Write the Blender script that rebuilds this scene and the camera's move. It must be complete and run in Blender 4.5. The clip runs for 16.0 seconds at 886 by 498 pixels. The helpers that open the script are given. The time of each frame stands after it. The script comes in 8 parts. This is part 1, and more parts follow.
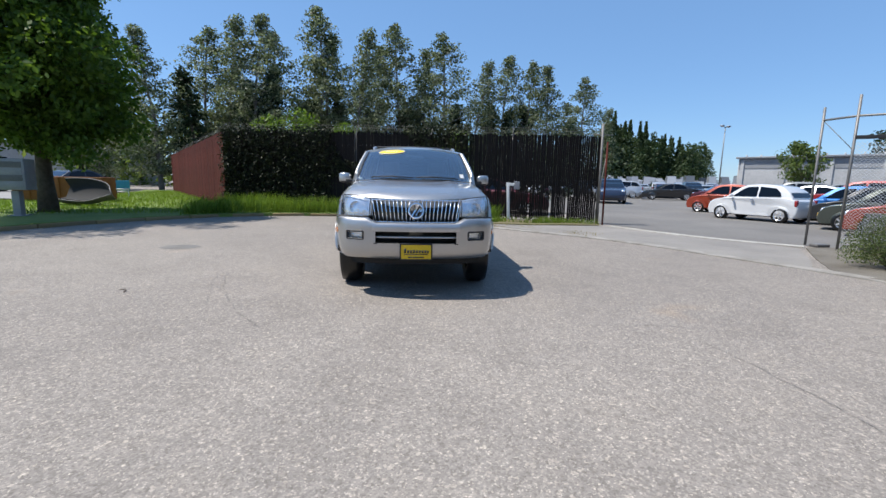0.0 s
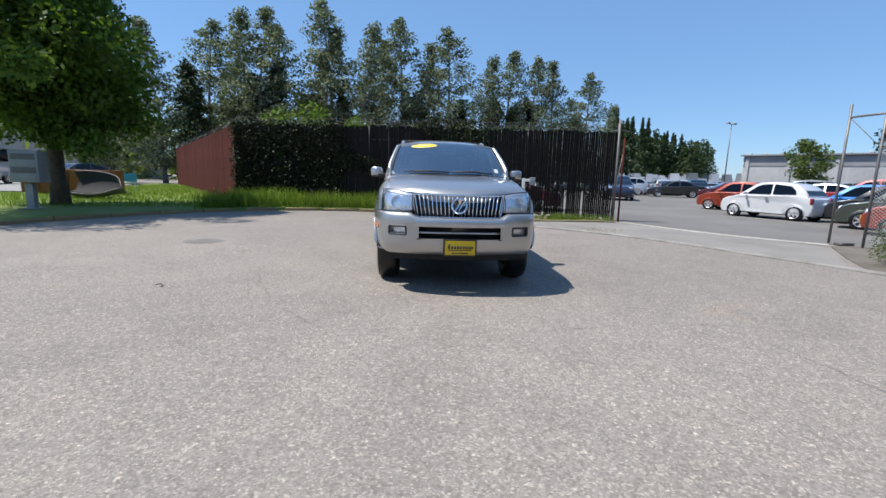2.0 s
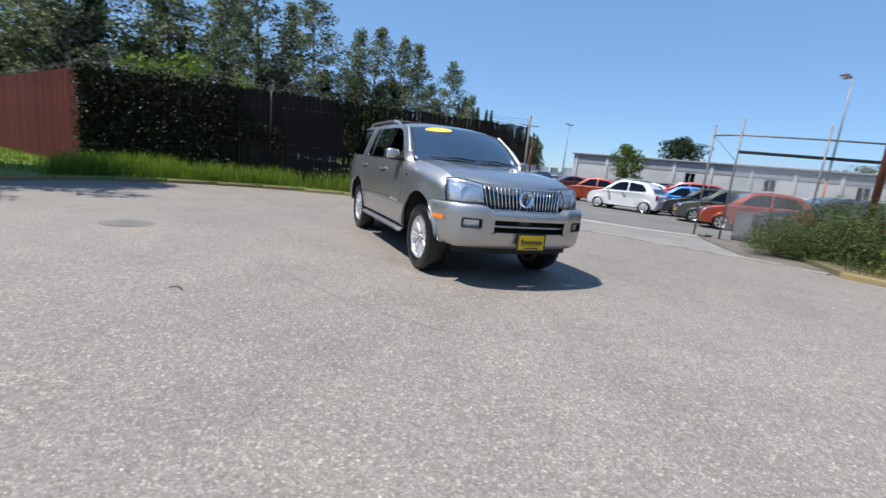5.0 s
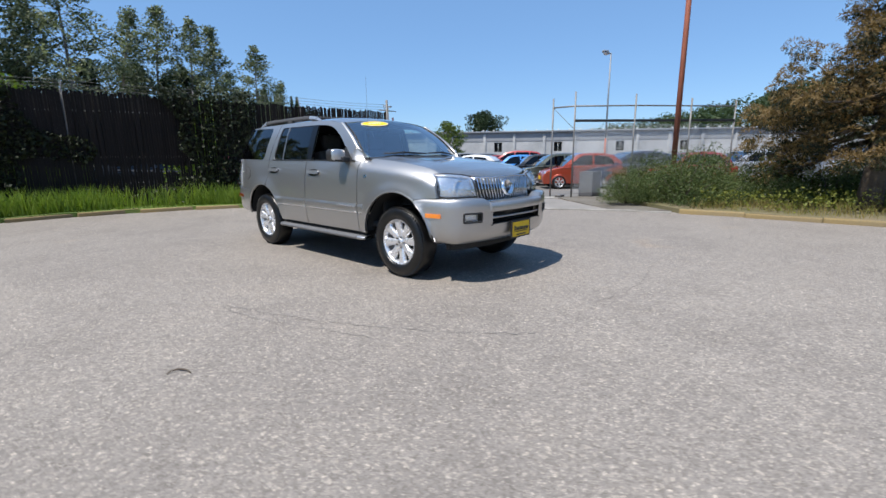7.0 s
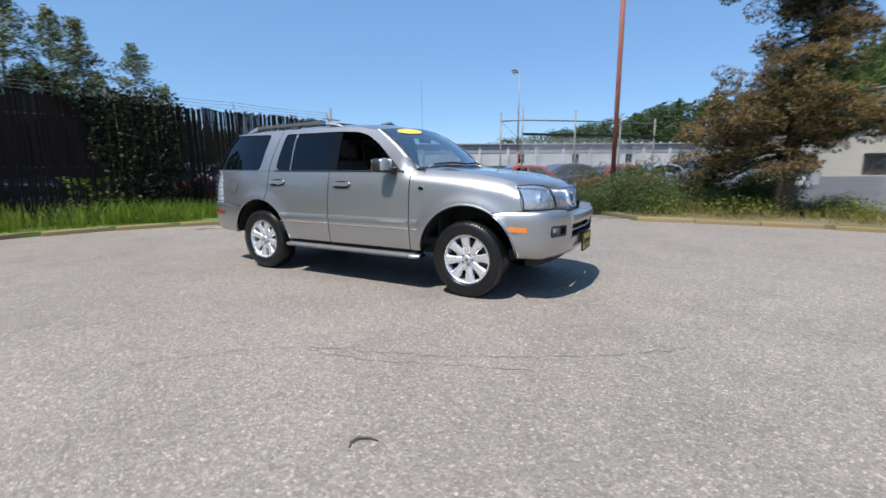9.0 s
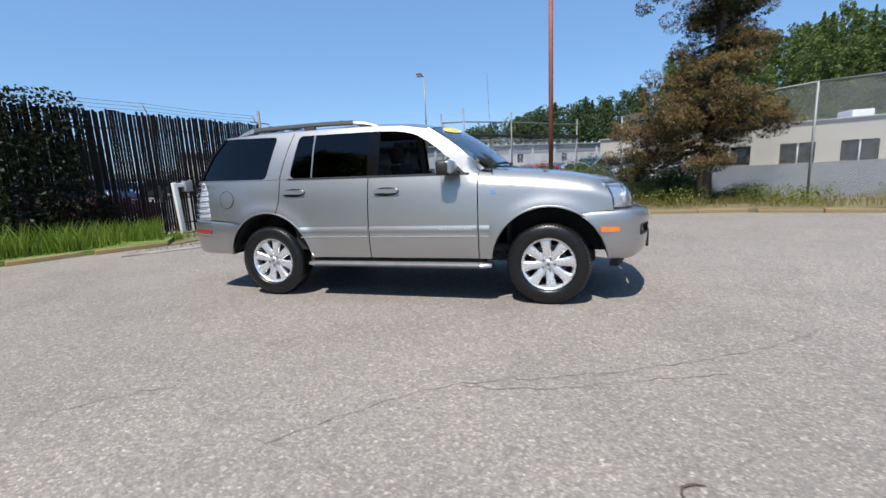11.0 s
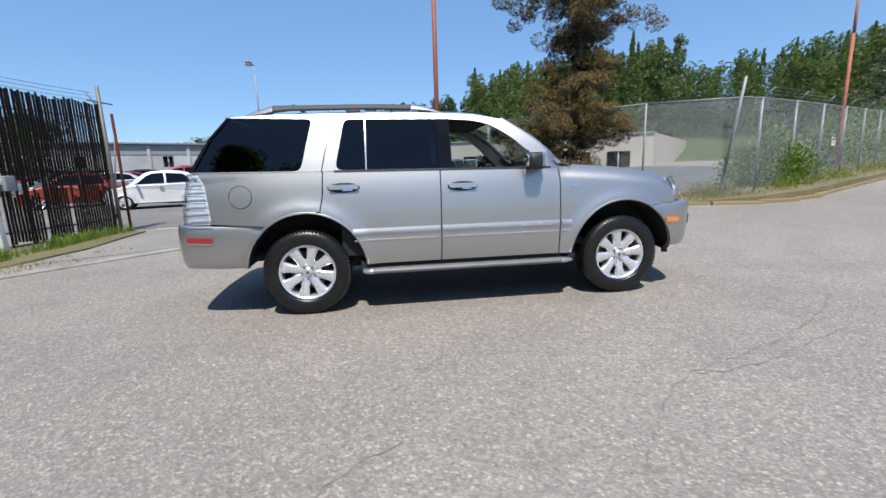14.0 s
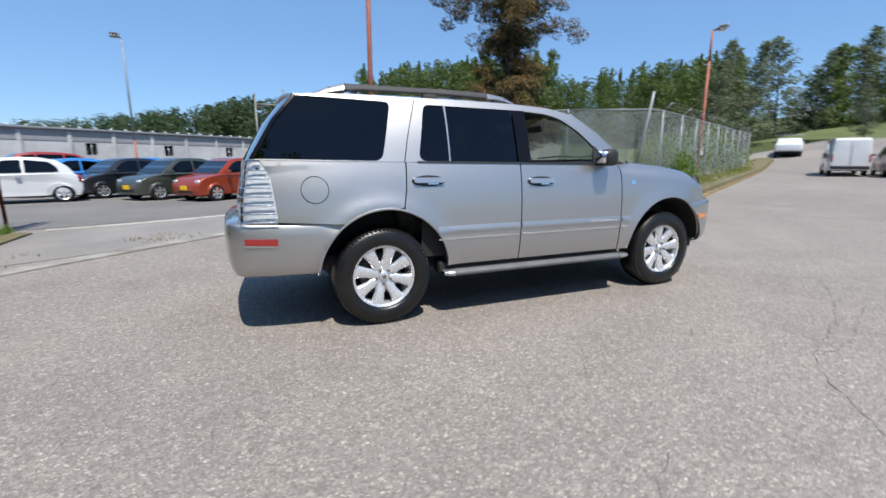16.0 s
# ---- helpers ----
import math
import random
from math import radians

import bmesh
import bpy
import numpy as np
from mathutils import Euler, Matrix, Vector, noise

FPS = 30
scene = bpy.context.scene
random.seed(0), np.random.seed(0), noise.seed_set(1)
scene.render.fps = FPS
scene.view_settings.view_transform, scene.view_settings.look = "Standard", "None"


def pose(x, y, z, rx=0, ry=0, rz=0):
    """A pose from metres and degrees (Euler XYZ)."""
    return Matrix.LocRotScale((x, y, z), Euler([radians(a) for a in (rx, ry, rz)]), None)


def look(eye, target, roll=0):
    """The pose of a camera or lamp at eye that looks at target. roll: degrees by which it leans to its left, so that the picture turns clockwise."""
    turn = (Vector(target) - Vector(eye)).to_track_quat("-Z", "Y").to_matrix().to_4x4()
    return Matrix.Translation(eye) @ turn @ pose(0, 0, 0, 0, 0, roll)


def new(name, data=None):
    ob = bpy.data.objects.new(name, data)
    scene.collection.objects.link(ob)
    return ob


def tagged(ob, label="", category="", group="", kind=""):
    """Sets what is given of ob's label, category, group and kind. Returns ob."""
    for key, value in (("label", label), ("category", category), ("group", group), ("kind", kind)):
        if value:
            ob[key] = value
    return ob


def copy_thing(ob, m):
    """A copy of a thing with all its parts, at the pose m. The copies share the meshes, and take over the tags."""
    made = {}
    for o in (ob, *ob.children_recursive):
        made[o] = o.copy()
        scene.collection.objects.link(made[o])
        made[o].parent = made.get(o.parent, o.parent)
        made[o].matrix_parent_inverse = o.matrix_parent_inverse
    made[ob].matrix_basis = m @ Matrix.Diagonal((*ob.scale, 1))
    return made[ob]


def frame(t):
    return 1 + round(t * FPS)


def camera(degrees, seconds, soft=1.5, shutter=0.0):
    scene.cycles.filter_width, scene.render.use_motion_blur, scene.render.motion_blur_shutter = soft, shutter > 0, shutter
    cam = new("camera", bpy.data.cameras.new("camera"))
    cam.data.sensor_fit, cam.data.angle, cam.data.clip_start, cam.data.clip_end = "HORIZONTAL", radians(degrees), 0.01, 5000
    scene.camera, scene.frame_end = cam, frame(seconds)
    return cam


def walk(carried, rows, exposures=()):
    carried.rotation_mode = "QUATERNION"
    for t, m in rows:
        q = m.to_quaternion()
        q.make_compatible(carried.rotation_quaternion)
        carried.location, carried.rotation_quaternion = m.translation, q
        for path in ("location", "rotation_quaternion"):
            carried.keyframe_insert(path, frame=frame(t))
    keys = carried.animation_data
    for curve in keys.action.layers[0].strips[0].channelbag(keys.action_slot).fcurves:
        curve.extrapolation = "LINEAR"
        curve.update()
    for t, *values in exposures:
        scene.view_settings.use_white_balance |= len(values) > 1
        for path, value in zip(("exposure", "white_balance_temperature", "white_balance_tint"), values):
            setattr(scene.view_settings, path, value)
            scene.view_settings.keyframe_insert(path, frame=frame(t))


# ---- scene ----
cam = camera(90.7, 16.0, shutter=0.5)
PATH = [
    (0, (-0.106, -4.594, 1.259), (0.053, -2.624, 0.952), 1.2),
    (0.5, (-0.158, -4.6, 1.252), (0.0, -2.632, 0.928), 0.7),
    (1, (-0.218, -4.613, 1.243), (-0.092, -2.644, 0.918), 0.9),
    (1.5, (-0.342, -4.55, 1.231), (-0.189, -2.583, 0.899), -0.3),
    (2, (-0.563, -4.471, 1.236), (-0.402, -2.504, 0.91), 1.6),
    (2.5, (-0.898, -4.431, 1.22), (-0.604, -2.488, 0.848), 2.7),
    (3, (-1.253, -4.295, 1.216), (-0.866, -2.366, 0.858), 1.1),
    (3.2, (-1.391, -4.21, 1.207), (-0.997, -2.286, 0.829), 0.7),
    (5.3, (-2.94, -3.553, 1.201), (-1.991, -1.834, 0.821), 5.4),
    (5.5, (-3.078, -3.454, 1.212), (-2.055, -1.782, 0.816), 4.7),
    (6, (-3.363, -3.145, 1.201), (-2.202, -1.578, 0.754), 4.1),
    (6.5, (-3.635, -2.813, 1.192), (-2.299, -1.379, 0.794), 2.4),
    (7, (-3.909, -2.483, 1.235), (-2.466, -1.159, 0.829), -0.6),
    (7.5, (-4.124, -2.112, 1.242), (-2.638, -0.829, 0.863), -1.1),
    (8, (-4.356, -1.74, 1.236), (-2.764, -0.59, 0.859), -1.4),
    (8.5, (-4.513, -1.343, 1.221), (-2.87, -0.274, 0.824), -1.4),
    (9, (-4.6, -0.919, 1.232), (-2.886, 0.048, 0.875), -0.5),
    (9.2, (-4.687, -0.765, 1.229), (-2.924, 0.113, 0.883), -1.1),
    (11.3, (-4.869, 1.01, 1.252), (-2.956, 1.493, 0.924), -1.4),
    (11.5, (-4.855, 1.159, 1.239), (-2.927, 1.593, 0.933), -0.4),
    (12, (-4.909, 1.568, 1.235), (-2.95, 1.774, 0.886), -1.1),
    (12.5, (-4.916, 1.945, 1.214), (-2.95, 2.041, 0.858), -2.1),
    (13, (-4.883, 2.352, 1.224), (-2.916, 2.312, 0.868), -1.5),
    (13.5, (-4.85, 2.765, 1.243), (-2.895, 2.565, 0.87), -3.0),
    (14, (-4.717, 3.16, 1.252), (-2.772, 2.886, 0.88), -1.6),
    (14.5, (-4.597, 3.556, 1.238), (-2.674, 3.118, 0.907), -1.9),
    (15, (-4.439, 3.938, 1.242), (-2.545, 3.402, 0.887), -1.9),
    (15.5, (-4.228, 4.286, 1.246), (-2.351, 3.686, 0.902), 0.3),
    (16, (-4.04, 4.667, 1.229), (-2.235, 3.898, 0.843), 0.1),
]
walk(cam, [(t, look(eye, target, roll)) for t, eye, target, roll in PATH])

# ---- world and sun ----
SUN_TO = Vector((-0.545, 0.05, 1.0)).normalized()
world = bpy.data.worlds.new("world")
scene.world = world
world.use_nodes = True
wn = world.node_tree.nodes
sky = wn.new("ShaderNodeTexSky")
sky.sky_type = "NISHITA"
sky.sun_disc = False
sky.sun_elevation = math.asin(SUN_TO.z)
sky.sun_rotation = math.atan2(SUN_TO.x, SUN_TO.y)
sky.air_density, sky.dust_density, sky.ozone_density, sky.altitude = 1.0, 0.2, 2.0, 300
tint = wn.new("ShaderNodeMix")
tint.data_type, tint.blend_type = "RGBA", "MULTIPLY"
tint.inputs[0].default_value, tint.inputs[7].default_value = 1.0, (0.80, 0.96, 1.14, 1)
haze = wn.new("ShaderNodeMix")
haze.data_type = "RGBA"
haze.inputs[0].default_value, haze.inputs[7].default_value = 0.5, (1.9, 3.1, 4.7, 1)
world.node_tree.links.new(sky.outputs[0], haze.inputs[6])
world.node_tree.links.new(haze.outputs[2], tint.inputs[6])
world.node_tree.links.new(tint.outputs[2], wn["Background"].inputs[0])
wn["Background"].inputs[1].default_value = 0.12
sun_data = bpy.data.lights.new("sun", "SUN")
sun_data.energy, sun_data.angle, sun_data.color = 5.0, radians(0.53), (1.0, 0.955, 0.89)
sun = new("sun", sun_data)
sun.rotation_euler = (-SUN_TO).to_track_quat("-Z", "Y").to_euler()
scene.view_settings.exposure = 0.31

# ---- materials ----


def nodes_of(name):
    m = bpy.data.materials.new(name)
    m.use_nodes = True
    return m, m.node_tree.nodes, m.node_tree.links, m.node_tree.nodes["Principled BSDF"]


def ramp(n, stops):
    r = n.new("ShaderNodeValToRGB")
    el = r.color_ramp.elements
    while len(el) < len(stops):
        el.new(0.5)
    for e, (p, c) in zip(el, stops):
        e.position, e.color = p, (*c, 1) if len(c) == 3 else c
    return r


def noise_node(n, l, coord, scale, detail=4.0, rough=0.6):
    x = n.new("ShaderNodeTexNoise")
    x.inputs["Scale"].default_value, x.inputs["Detail"].default_value, x.inputs["Roughness"].default_value = scale, detail, rough
    l.new(coord, x.inputs["Vector"])
    return x


def mixed(n, l, fac, a, b, blend="MIX"):
    x = n.new("ShaderNodeMix")
    x.data_type, x.blend_type = "RGBA", blend
    for sock, v in ((0, fac), (6, a), (7, b)):
        if isinstance(v, (int, float)):
            x.inputs[sock].default_value = v
        elif isinstance(v, tuple):
            x.inputs[sock].default_value = (*v, 1)
        else:
            l.new(v, x.inputs[sock])
    return x.outputs[2]


def bumped(n, l, p, height, strength=0.3, distance=0.01):
    b = n.new("ShaderNodeBump")
    b.inputs["Strength"].default_value, b.inputs["Distance"].default_value = strength, distance
    l.new(height, b.inputs["Height"])
    l.new(b.outputs[0], p.inputs["Normal"])


def pbr(name, c1, c2, scale=8.0, rough=0.6, metal=0.0, bump=0.0, fine=80.0, coat=0.0, spread=0.08, vary=0.0, island=0.0, spec=0.5):
    """Two tones mixed by coarse noise, fine grain in tone, gloss and relief; vary: tone by object, island: tone by loose piece."""
    m, n, l, p = nodes_of(name)
    tc = n.new("ShaderNodeTexCoord").outputs["Object"]
    big = noise_node(n, l, tc, scale)
    small = noise_node(n, l, tc, fine, 3.0, 0.7)
    r = ramp(n, [(0.35, (0, 0, 0)), (0.65, (1, 1, 1))])
    l.new(big.outputs[0], r.inputs[0])
    col = mixed(n, l, r.outputs[0], c1, c2)
    g = ramp(n, [(0.3, (0.82, 0.82, 0.82)), (0.7, (1.15, 1.15, 1.15))])
    l.new(small.outputs[0], g.inputs[0])
    col = mixed(n, l, 0.8, col, g.outputs[0], "MULTIPLY")
    if vary or island:
        src = n.new("ShaderNodeObjectInfo").outputs["Random"] if vary else n.new("ShaderNodeNewGeometry").outputs["Random Per Island"]
        a = vary or island
        v = ramp(n, [(0.0, (1 - a,) * 3), (1.0, (1 + a,) * 3)])
        l.new(src, v.inputs[0])
        col = mixed(n, l, 1.0, col, v.outputs[0], "MULTIPLY")
    l.new(col, p.inputs["Base Color"])
    rr = n.new("ShaderNodeMapRange")
    rr.inputs[3].default_value, rr.inputs[4].default_value = max(rough - spread, 0.02), min(rough + spread, 1.0)
    l.new(big.outputs[0], rr.inputs[0])
    l.new(rr.outputs[0], p.inputs["Roughness"])
    p.inputs["Metallic"].default_value = metal
    p.inputs["Coat Weight"].default_value = coat
    p.inputs["Coat Roughness"].default_value = 0.05
    p.inputs["Specular IOR Level"].default_value = spec
    if bump:
        bumped(n, l, p, small.outputs[0], bump, 0.01)
    return m


def foliage(name, stops, through_light=0.35, rough=0.55, glow=(1.25, 1.3, 0.55)):
    """Leaves whose tone changes from leaf to leaf and from clump to clump, and which let some light through."""
    m, n, l, p = nodes_of(name)
    geo = n.new("ShaderNodeNewGeometry")
    tc = n.new("ShaderNodeTexCoord").outputs["Object"]
    big = noise_node(n, l, tc, 0.6, 3.0)
    add = n.new("ShaderNodeMath")
    add.operation = "MULTIPLY_ADD"
    add.inputs[1].default_value, add.inputs[2].default_value = 0.45, 0.0
    l.new(geo.outputs["Random Per Island"], add.inputs[0])
    add2 = n.new("ShaderNodeMath")
    add2.operation = "MULTIPLY_ADD"
    add2.inputs[1].default_value = 0.6
    l.new(big.outputs[0], add2.inputs[0])
    l.new(add.outputs[0], add2.inputs[2])
    r = ramp(n, stops)
    l.new(add2.outputs[0], r.inputs[0])
    l.new(r.outputs[0], p.inputs["Base Color"])
    p.inputs["Roughness"].default_value = rough
    p.inputs["Specular IOR Level"].default_value = 0.3
    tr = n.new("ShaderNodeBsdfTranslucent")
    warm = mixed(n, l, 1.0, r.outputs[0], glow, "MULTIPLY")
    l.new(warm, tr.inputs[0])
    mx = n.new("ShaderNodeMixShader")
    mx.inputs[0].default_value = through_light
    l.new(p.outputs[0], mx.inputs[1])
    l.new(tr.outputs[0], mx.inputs[2])
    l.new(mx.outputs[0], n["Material Output"].inputs[0])
    return m


def glass(name, tint, gloss=1.5, rough=0.01):
    """A thin pane: tinted see-through, with a mirror share that grows at grazing angles."""
    m, n, l, p = nodes_of(name)
    n.remove(p)
    t = n.new("ShaderNodeBsdfTransparent")
    t.inputs[0].default_value = (*tint, 1)
    g = n.new("ShaderNodeBsdfGlossy")
    g.inputs["Roughness"].default_value = rough
    g.inputs["Color"].default_value = (0.95, 0.97, 1, 1)
    f0 = ((gloss - 1) / (gloss + 1)) ** 2
    lw = n.new("ShaderNodeLayerWeight")
    lw.inputs[0].default_value = 0.5
    pw = n.new("ShaderNodeMath")
    pw.operation = "POWER"
    pw.inputs[1].default_value = 4.0
    l.new(lw.outputs["Facing"], pw.inputs[0])
    f = n.new("ShaderNodeMath")
    f.operation = "MULTIPLY_ADD"
    f.inputs[1].default_value, f.inputs[2].default_value = 1 - f0, f0
    l.new(pw.outputs[0], f.inputs[0])
    mx = n.new("ShaderNodeMixShader")
    l.new(f.outputs[0], mx.inputs[0])
    l.new(t.outputs[0], mx.inputs[1])
    l.new(g.outputs[0], mx.inputs[2])
    l.new(mx.outputs[0], n["Material Output"].inputs[0])
    return m


def asphalt_material():
    m, n, l, p = nodes_of("worn_asphalt")
    tc = n.new("ShaderNodeTexCoord").outputs["Object"]
    patches = noise_node(n, l, tc, 0.16, 5.0, 0.6)
    stains = noise_node(n, l, tc, 1.1, 5.0, 0.65)
    stones = n.new("ShaderNodeTexVoronoi")
    stones.inputs["Scale"].default_value = 125.0
    l.new(tc, stones.inputs["Vector"])
    pebbles = n.new("ShaderNodeTexVoronoi")
    pebbles.inputs["Scale"].default_value = 55.0
    l.new(tc, pebbles.inputs["Vector"])
    base = ramp(n, [(0.3, (0.219, 0.199, 0.181)), (0.7, (0.281, 0.256, 0.230))])
    l.new(patches.outputs[0], base.inputs[0])
    st = ramp(n, [(0.32, (0.89, 0.885, 0.88)), (0.5, (1, 1, 1)), (0.72, (1.08, 1.07, 1.05))])
    l.new(stains.outputs[0], st.inputs[0])
    col = mixed(n, l, 1.0, base.outputs[0], st.outputs[0], "MULTIPLY")
    sep = n.new("ShaderNodeSeparateColor")
    l.new(stones.outputs["Color"], sep.inputs[0])
    tone = ramp(n, [(0.0, (0.70, 0.69, 0.68)), (0.4, (0.90, 0.89, 0.88)), (0.84, (1.01, 1.0, 0.985)), (0.94, (1.28, 1.26, 1.22)), (1.0, (1.75, 1.7, 1.63))])
    l.new(sep.outputs[0], tone.inputs[0])
    col = mixed(n, l, 1.0, col, tone.outputs[0], "MULTIPLY")
    sep2 = n.new("ShaderNodeSeparateColor")
    l.new(pebbles.outputs["Color"], sep2.inputs[0])
    tone2 = ramp(n, [(0.0, (0.78, 0.77, 0.76)), (0.5, (1, 1, 1)), (0.9, (1.08, 1.07, 1.06)), (1.0, (1.5, 1.46, 1.4))])
    l.new(sep2.outputs[1], tone2.inputs[0])
    col = mixed(n, l, 1.0, col, tone2.outputs[0], "MULTIPLY")
    rust = noise_node(n, l, tc, 0.55, 3.0)
    rr = ramp(n, [(0.66, (0, 0, 0)), (0.8, (1, 1, 1))])
    l.new(rust.outputs[0], rr.inputs[0])
    warm = mixed(n, l, 1.0, col, (1.08, 0.97, 0.86), "MULTIPLY")
    col = mixed(n, l, rr.outputs[0], col, warm)
    l.new(col, p.inputs["Base Color"])
    p.inputs["Roughness"].default_value = 0.82
    p.inputs["Specular IOR Level"].default_value = 0.35
    h = n.new("ShaderNodeMath")
    h.operation = "SUBTRACT"
    l.new(sep.outputs[0], h.inputs[0])
    l.new(stones.outputs["Distance"], h.inputs[1])
    bumped(n, l, p, h.outputs[0], 0.3, 0.003)
    return m


def chain_link_material():
    """Woven wire mesh: diagonal wires of bare zinc with open air between."""
    m, n, l, p = nodes_of("chain_link_mesh")
    tc = n.new("ShaderNodeTexCoord").outputs["UV"]
    sep = n.new("ShaderNodeSeparateXYZ")
    l.new(tc, sep.inputs[0])

    def op(kind, a, b):
        x = n.new("ShaderNodeMath")
        x.operation = kind
        for i, v in enumerate((a, b)):
            if isinstance(v, (int, float)):
                x.inputs[i].default_value = v
            else:
                l.new(v, x.inputs[i])
        return x.outputs[0]

    wires = []
    for sign in ("ADD", "SUBTRACT"):
        s = op("MULTIPLY", op(sign, sep.outputs[0], sep.outputs[1]), 1 / 0.065)
        d = op("ABSOLUTE", op("SUBTRACT", op("FRACT", s, 0.0), 0.5), 0.0)
        wires.append(op("LESS_THAN", d, 0.055))
    fac = op("MAXIMUM", wires[0], wires[1])
    tr = n.new("ShaderNodeBsdfTransparent")
    mx = n.new("ShaderNodeMixShader")
    l.new(fac, mx.inputs[0])
    l.new(tr.outputs[0], mx.inputs[1])
    l.new(p.outputs[0], mx.inputs[2])
    l.new(mx.outputs[0], n["Material Output"].inputs[0])
    p.inputs["Base Color"].default_value = (0.62, 0.64, 0.66, 1)
    p.inputs["Metallic"].default_value, p.inputs["Roughness"].default_value = 0.3, 0.5
    return m


def paint(name, c, metal=0.0, rough=0.4):
    return pbr(name, c, tuple(v * 0.93 for v in c), 1.6, rough, metal, 0.0, 220.0, 1.0, 0.04)


ASPHALT = asphalt_material()
LINK = chain_link_material()
SILVER = pbr("silver_metallic_paint", (0.465, 0.457, 0.45), (0.445, 0.437, 0.43), 1.5, 0.44, 0.95, 0.0, 900.0, 1.0, 0.03)
SATIN = pbr("satin_silver_trim", (0.52, 0.52, 0.52), (0.46, 0.46, 0.47), 3.0, 0.3, 0.8, 0.0, 300.0, 0.4)
CHROME = pbr("chrome", (0.83, 0.84, 0.86), (0.78, 0.79, 0.81), 6.0, 0.09, 1.0, 0.0, 200.0, 0.0, 0.03)
ALLOY = pbr("machined_alloy", (0.80, 0.80, 0.81), (0.70, 0.70, 0.72), 9.0, 0.28, 0.7, 0.0, 200.0)
PEARL = pbr("pale_lamp_reflector", (0.74, 0.75, 0.77), (0.62, 0.64, 0.67), 20.0, 0.3, 0.15, 0.4, 40.0, 0.5)
THRESHOLD = pbr("worn_pale_concrete_strip", (0.42, 0.40, 0.36), (0.30, 0.28, 0.25), 1.6, 0.85, 0.0, 0.4, 50.0)
RACK = pbr("dark_grey_rack", (0.045, 0.045, 0.048), (0.06, 0.06, 0.063), 6.0, 0.6, 0.0, 0.05, spec=0.3)
RUBBER = pbr("tyre_rubber", (0.0045, 0.0045, 0.005), (0.008, 0.0078, 0.0075), 7.0, 0.34, 0.0, 0.12, 160.0, spec=0.45)
GLOSS_BLACK = pbr("gloss_black_trim", (0.004, 0.004, 0.005), (0.006, 0.006, 0.007), 7.0, 0.12, spec=0.25)
BLACK = pbr("black_plastic", (0.014, 0.014, 0.015), (0.022, 0.022, 0.023), 9.0, 0.5, 0.0, 0.1, 200.0)
DARK = pbr("dark_lining", (0.012, 0.012, 0.012), (0.02, 0.02, 0.019), 6.0, 0.85)
GREY_PLASTIC = pbr("grey_rack_plastic", (0.11, 0.11, 0.115), (0.14, 0.14, 0.145), 6.0, 0.5, 0.1, 0.1)
LAMP_BOWL = pbr("bright_lamp_bowl", (0.92, 0.93, 0.95), (0.80, 0.82, 0.85), 14.0, 0.16, 0.75, 0.7, 30.0)
DASH = pbr("grey_dashboard", (0.06, 0.062, 0.064), (0.085, 0.085, 0.085), 9.0, 0.7, 0.0, 0.1, 200.0)
CLOTH = pbr("grey_seat_cloth", (0.045, 0.042, 0.04), (0.065, 0.062, 0.058), 20.0, 0.9, 0.0, 0.2, 300.0)
CLEAR = glass("clear_window_glass", (0.72, 0.80, 0.78), 1.45)
SHIELD = glass("windshield_glass", (0.72, 0.84, 0.82), 4.0)
PRIVACY = glass("dark_privacy_glass", (0.018, 0.021, 0.026), 1.5)
LENS = glass("clear_lamp_lens", (0.88, 0.9, 0.92), 1.5)
AMBER = pbr("amber_lens", (0.75, 0.22, 0.02), (0.65, 0.18, 0.02), 20.0, 0.18, 0.0, 0.0, 200.0, 1.0)
RED_LENS = pbr("red_lens", (0.30, 0.012, 0.014), (0.24, 0.01, 0.012), 30.0, 0.2, 0.0, 0.0, 200.0, 1.0)
YELLOW = pbr("yellow_card", (0.85, 0.58, 0.01), (0.80, 0.53, 0.01), 6.0, 0.55)
YELLOW_PLATE = pbr("yellow_plate", (0.72, 0.47, 0.01), (0.66, 0.42, 0.01), 6.0, 0.5)
INK = pbr("black_ink", (0.02, 0.02, 0.02), (0.03, 0.03, 0.03), 9.0, 0.6)
CONCRETE = pbr("pale_concrete", (0.20, 0.185, 0.16), (0.33, 0.31, 0.28), 2.6, 0.85, 0.0, 0.4, 60.0)
KERB = pbr("worn_yellow_kerb", (0.25, 0.175, 0.065), (0.19, 0.16, 0.11), 0.9, 0.85, 0.0, 0.5, 45.0, vary=0.1)
SOIL = pbr("dry_soil_verge", (0.18, 0.145, 0.085), (0.12, 0.115, 0.045), 0.9, 0.95, 0.0, 0.6, 24.0)
LAWN = pbr("mown_grass_ground", (0.11, 0.17, 0.03), (0.17, 0.215, 0.05), 1.2, 0.95, 0.0, 0.6, 30.0)
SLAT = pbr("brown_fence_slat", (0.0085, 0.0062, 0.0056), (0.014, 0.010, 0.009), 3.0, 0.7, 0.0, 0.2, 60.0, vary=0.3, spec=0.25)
RED_SLAT = pbr("red_brown_fence_board", (0.095, 0.022, 0.016), (0.065, 0.017, 0.013), 2.0, 0.8, 0.0, 0.2, 50.0, vary=0.3, spec=0.15)
ZINC = pbr("galvanised_pipe", (0.30, 0.31, 0.32), (0.24, 0.25, 0.26), 7.0, 0.6, 0.45, 0.1, 90.0)
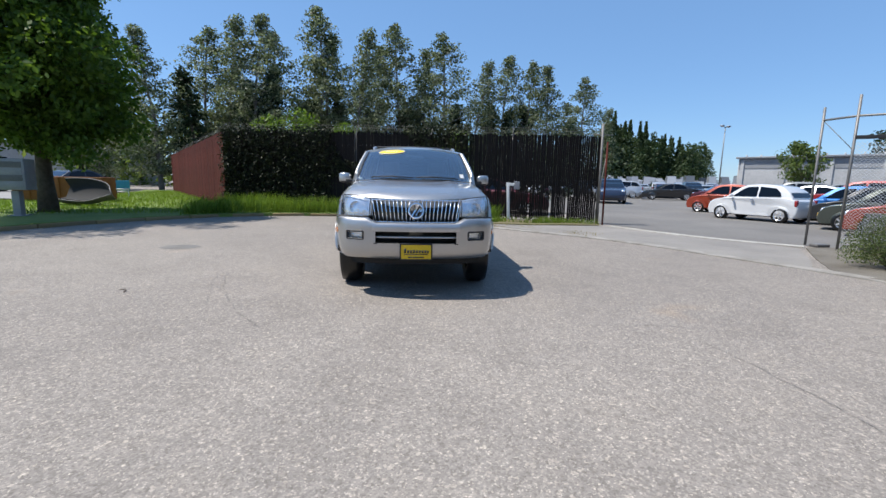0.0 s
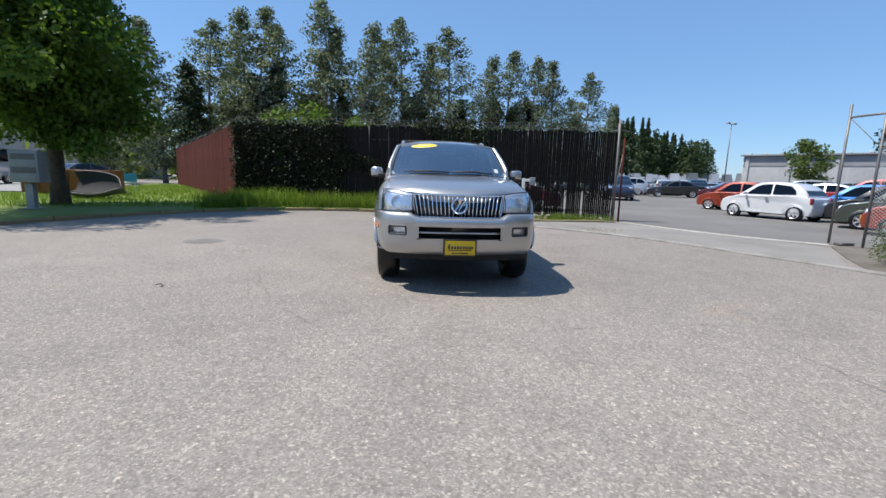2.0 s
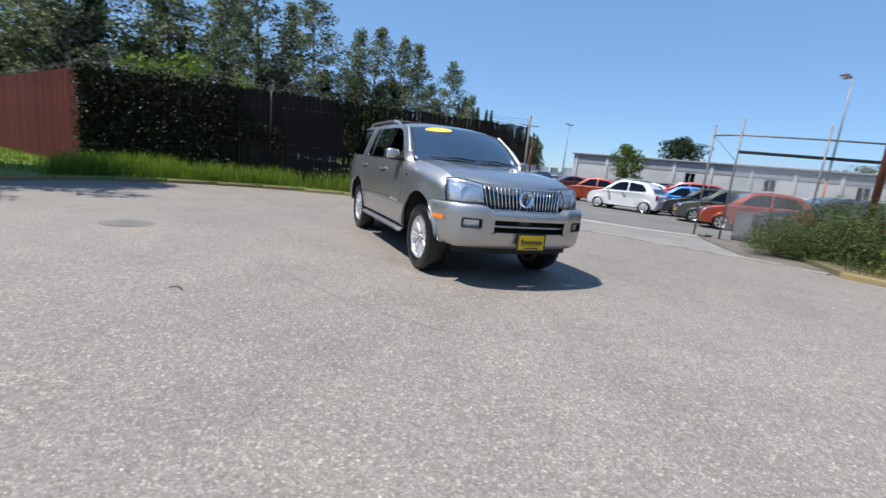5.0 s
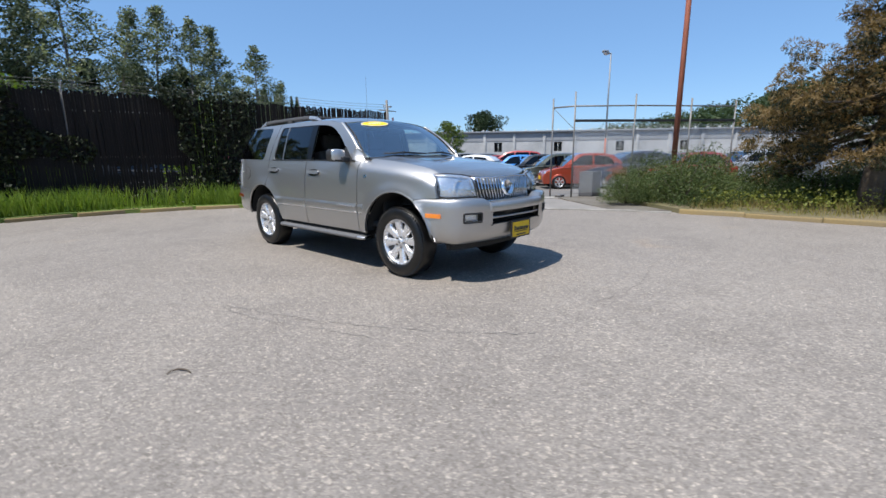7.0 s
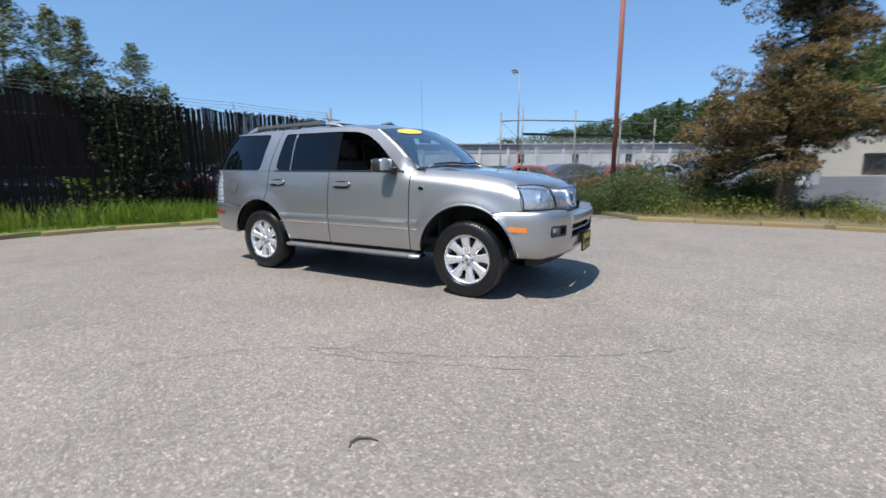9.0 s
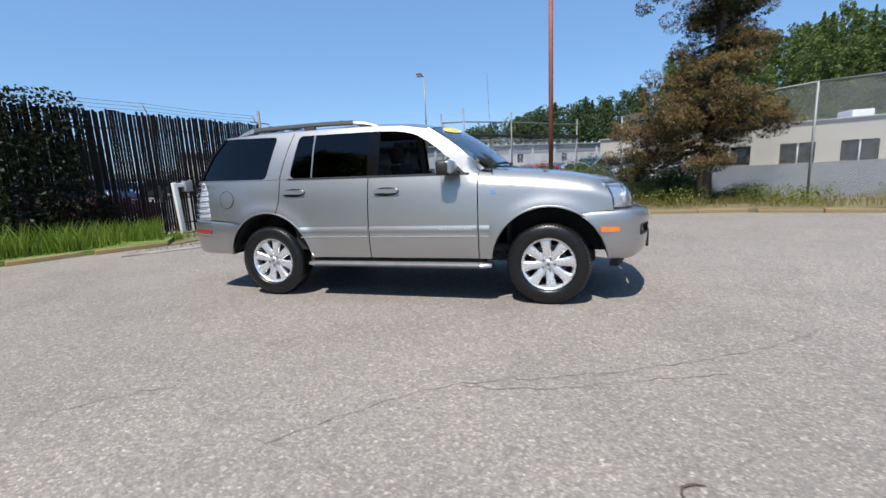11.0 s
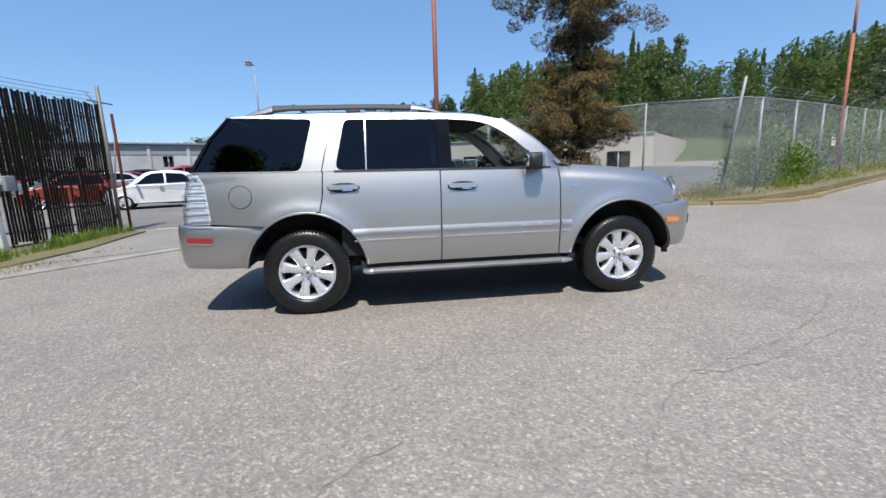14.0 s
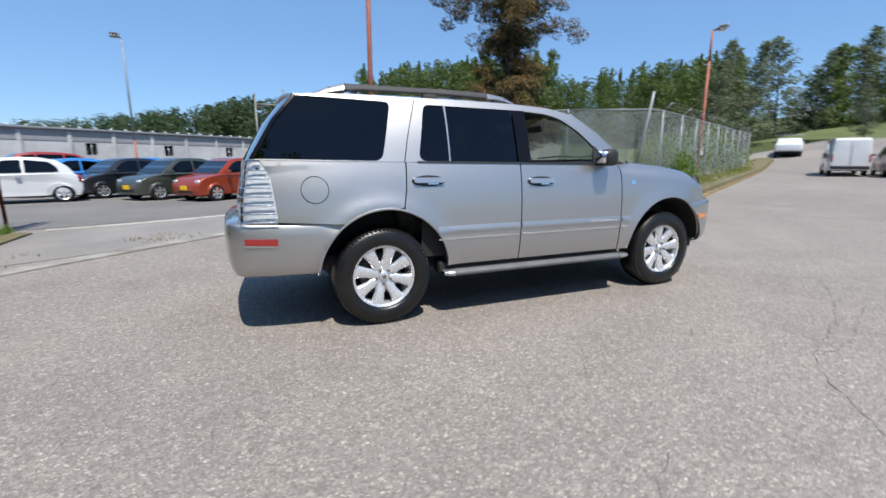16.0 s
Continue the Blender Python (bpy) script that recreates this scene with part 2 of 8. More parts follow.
DULL_STEEL = pbr("dull_grey_steel", (0.13, 0.13, 0.13), (0.19, 0.18, 0.17), 5.0, 0.6, 0.4, 0.1, 90.0)
RUST = pbr("rust_red_paint", (0.40, 0.13, 0.075), (0.31, 0.10, 0.06), 3.0, 0.65, 0.0, 0.2, 60.0)
BARK = pbr("grey_brown_bark", (0.075, 0.055, 0.04), (0.12, 0.095, 0.075), 9.0, 0.95, 0.0, 0.9, 40.0)
PALE_BARK = pbr("pale_alder_bark", (0.22, 0.21, 0.19), (0.12, 0.11, 0.10), 2.0, 0.9, 0.0, 0.5, 20.0)
WHITE_WALL = pbr("white_painted_block_wall", (0.50, 0.50, 0.50), (0.36, 0.365, 0.37), 0.35, 0.85, 0.0, 0.2, 8.0)
BEIGE_WALL = pbr("beige_stucco_wall", (0.47, 0.43, 0.36), (0.42, 0.385, 0.325), 0.4, 0.9, 0.0, 0.3, 12.0)
WHITE_PAINT = pbr("white_paint", (0.78, 0.78, 0.76), (0.70, 0.70, 0.68), 4.0, 0.5)
GREY_BOX = pbr("grey_painted_metal", (0.30, 0.31, 0.33), (0.25, 0.26, 0.28), 3.0, 0.5, 0.2)
ORANGE_WOOD = pbr("orange_brown_panel", (0.30, 0.11, 0.025), (0.24, 0.085, 0.02), 3.0, 0.7)
TEAL = pbr("teal_sign_panel", (0.05, 0.33, 0.47), (0.045, 0.28, 0.42), 3.0, 0.5)
WINDOW_DARK = glass("dark_building_glass", (0.03, 0.04, 0.045), 1.5)
ALDER = foliage("cottonwood_leaves", [(0.2, (0.034, 0.046, 0.023)), (0.45, (0.092, 0.112, 0.056)), (0.7, (0.26, 0.285, 0.18)), (0.92, (0.56, 0.57, 0.42))], 0.38, 0.5, (1.1, 1.2, 0.8))
BRIGHT = foliage("fresh_green_leaves", [(0.2, (0.05, 0.095, 0.012)), (0.55, (0.11, 0.18, 0.022)), (0.9, (0.21, 0.30, 0.05))], 0.4)
MAPLE = foliage("maple_leaves", [(0.2, (0.035, 0.072, 0.012)), (0.55, (0.085, 0.15, 0.024)), (0.9, (0.20, 0.30, 0.05))], 0.42)
IVY = foliage("dark_ivy_leaves", [(0.2, (0.009, 0.014, 0.006)), (0.6, (0.019, 0.027, 0.010)), (0.97, (0.06, 0.066, 0.034))], 0.15, 0.6)
FIR = foliage("dark_fir_needles", [(0.2, (0.012, 0.024, 0.010)), (0.6, (0.026, 0.045, 0.017)), (0.95, (0.05, 0.075, 0.028))], 0.15)
WOODS = foliage("far_wood_leaves", [(0.2, (0.048, 0.078, 0.024)), (0.5, (0.10, 0.145, 0.042)), (0.9, (0.20, 0.25, 0.085))], 0.38, 0.55, (1.15, 1.2, 0.6))
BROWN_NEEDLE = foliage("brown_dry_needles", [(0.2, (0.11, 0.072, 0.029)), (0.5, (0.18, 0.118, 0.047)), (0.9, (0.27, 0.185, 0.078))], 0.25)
# Green needles darkened to carry the shade inside and under the tufts.
SHADED_NEEDLE = foliage("shaded_green_needles", [(0.2, (0.010, 0.014, 0.006)), (0.6, (0.022, 0.028, 0.011)), (0.95, (0.05, 0.056, 0.02))], 0.15)
SHRUB = foliage("grey_green_shrub_leaves", [(0.2, (0.032, 0.055, 0.018)), (0.6, (0.10, 0.135, 0.045)), (0.95, (0.25, 0.265, 0.11))], 0.36, 0.55, (1.15, 1.2, 0.65))
GRASS = foliage("long_grass_blades", [(0.2, (0.08, 0.14, 0.018)), (0.55, (0.17, 0.26, 0.04)), (0.85, (0.28, 0.36, 0.08)), (1.0, (0.42, 0.40, 0.17))], 0.45)
DRY_GRASS = foliage("dry_grass_blades", [(0.2, (0.16, 0.13, 0.045)), (0.6, (0.27, 0.22, 0.085)), (0.95, (0.14, 0.17, 0.03))], 0.3)
FAR_WOODS = foliage("hazy_far_leaves", [(0.2, (0.035, 0.06, 0.026)), (0.6, (0.058, 0.09, 0.038)), (0.95, (0.10, 0.135, 0.055))], 0.25)
WEED = foliage("yellow_green_weeds", [(0.2, (0.09, 0.11, 0.02)), (0.6, (0.19, 0.21, 0.04)), (0.95, (0.34, 0.33, 0.09))], 0.35)
# Leaf colour taken nearly to black, with the shade painted in.
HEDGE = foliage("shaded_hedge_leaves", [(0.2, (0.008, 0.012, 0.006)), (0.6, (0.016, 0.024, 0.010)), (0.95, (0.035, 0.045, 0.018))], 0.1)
SLOPE = pbr("green_wooded_slope", (0.042, 0.06, 0.018), (0.07, 0.09, 0.028), 0.3, 0.95, 0.0, 0.5, 6.0)

# ---- building helpers ----


def part(name, bm, material, parent=None, label="", smooth=True):
    """Link a bmesh as one mesh object, under a thing or a part where one is given."""
    me = bpy.data.meshes.new(name)
    if smooth:
        for e in bm.edges:
            if len(e.link_faces) == 2 and e.calc_face_angle(0) > 1.35:
                e.smooth = False
    bm.to_mesh(me)
    bm.free()
    for pl in me.polygons:
        pl.use_smooth = smooth
    for mt in material if isinstance(material, (list, tuple)) else [material]:
        me.materials.append(mt)
    ob = new(name, me)
    ob.parent = parent
    if label:
        tagged(ob, label)
    return ob


def raw(name, verts, faces, material, parent=None, label="", smooth=False):
    me = bpy.data.meshes.new(name)
    me.from_pydata(verts, [], faces)
    me.materials.append(material)
    for pl in me.polygons:
        pl.use_smooth = smooth
    ob = new(name, me)
    ob.parent = parent
    if label:
        tagged(ob, label)
    return ob


def thing(name, label, category, m=None, group="", kind=""):
    ob = new(name)
    ob.empty_display_size = 0.2
    if m is not None:
        ob.matrix_basis = m
    return tagged(ob, label, category, group, kind)


def box(bm, c, s, m=None, bevel=0.0):
    """A box of centre c and size s, its edges rounded by bevel."""
    r = bmesh.ops.create_cube(bm, size=1.0)
    vs = r["verts"]
    for v in vs:
        v.co = Vector((v.co.x * s[0] + c[0], v.co.y * s[1] + c[1], v.co.z * s[2] + c[2]))
    if bevel:
        es = list({e for v in vs for e in v.link_edges})
        out = bmesh.ops.bevel(bm, geom=es, offset=bevel, segments=2, profile=0.7, affect="EDGES")
        vs = list({v for f in out["faces"] for v in f.verts} | {v for v in vs if v.is_valid})
    if m is not None:
        bmesh.ops.transform(bm, matrix=m, verts=vs)
    return bm


def boxed(c, s, bevel=0.0, m=None):
    return box(bmesh.new(), c, s, m, bevel)


def tube(bm, pts, radii, seg=8, caps=True):
    """A round bar through pts with a radius at each."""
    pts = [Vector(p) for p in pts]
    if isinstance(radii, (int, float)):
        radii = [radii] * len(pts)
    rings, side = [], None
    for i, p in enumerate(pts):
        d = (pts[min(i + 1, len(pts) - 1)] - pts[max(i - 1, 0)]).normalized()
        if side is None or abs(side.dot(d)) > 0.95:
            side = d.orthogonal().normalized()
        side = (side - d * side.dot(d)).normalized()
        up = d.cross(side)
        rings.append([bm.verts.new(p + (side * math.cos(2 * math.pi * k / seg) + up * math.sin(2 * math.pi * k / seg)) * radii[i]) for k in range(seg)])
    for a, b in zip(rings, rings[1:]):
        for k in range(seg):
            bm.faces.new((a[k], a[(k + 1) % seg], b[(k + 1) % seg], b[k]))
    if caps:
        bm.faces.new(rings[0][::-1])
        bm.faces.new(rings[-1])
    return bm


def tubed(pts, radii, seg=8):
    return tube(bmesh.new(), pts, radii, seg)


def grid(bm, rows, keep=None):
    """Quads between rows of points of equal length; keep(i, j) may leave some out."""
    vs = [[bm.verts.new(p) for p in r] for r in rows]
    for i in range(len(vs) - 1):
        for j in range(len(vs[0]) - 1):
            if keep is None or keep(i, j):
                bm.faces.new((vs[i][j], vs[i][j + 1], vs[i + 1][j + 1], vs[i + 1][j]))
    loose = [v for r in vs for v in r if not v.link_faces]
    if loose:
        bmesh.ops.delete(bm, geom=loose, context="VERTS")
    return bm


def facing(bm, hint):
    """Turn the faces so that they look along hint on the whole."""
    bm.normal_update()
    total = Vector()
    for f in bm.faces:
        total += f.normal * f.calc_area()
    if total.dot(Vector(hint)) < 0:
        bmesh.ops.reverse_faces(bm, faces=bm.faces[:])
    return bm


def thicken(bm, inward, depth):
    """Give an open sheet a returned edge of that depth."""
    bm.normal_update()
    es = [e for e in bm.edges if e.is_boundary]
    out = bmesh.ops.extrude_edge_only(bm, edges=es)
    vs = [g for g in out["geom"] if isinstance(g, bmesh.types.BMVert)]
    for v in vs:
        v.co += Vector(inward) * depth
    for e in es:
        e.smooth = False
    return bm


def rounded(poly, r, steps=5):
    """Round the corners of a closed outline; r is one radius or one for each corner."""
    n, out = len(poly), []
    rs = [r] * n if isinstance(r, (int, float)) else r
    for i, p in enumerate(poly):
        p = Vector(p)
        a, b = Vector(poly[i - 1]) - p, Vector(poly[(i + 1) % n]) - p
        k = min(rs[i], a.length * 0.48, b.length * 0.48)
        if k < 1e-4:
            out.append(tuple(p))
            continue
        s, e = p + a.normalized() * k, p + b.normalized() * k
        for q in range(steps + 1):
            t = q / steps
            out.append(tuple(s * (1 - t) ** 2 + p * 2 * t * (1 - t) + e * t * t))
    return out


def sheet(loops, fn, hint, step=0.08, depth=0.0, inward=None):
    """A flat outline with holes, cut into a fine net and laid onto the surface fn(a, b)."""
    bm = bmesh.new()
    for loop in loops:
        vs = [bm.verts.new((a, b, 0)) for a, b in loop]
        for i in range(len(vs)):
            bm.edges.new((vs[i - 1], vs[i]))
    bmesh.ops.triangle_fill(bm, use_beauty=True, use_dissolve=False, edges=bm.edges[:])
    for axis in (0, 1):
        lo, hi = min(v.co[axis] for v in bm.verts), max(v.co[axis] for v in bm.verts)
        k = int((hi - lo) / step)
        for i in range(1, k + 1):
            co, no = Vector((0, 0, 0)), Vector((0, 0, 0))
            co[axis], no[axis] = lo + i * (hi - lo) / (k + 1), 1
            bmesh.ops.bisect_plane(bm, geom=bm.verts[:] + bm.edges[:] + bm.faces[:], plane_co=co, plane_no=no, dist=1e-5)
    for v in bm.verts:
        v.co = fn(v.co.x, v.co.y)
    facing(bm, hint)
    if depth:
        thicken(bm, inward if inward is not None else -Vector(hint).normalized(), depth)
    return bm


def revolve(profile, seg=32, axis="x"):
    """Turn a profile of (along, radius) round the x axis."""
    bm = bmesh.new()
    rows = [[(a, r * math.cos(2 * math.pi * k / seg), r * math.sin(2 * math.pi * k / seg)) for a, r in profile] for k in range(seg)]
    vs = [[bm.verts.new(p) for p in r] for r in rows]
    for k in range(seg):
        for j in range(len(profile) - 1):
            bm.faces.new((vs[k][j], vs[(k + 1) % seg][j], vs[(k + 1) % seg][j + 1], vs[k][j + 1]))
    bmesh.ops.recalc_face_normals(bm, faces=bm.faces[:])
    return bm


def arc(cy, cz, r, a0, a1, k=14):
    return [(cy + r * math.cos(radians(a0 + (a1 - a0) * i / k)), cz + r * math.sin(radians(a0 + (a1 - a0) * i / k))) for i in range(k + 1)]


def lerp_table(x, xs, ys):
    return float(np.interp(x, xs, ys))


def smooth_table(x, xs, ys):
    """Like lerp_table, but with no kinks and no overshoot."""
    if x <= xs[0] or x >= xs[-1]:
        return ys[0] if x <= xs[0] else ys[-1]
    i = max(k for k in range(len(xs) - 1) if xs[k] <= x)
    sl = [(ys[k + 1] - ys[k]) / (xs[k + 1] - xs[k]) for k in range(len(xs) - 1)]
    def grade(k):
        if k == 0 or k == len(xs) - 1:
            return sl[0] if k == 0 else sl[-1]
        return 0.0 if sl[k - 1] * sl[k] <= 0 else 2 * sl[k - 1] * sl[k] / (sl[k - 1] + sl[k])
    h = xs[i + 1] - xs[i]
    t = (x - xs[i]) / h
    return ys[i] * (1 + 2 * t) * (1 - t) ** 2 + grade(i) * h * t * (1 - t) ** 2 + ys[i + 1] * t * t * (3 - 2 * t) + grade(i + 1) * h * t * t * (t - 1)


def cards(points, size, seed=0, upright=0.0, slim=0.55, way=None):
    """Leaf-shaped four-cornered blades at points, each turned at random or along way; size is a number or one for each point."""
    g = np.random.default_rng(seed)
    pts = np.asarray(points, float)
    k = len(pts)
    d = g.normal(size=(k, 3))
    d[:, 2] *= 1 - upright
    if way is not None:
        d = way + 0.42 * d
    d /= np.linalg.norm(d, axis=1)[:, None]
    e = g.normal(size=(k, 3))
    e -= d * (e * d).sum(1)[:, None]
    e /= np.linalg.norm(e, axis=1)[:, None]
    s = (np.ones(k) * size * g.uniform(0.6, 1.35, k))[:, None]
    a, b = d * s * 0.5, e * s * 0.5 * slim
    v = np.stack([pts - a, pts + b - a * 0.1, pts + a, pts - b - a * 0.1], 1).reshape(-1, 3)
    f = np.arange(4 * k).reshape(-1, 4)
    return v, f


def card_mesh(name, points, size, material, parent=None, label="", seed=0, upright=0.0, slim=0.55, way=None):
    v, f = cards(points, size, seed, upright, slim, way)
    return raw(name, v.tolist(), f.tolist(), material, parent, label)


def ground_z(x, y):
    """The yard is level and rises along the street to the south."""
    s = -y - 4.0
    z = 0.0 if s <= 0 else 0.026 * (s * s / 8.0 if s < 4 else s - 2.0)
    k = min(max(-y - 28.0, 0.0), 24.0)
    side = min(max((34.0 - x) / 10.0, 0.0), 1.0)
    return z + 0.106 * k * min(k / 6.0, 1.0) * side


def blades(points, height, width, seed=0, lean=0.35):
    """Grass blades: bent triangles standing on points."""
    g = np.random.default_rng(seed)
    p = np.asarray(points, float)
    k = len(p)
    h = height * g.uniform(0.5, 1.25, k)
    ang = g.uniform(0, 2 * np.pi, k)
    la = g.uniform(0, 2 * np.pi, k)
    off = np.stack([np.cos(la), np.sin(la), np.zeros(k)], 1) * (h * lean * g.uniform(0.2, 1.3, k))[:, None]
    w = np.stack([np.cos(ang), np.sin(ang), np.zeros(k)], 1) * width * 0.5
    up = np.zeros((k, 3))
    up[:, 2] = h
    mid = p + up * 0.55 + off * 0.35
    v = np.stack([p - w, p + w, mid + w * 0.7, p + up + off, mid - w * 0.7], 1).reshape(-1, 3)
    f = (np.arange(k)[:, None] * 5 + np.array([0, 1, 2, 3, 4])[None]).tolist()
    return v.tolist(), f

# ---- ground, kerbs, verges ----


def spaced(points, step):
    """Points along a line, evenly spaced, with the way at each."""
    p = [Vector((*q, 0)) for q in points]
    out, carry = [], 0.0
    for a, b in zip(p, p[1:]):
        d = (b - a).length
        s = carry
        while s < d:
            out.append((a.lerp(b, s / d), (b - a).normalized()))
            s += step
        carry = s - d
    return out


def smooth_line(points, per=6):
    """A smooth line through points."""
    p = [Vector((*q, 0)) for q in points]
    out = []
    for i in range(len(p) - 1):
        a, b, c, d = p[max(i - 1, 0)], p[i], p[i + 1], p[min(i + 2, len(p) - 1)]
        for k in range(per):
            t = k / per
            out.append(0.5 * ((2 * b) + (c - a) * t + (2 * a - 5 * b + 4 * c - d) * t * t + (3 * b - a - 3 * c + d) * t ** 3))
    out.append(p[-1])
    return [(q.x, q.y) for q in out]


def axis_steps(near, far):
    a = list(np.arange(-near, near + 0.1, 1.5))
    k, s = near, 3.0
    while k < far:
        k += s
        s *= 1.5
        a = [-k] + a + [k]
    return a


xs, ys = axis_steps(45, 1500), axis_steps(60, 1500)
bm = bmesh.new()
grid(bm, [[(x, y, ground_z(x, y)) for x in xs] for y in ys])
facing(bm, (0, 0, 1))
ground = part("ground", bm, ASPHALT)
tagged(ground, "worn grey asphalt yard with pale stone chips", "ground", kind="structure")

K1 = smooth_line([(-16, -9), (-13.2, -4), (-11.2, 0.5), (-9.6, 3.6), (-8.6, 6.0), (-7.5, 8.0), (-6.1, 9.5), (-4.3, 10.35), (-2.2, 10.45), (-0.3, 10.0), (1.0, 9.3), (2.1, 8.55)])
K2 = smooth_line([(6.62, 0.15), (6.68, -0.4), (6.7, -1.2), (6.7, -3.0), (6.3, -5.0), (5.8, -6.6), (5.95, -8.4), (7.0, -10.6), (10.1, -16.6), (13.3, -22.8), (16.9, -29.8), (19.0, -34.5)])


def kerb_stones(name, line, label, length=1.5):
    """A kerb of long cast stones with open joints and a worn painted top."""
    k = thing(name, label, "kerb", kind="structure")
    pts = spaced(line, length)
    for p, d in pts:
        q = p + d * length * 0.5
        ang = math.atan2(d.y, d.x)
        b = boxed((0, 0, 0.05), (length - 0.012, 0.17, 0.26), 0.025)
        stone = part("kerb_stone", b, KERB, k)
        stone.matrix_basis = Matrix.Translation((q.x, q.y, ground_z(q.x, q.y) - 0.085 + random.uniform(-0.010, 0.004))) @ Matrix.Rotation(ang + random.uniform(-0.012, 0.012), 4, "Z")
    return k


kerb_stones("kerb", K1, "low concrete kerb with worn yellow paint", 1.2)
kerb_stones("kerb", K2, "low concrete kerb with faded yellow paint", 1.2)

# Corner points of the fences
E0, C0, B0 = Vector((5.86, 8.93, 0)), Vector((-7.2, 13.15, 0)), Vector((-18.2, 31.0, 0))
GA, GB, GC = Vector((8.8, 4.5, 0)), Vector((8.85, 3.8, 0)), Vector((10.07, 2.47, 0))


def verge(name, outline, height, material, label, bank=None):
    """A raised strip of ground with an uneven top."""
    def top(x, y):
        z = ground_z(x, y) + height + 0.03 * noise.noise(Vector((x * 0.9, y * 0.9, 0)))
        return Vector((x, y, z + (bank(x, y) if bank else 0)))
    b = sheet([outline], top, (0, 0, 1), 0.9)
    thicken(b, (0, 0, -1), height + 0.35)
    return tagged(part(name, b, material), label, "verge", kind="structure")


north = [p for p in K1] + [(2.6, 8.9), (2.9, 10.3), (-6.9, 13.7), (-17.6, 31.4), (-20.5, 31.4), (-14.2, 15.5), (-40, 13.5), (-40, -9)]
verge("verge", north, 0.1, LAWN, "rough grass verge behind the kerb")
verge("verge", [(2.12, 8.5), (3.4, 8.15), (5.7, 8.3), (6.05, 9.2), (2.93, 10.25), (2.63, 8.9)], 0.03, SOIL, "bare weedy soil at the foot of the fence")


APRON_SOIL = pbr("dusty_packed_soil", (0.115, 0.10, 0.08), (0.165, 0.15, 0.125), 1.4, 0.95, 0.0, 0.6, 40.0)


def bank_east(x, y):
    return 0.16 * min(max((-y - 5.0) / 3.0, 0), 1)


east = [p for p in K2] + [(20.5, -34.5), (19.2, -30.2), (15.4, -23.0), (8.2, -8.4), (7.6, -7.0), (9.6, -4.6), (11.6, -2.6), (11.8, 0.2), (10.0, 2.6), (9.2, 2.6), (8.0, 1.6), (7.2, 0.8)]
verge("verge", east, 0.09, SOIL, "dry weedy verge behind the kerb", bank_east)


verge("verge", [(6.75, 0.35), (7.3, 0.95), (8.0, 1.68), (9.1, 2.62), (9.9, 2.7), (8.95, 4.05), (8.3, 3.95), (7.2, 2.6), (6.55, 1.7), (6.4, 1.0)], 0.016, APRON_SOIL, "low strip of bare soil beside the gateway")


def ribbon(name, line, width, top, material, label, category):
    """A narrow strip of cast concrete lying in the ground."""
    pts = [Vector((*p, 0)) for p in line]
    rows = []
    for i, p in enumerate(pts):
        d = (pts[min(i + 1, len(pts) - 1)] - pts[max(i - 1, 0)]).normalized()
        s = Vector((-d.y, d.x, 0)) * width * 0.5 * (1 + 0.12 * noise.noise(p * 1.7))
        z = ground_z(p.x, p.y)
        rows.append([p + s + Vector((0, 0, z - 0.05)), p + s + Vector((0, 0, z + top)), p - s + Vector((0, 0, z + top)), p - s + Vector((0, 0, z - 0.05))])
    b = grid(bmesh.new(), rows)
    facing(b, (0, 0, 1))
    return tagged(part(name, b, material, smooth=False), label, category, kind="structure")


ribbon("gutter", smooth_line([(1.0, 8.4), (2.1, 7.45), (3.1, 6.5), (4.25, 5.3), (5.05, 4.1), (5.6, 2.9), (6.15, 1.75), (6.45, 1.0), (6.6, 0.3)], 8), 0.26, 0.022, CONCRETE, "pale cracked concrete gutter at the gateway", "gutter")
ribbon("gate_threshold", smooth_line([(5.95, 8.2), (6.35, 7.1), (7.1, 5.6), (7.9, 4.6), (8.4, 4.1)], 8), 0.30, 0.03, THRESHOLD, "pale concrete strip across the gateway", "threshold")
# apron of older pavement between gutter and gate
apron = [(2.2, 8.35), (3.2, 6.7), (4.35, 5.5), (5.2, 4.25), (5.8, 2.9), (6.3, 1.75), (7.0, 2.5), (8.1, 3.95), (7.6, 4.9), (6.9, 5.9), (6.15, 7.3), (5.7, 8.25), (3.4, 8.2)]
APRON = pbr("older_patched_asphalt", (0.20, 0.187, 0.172), (0.255, 0.238, 0.218), 0.8, 0.9, 0.0, 0.6, 70.0)
b = sheet([apron], lambda x, y: Vector((x, y, ground_z(x, y) + 0.012)), (0, 0, 1), 0.9)
thicken(b, (0, 0, -1), 0.05)
tagged(part("apron", b, APRON), "worn pale pavement at the yard entrance", "apron", kind="structure")
# street and parking ground beyond the verges
CONC_ROAD = pbr("pale_worn_road", (0.30, 0.29, 0.275), (0.25, 0.245, 0.235), 0.2, 0.9, 0.0, 0.3, 40.0)
b = sheet([[(-60, 15.9), (-15.6, 17.2), (-22, 32.5), (-70, 33)]], lambda x, y: Vector((x, y, 0.05)), (0, 0, 1), 6.0)
tagged(part("road", b, CONC_ROAD), "pale sunlit side street", "road", kind="structure")

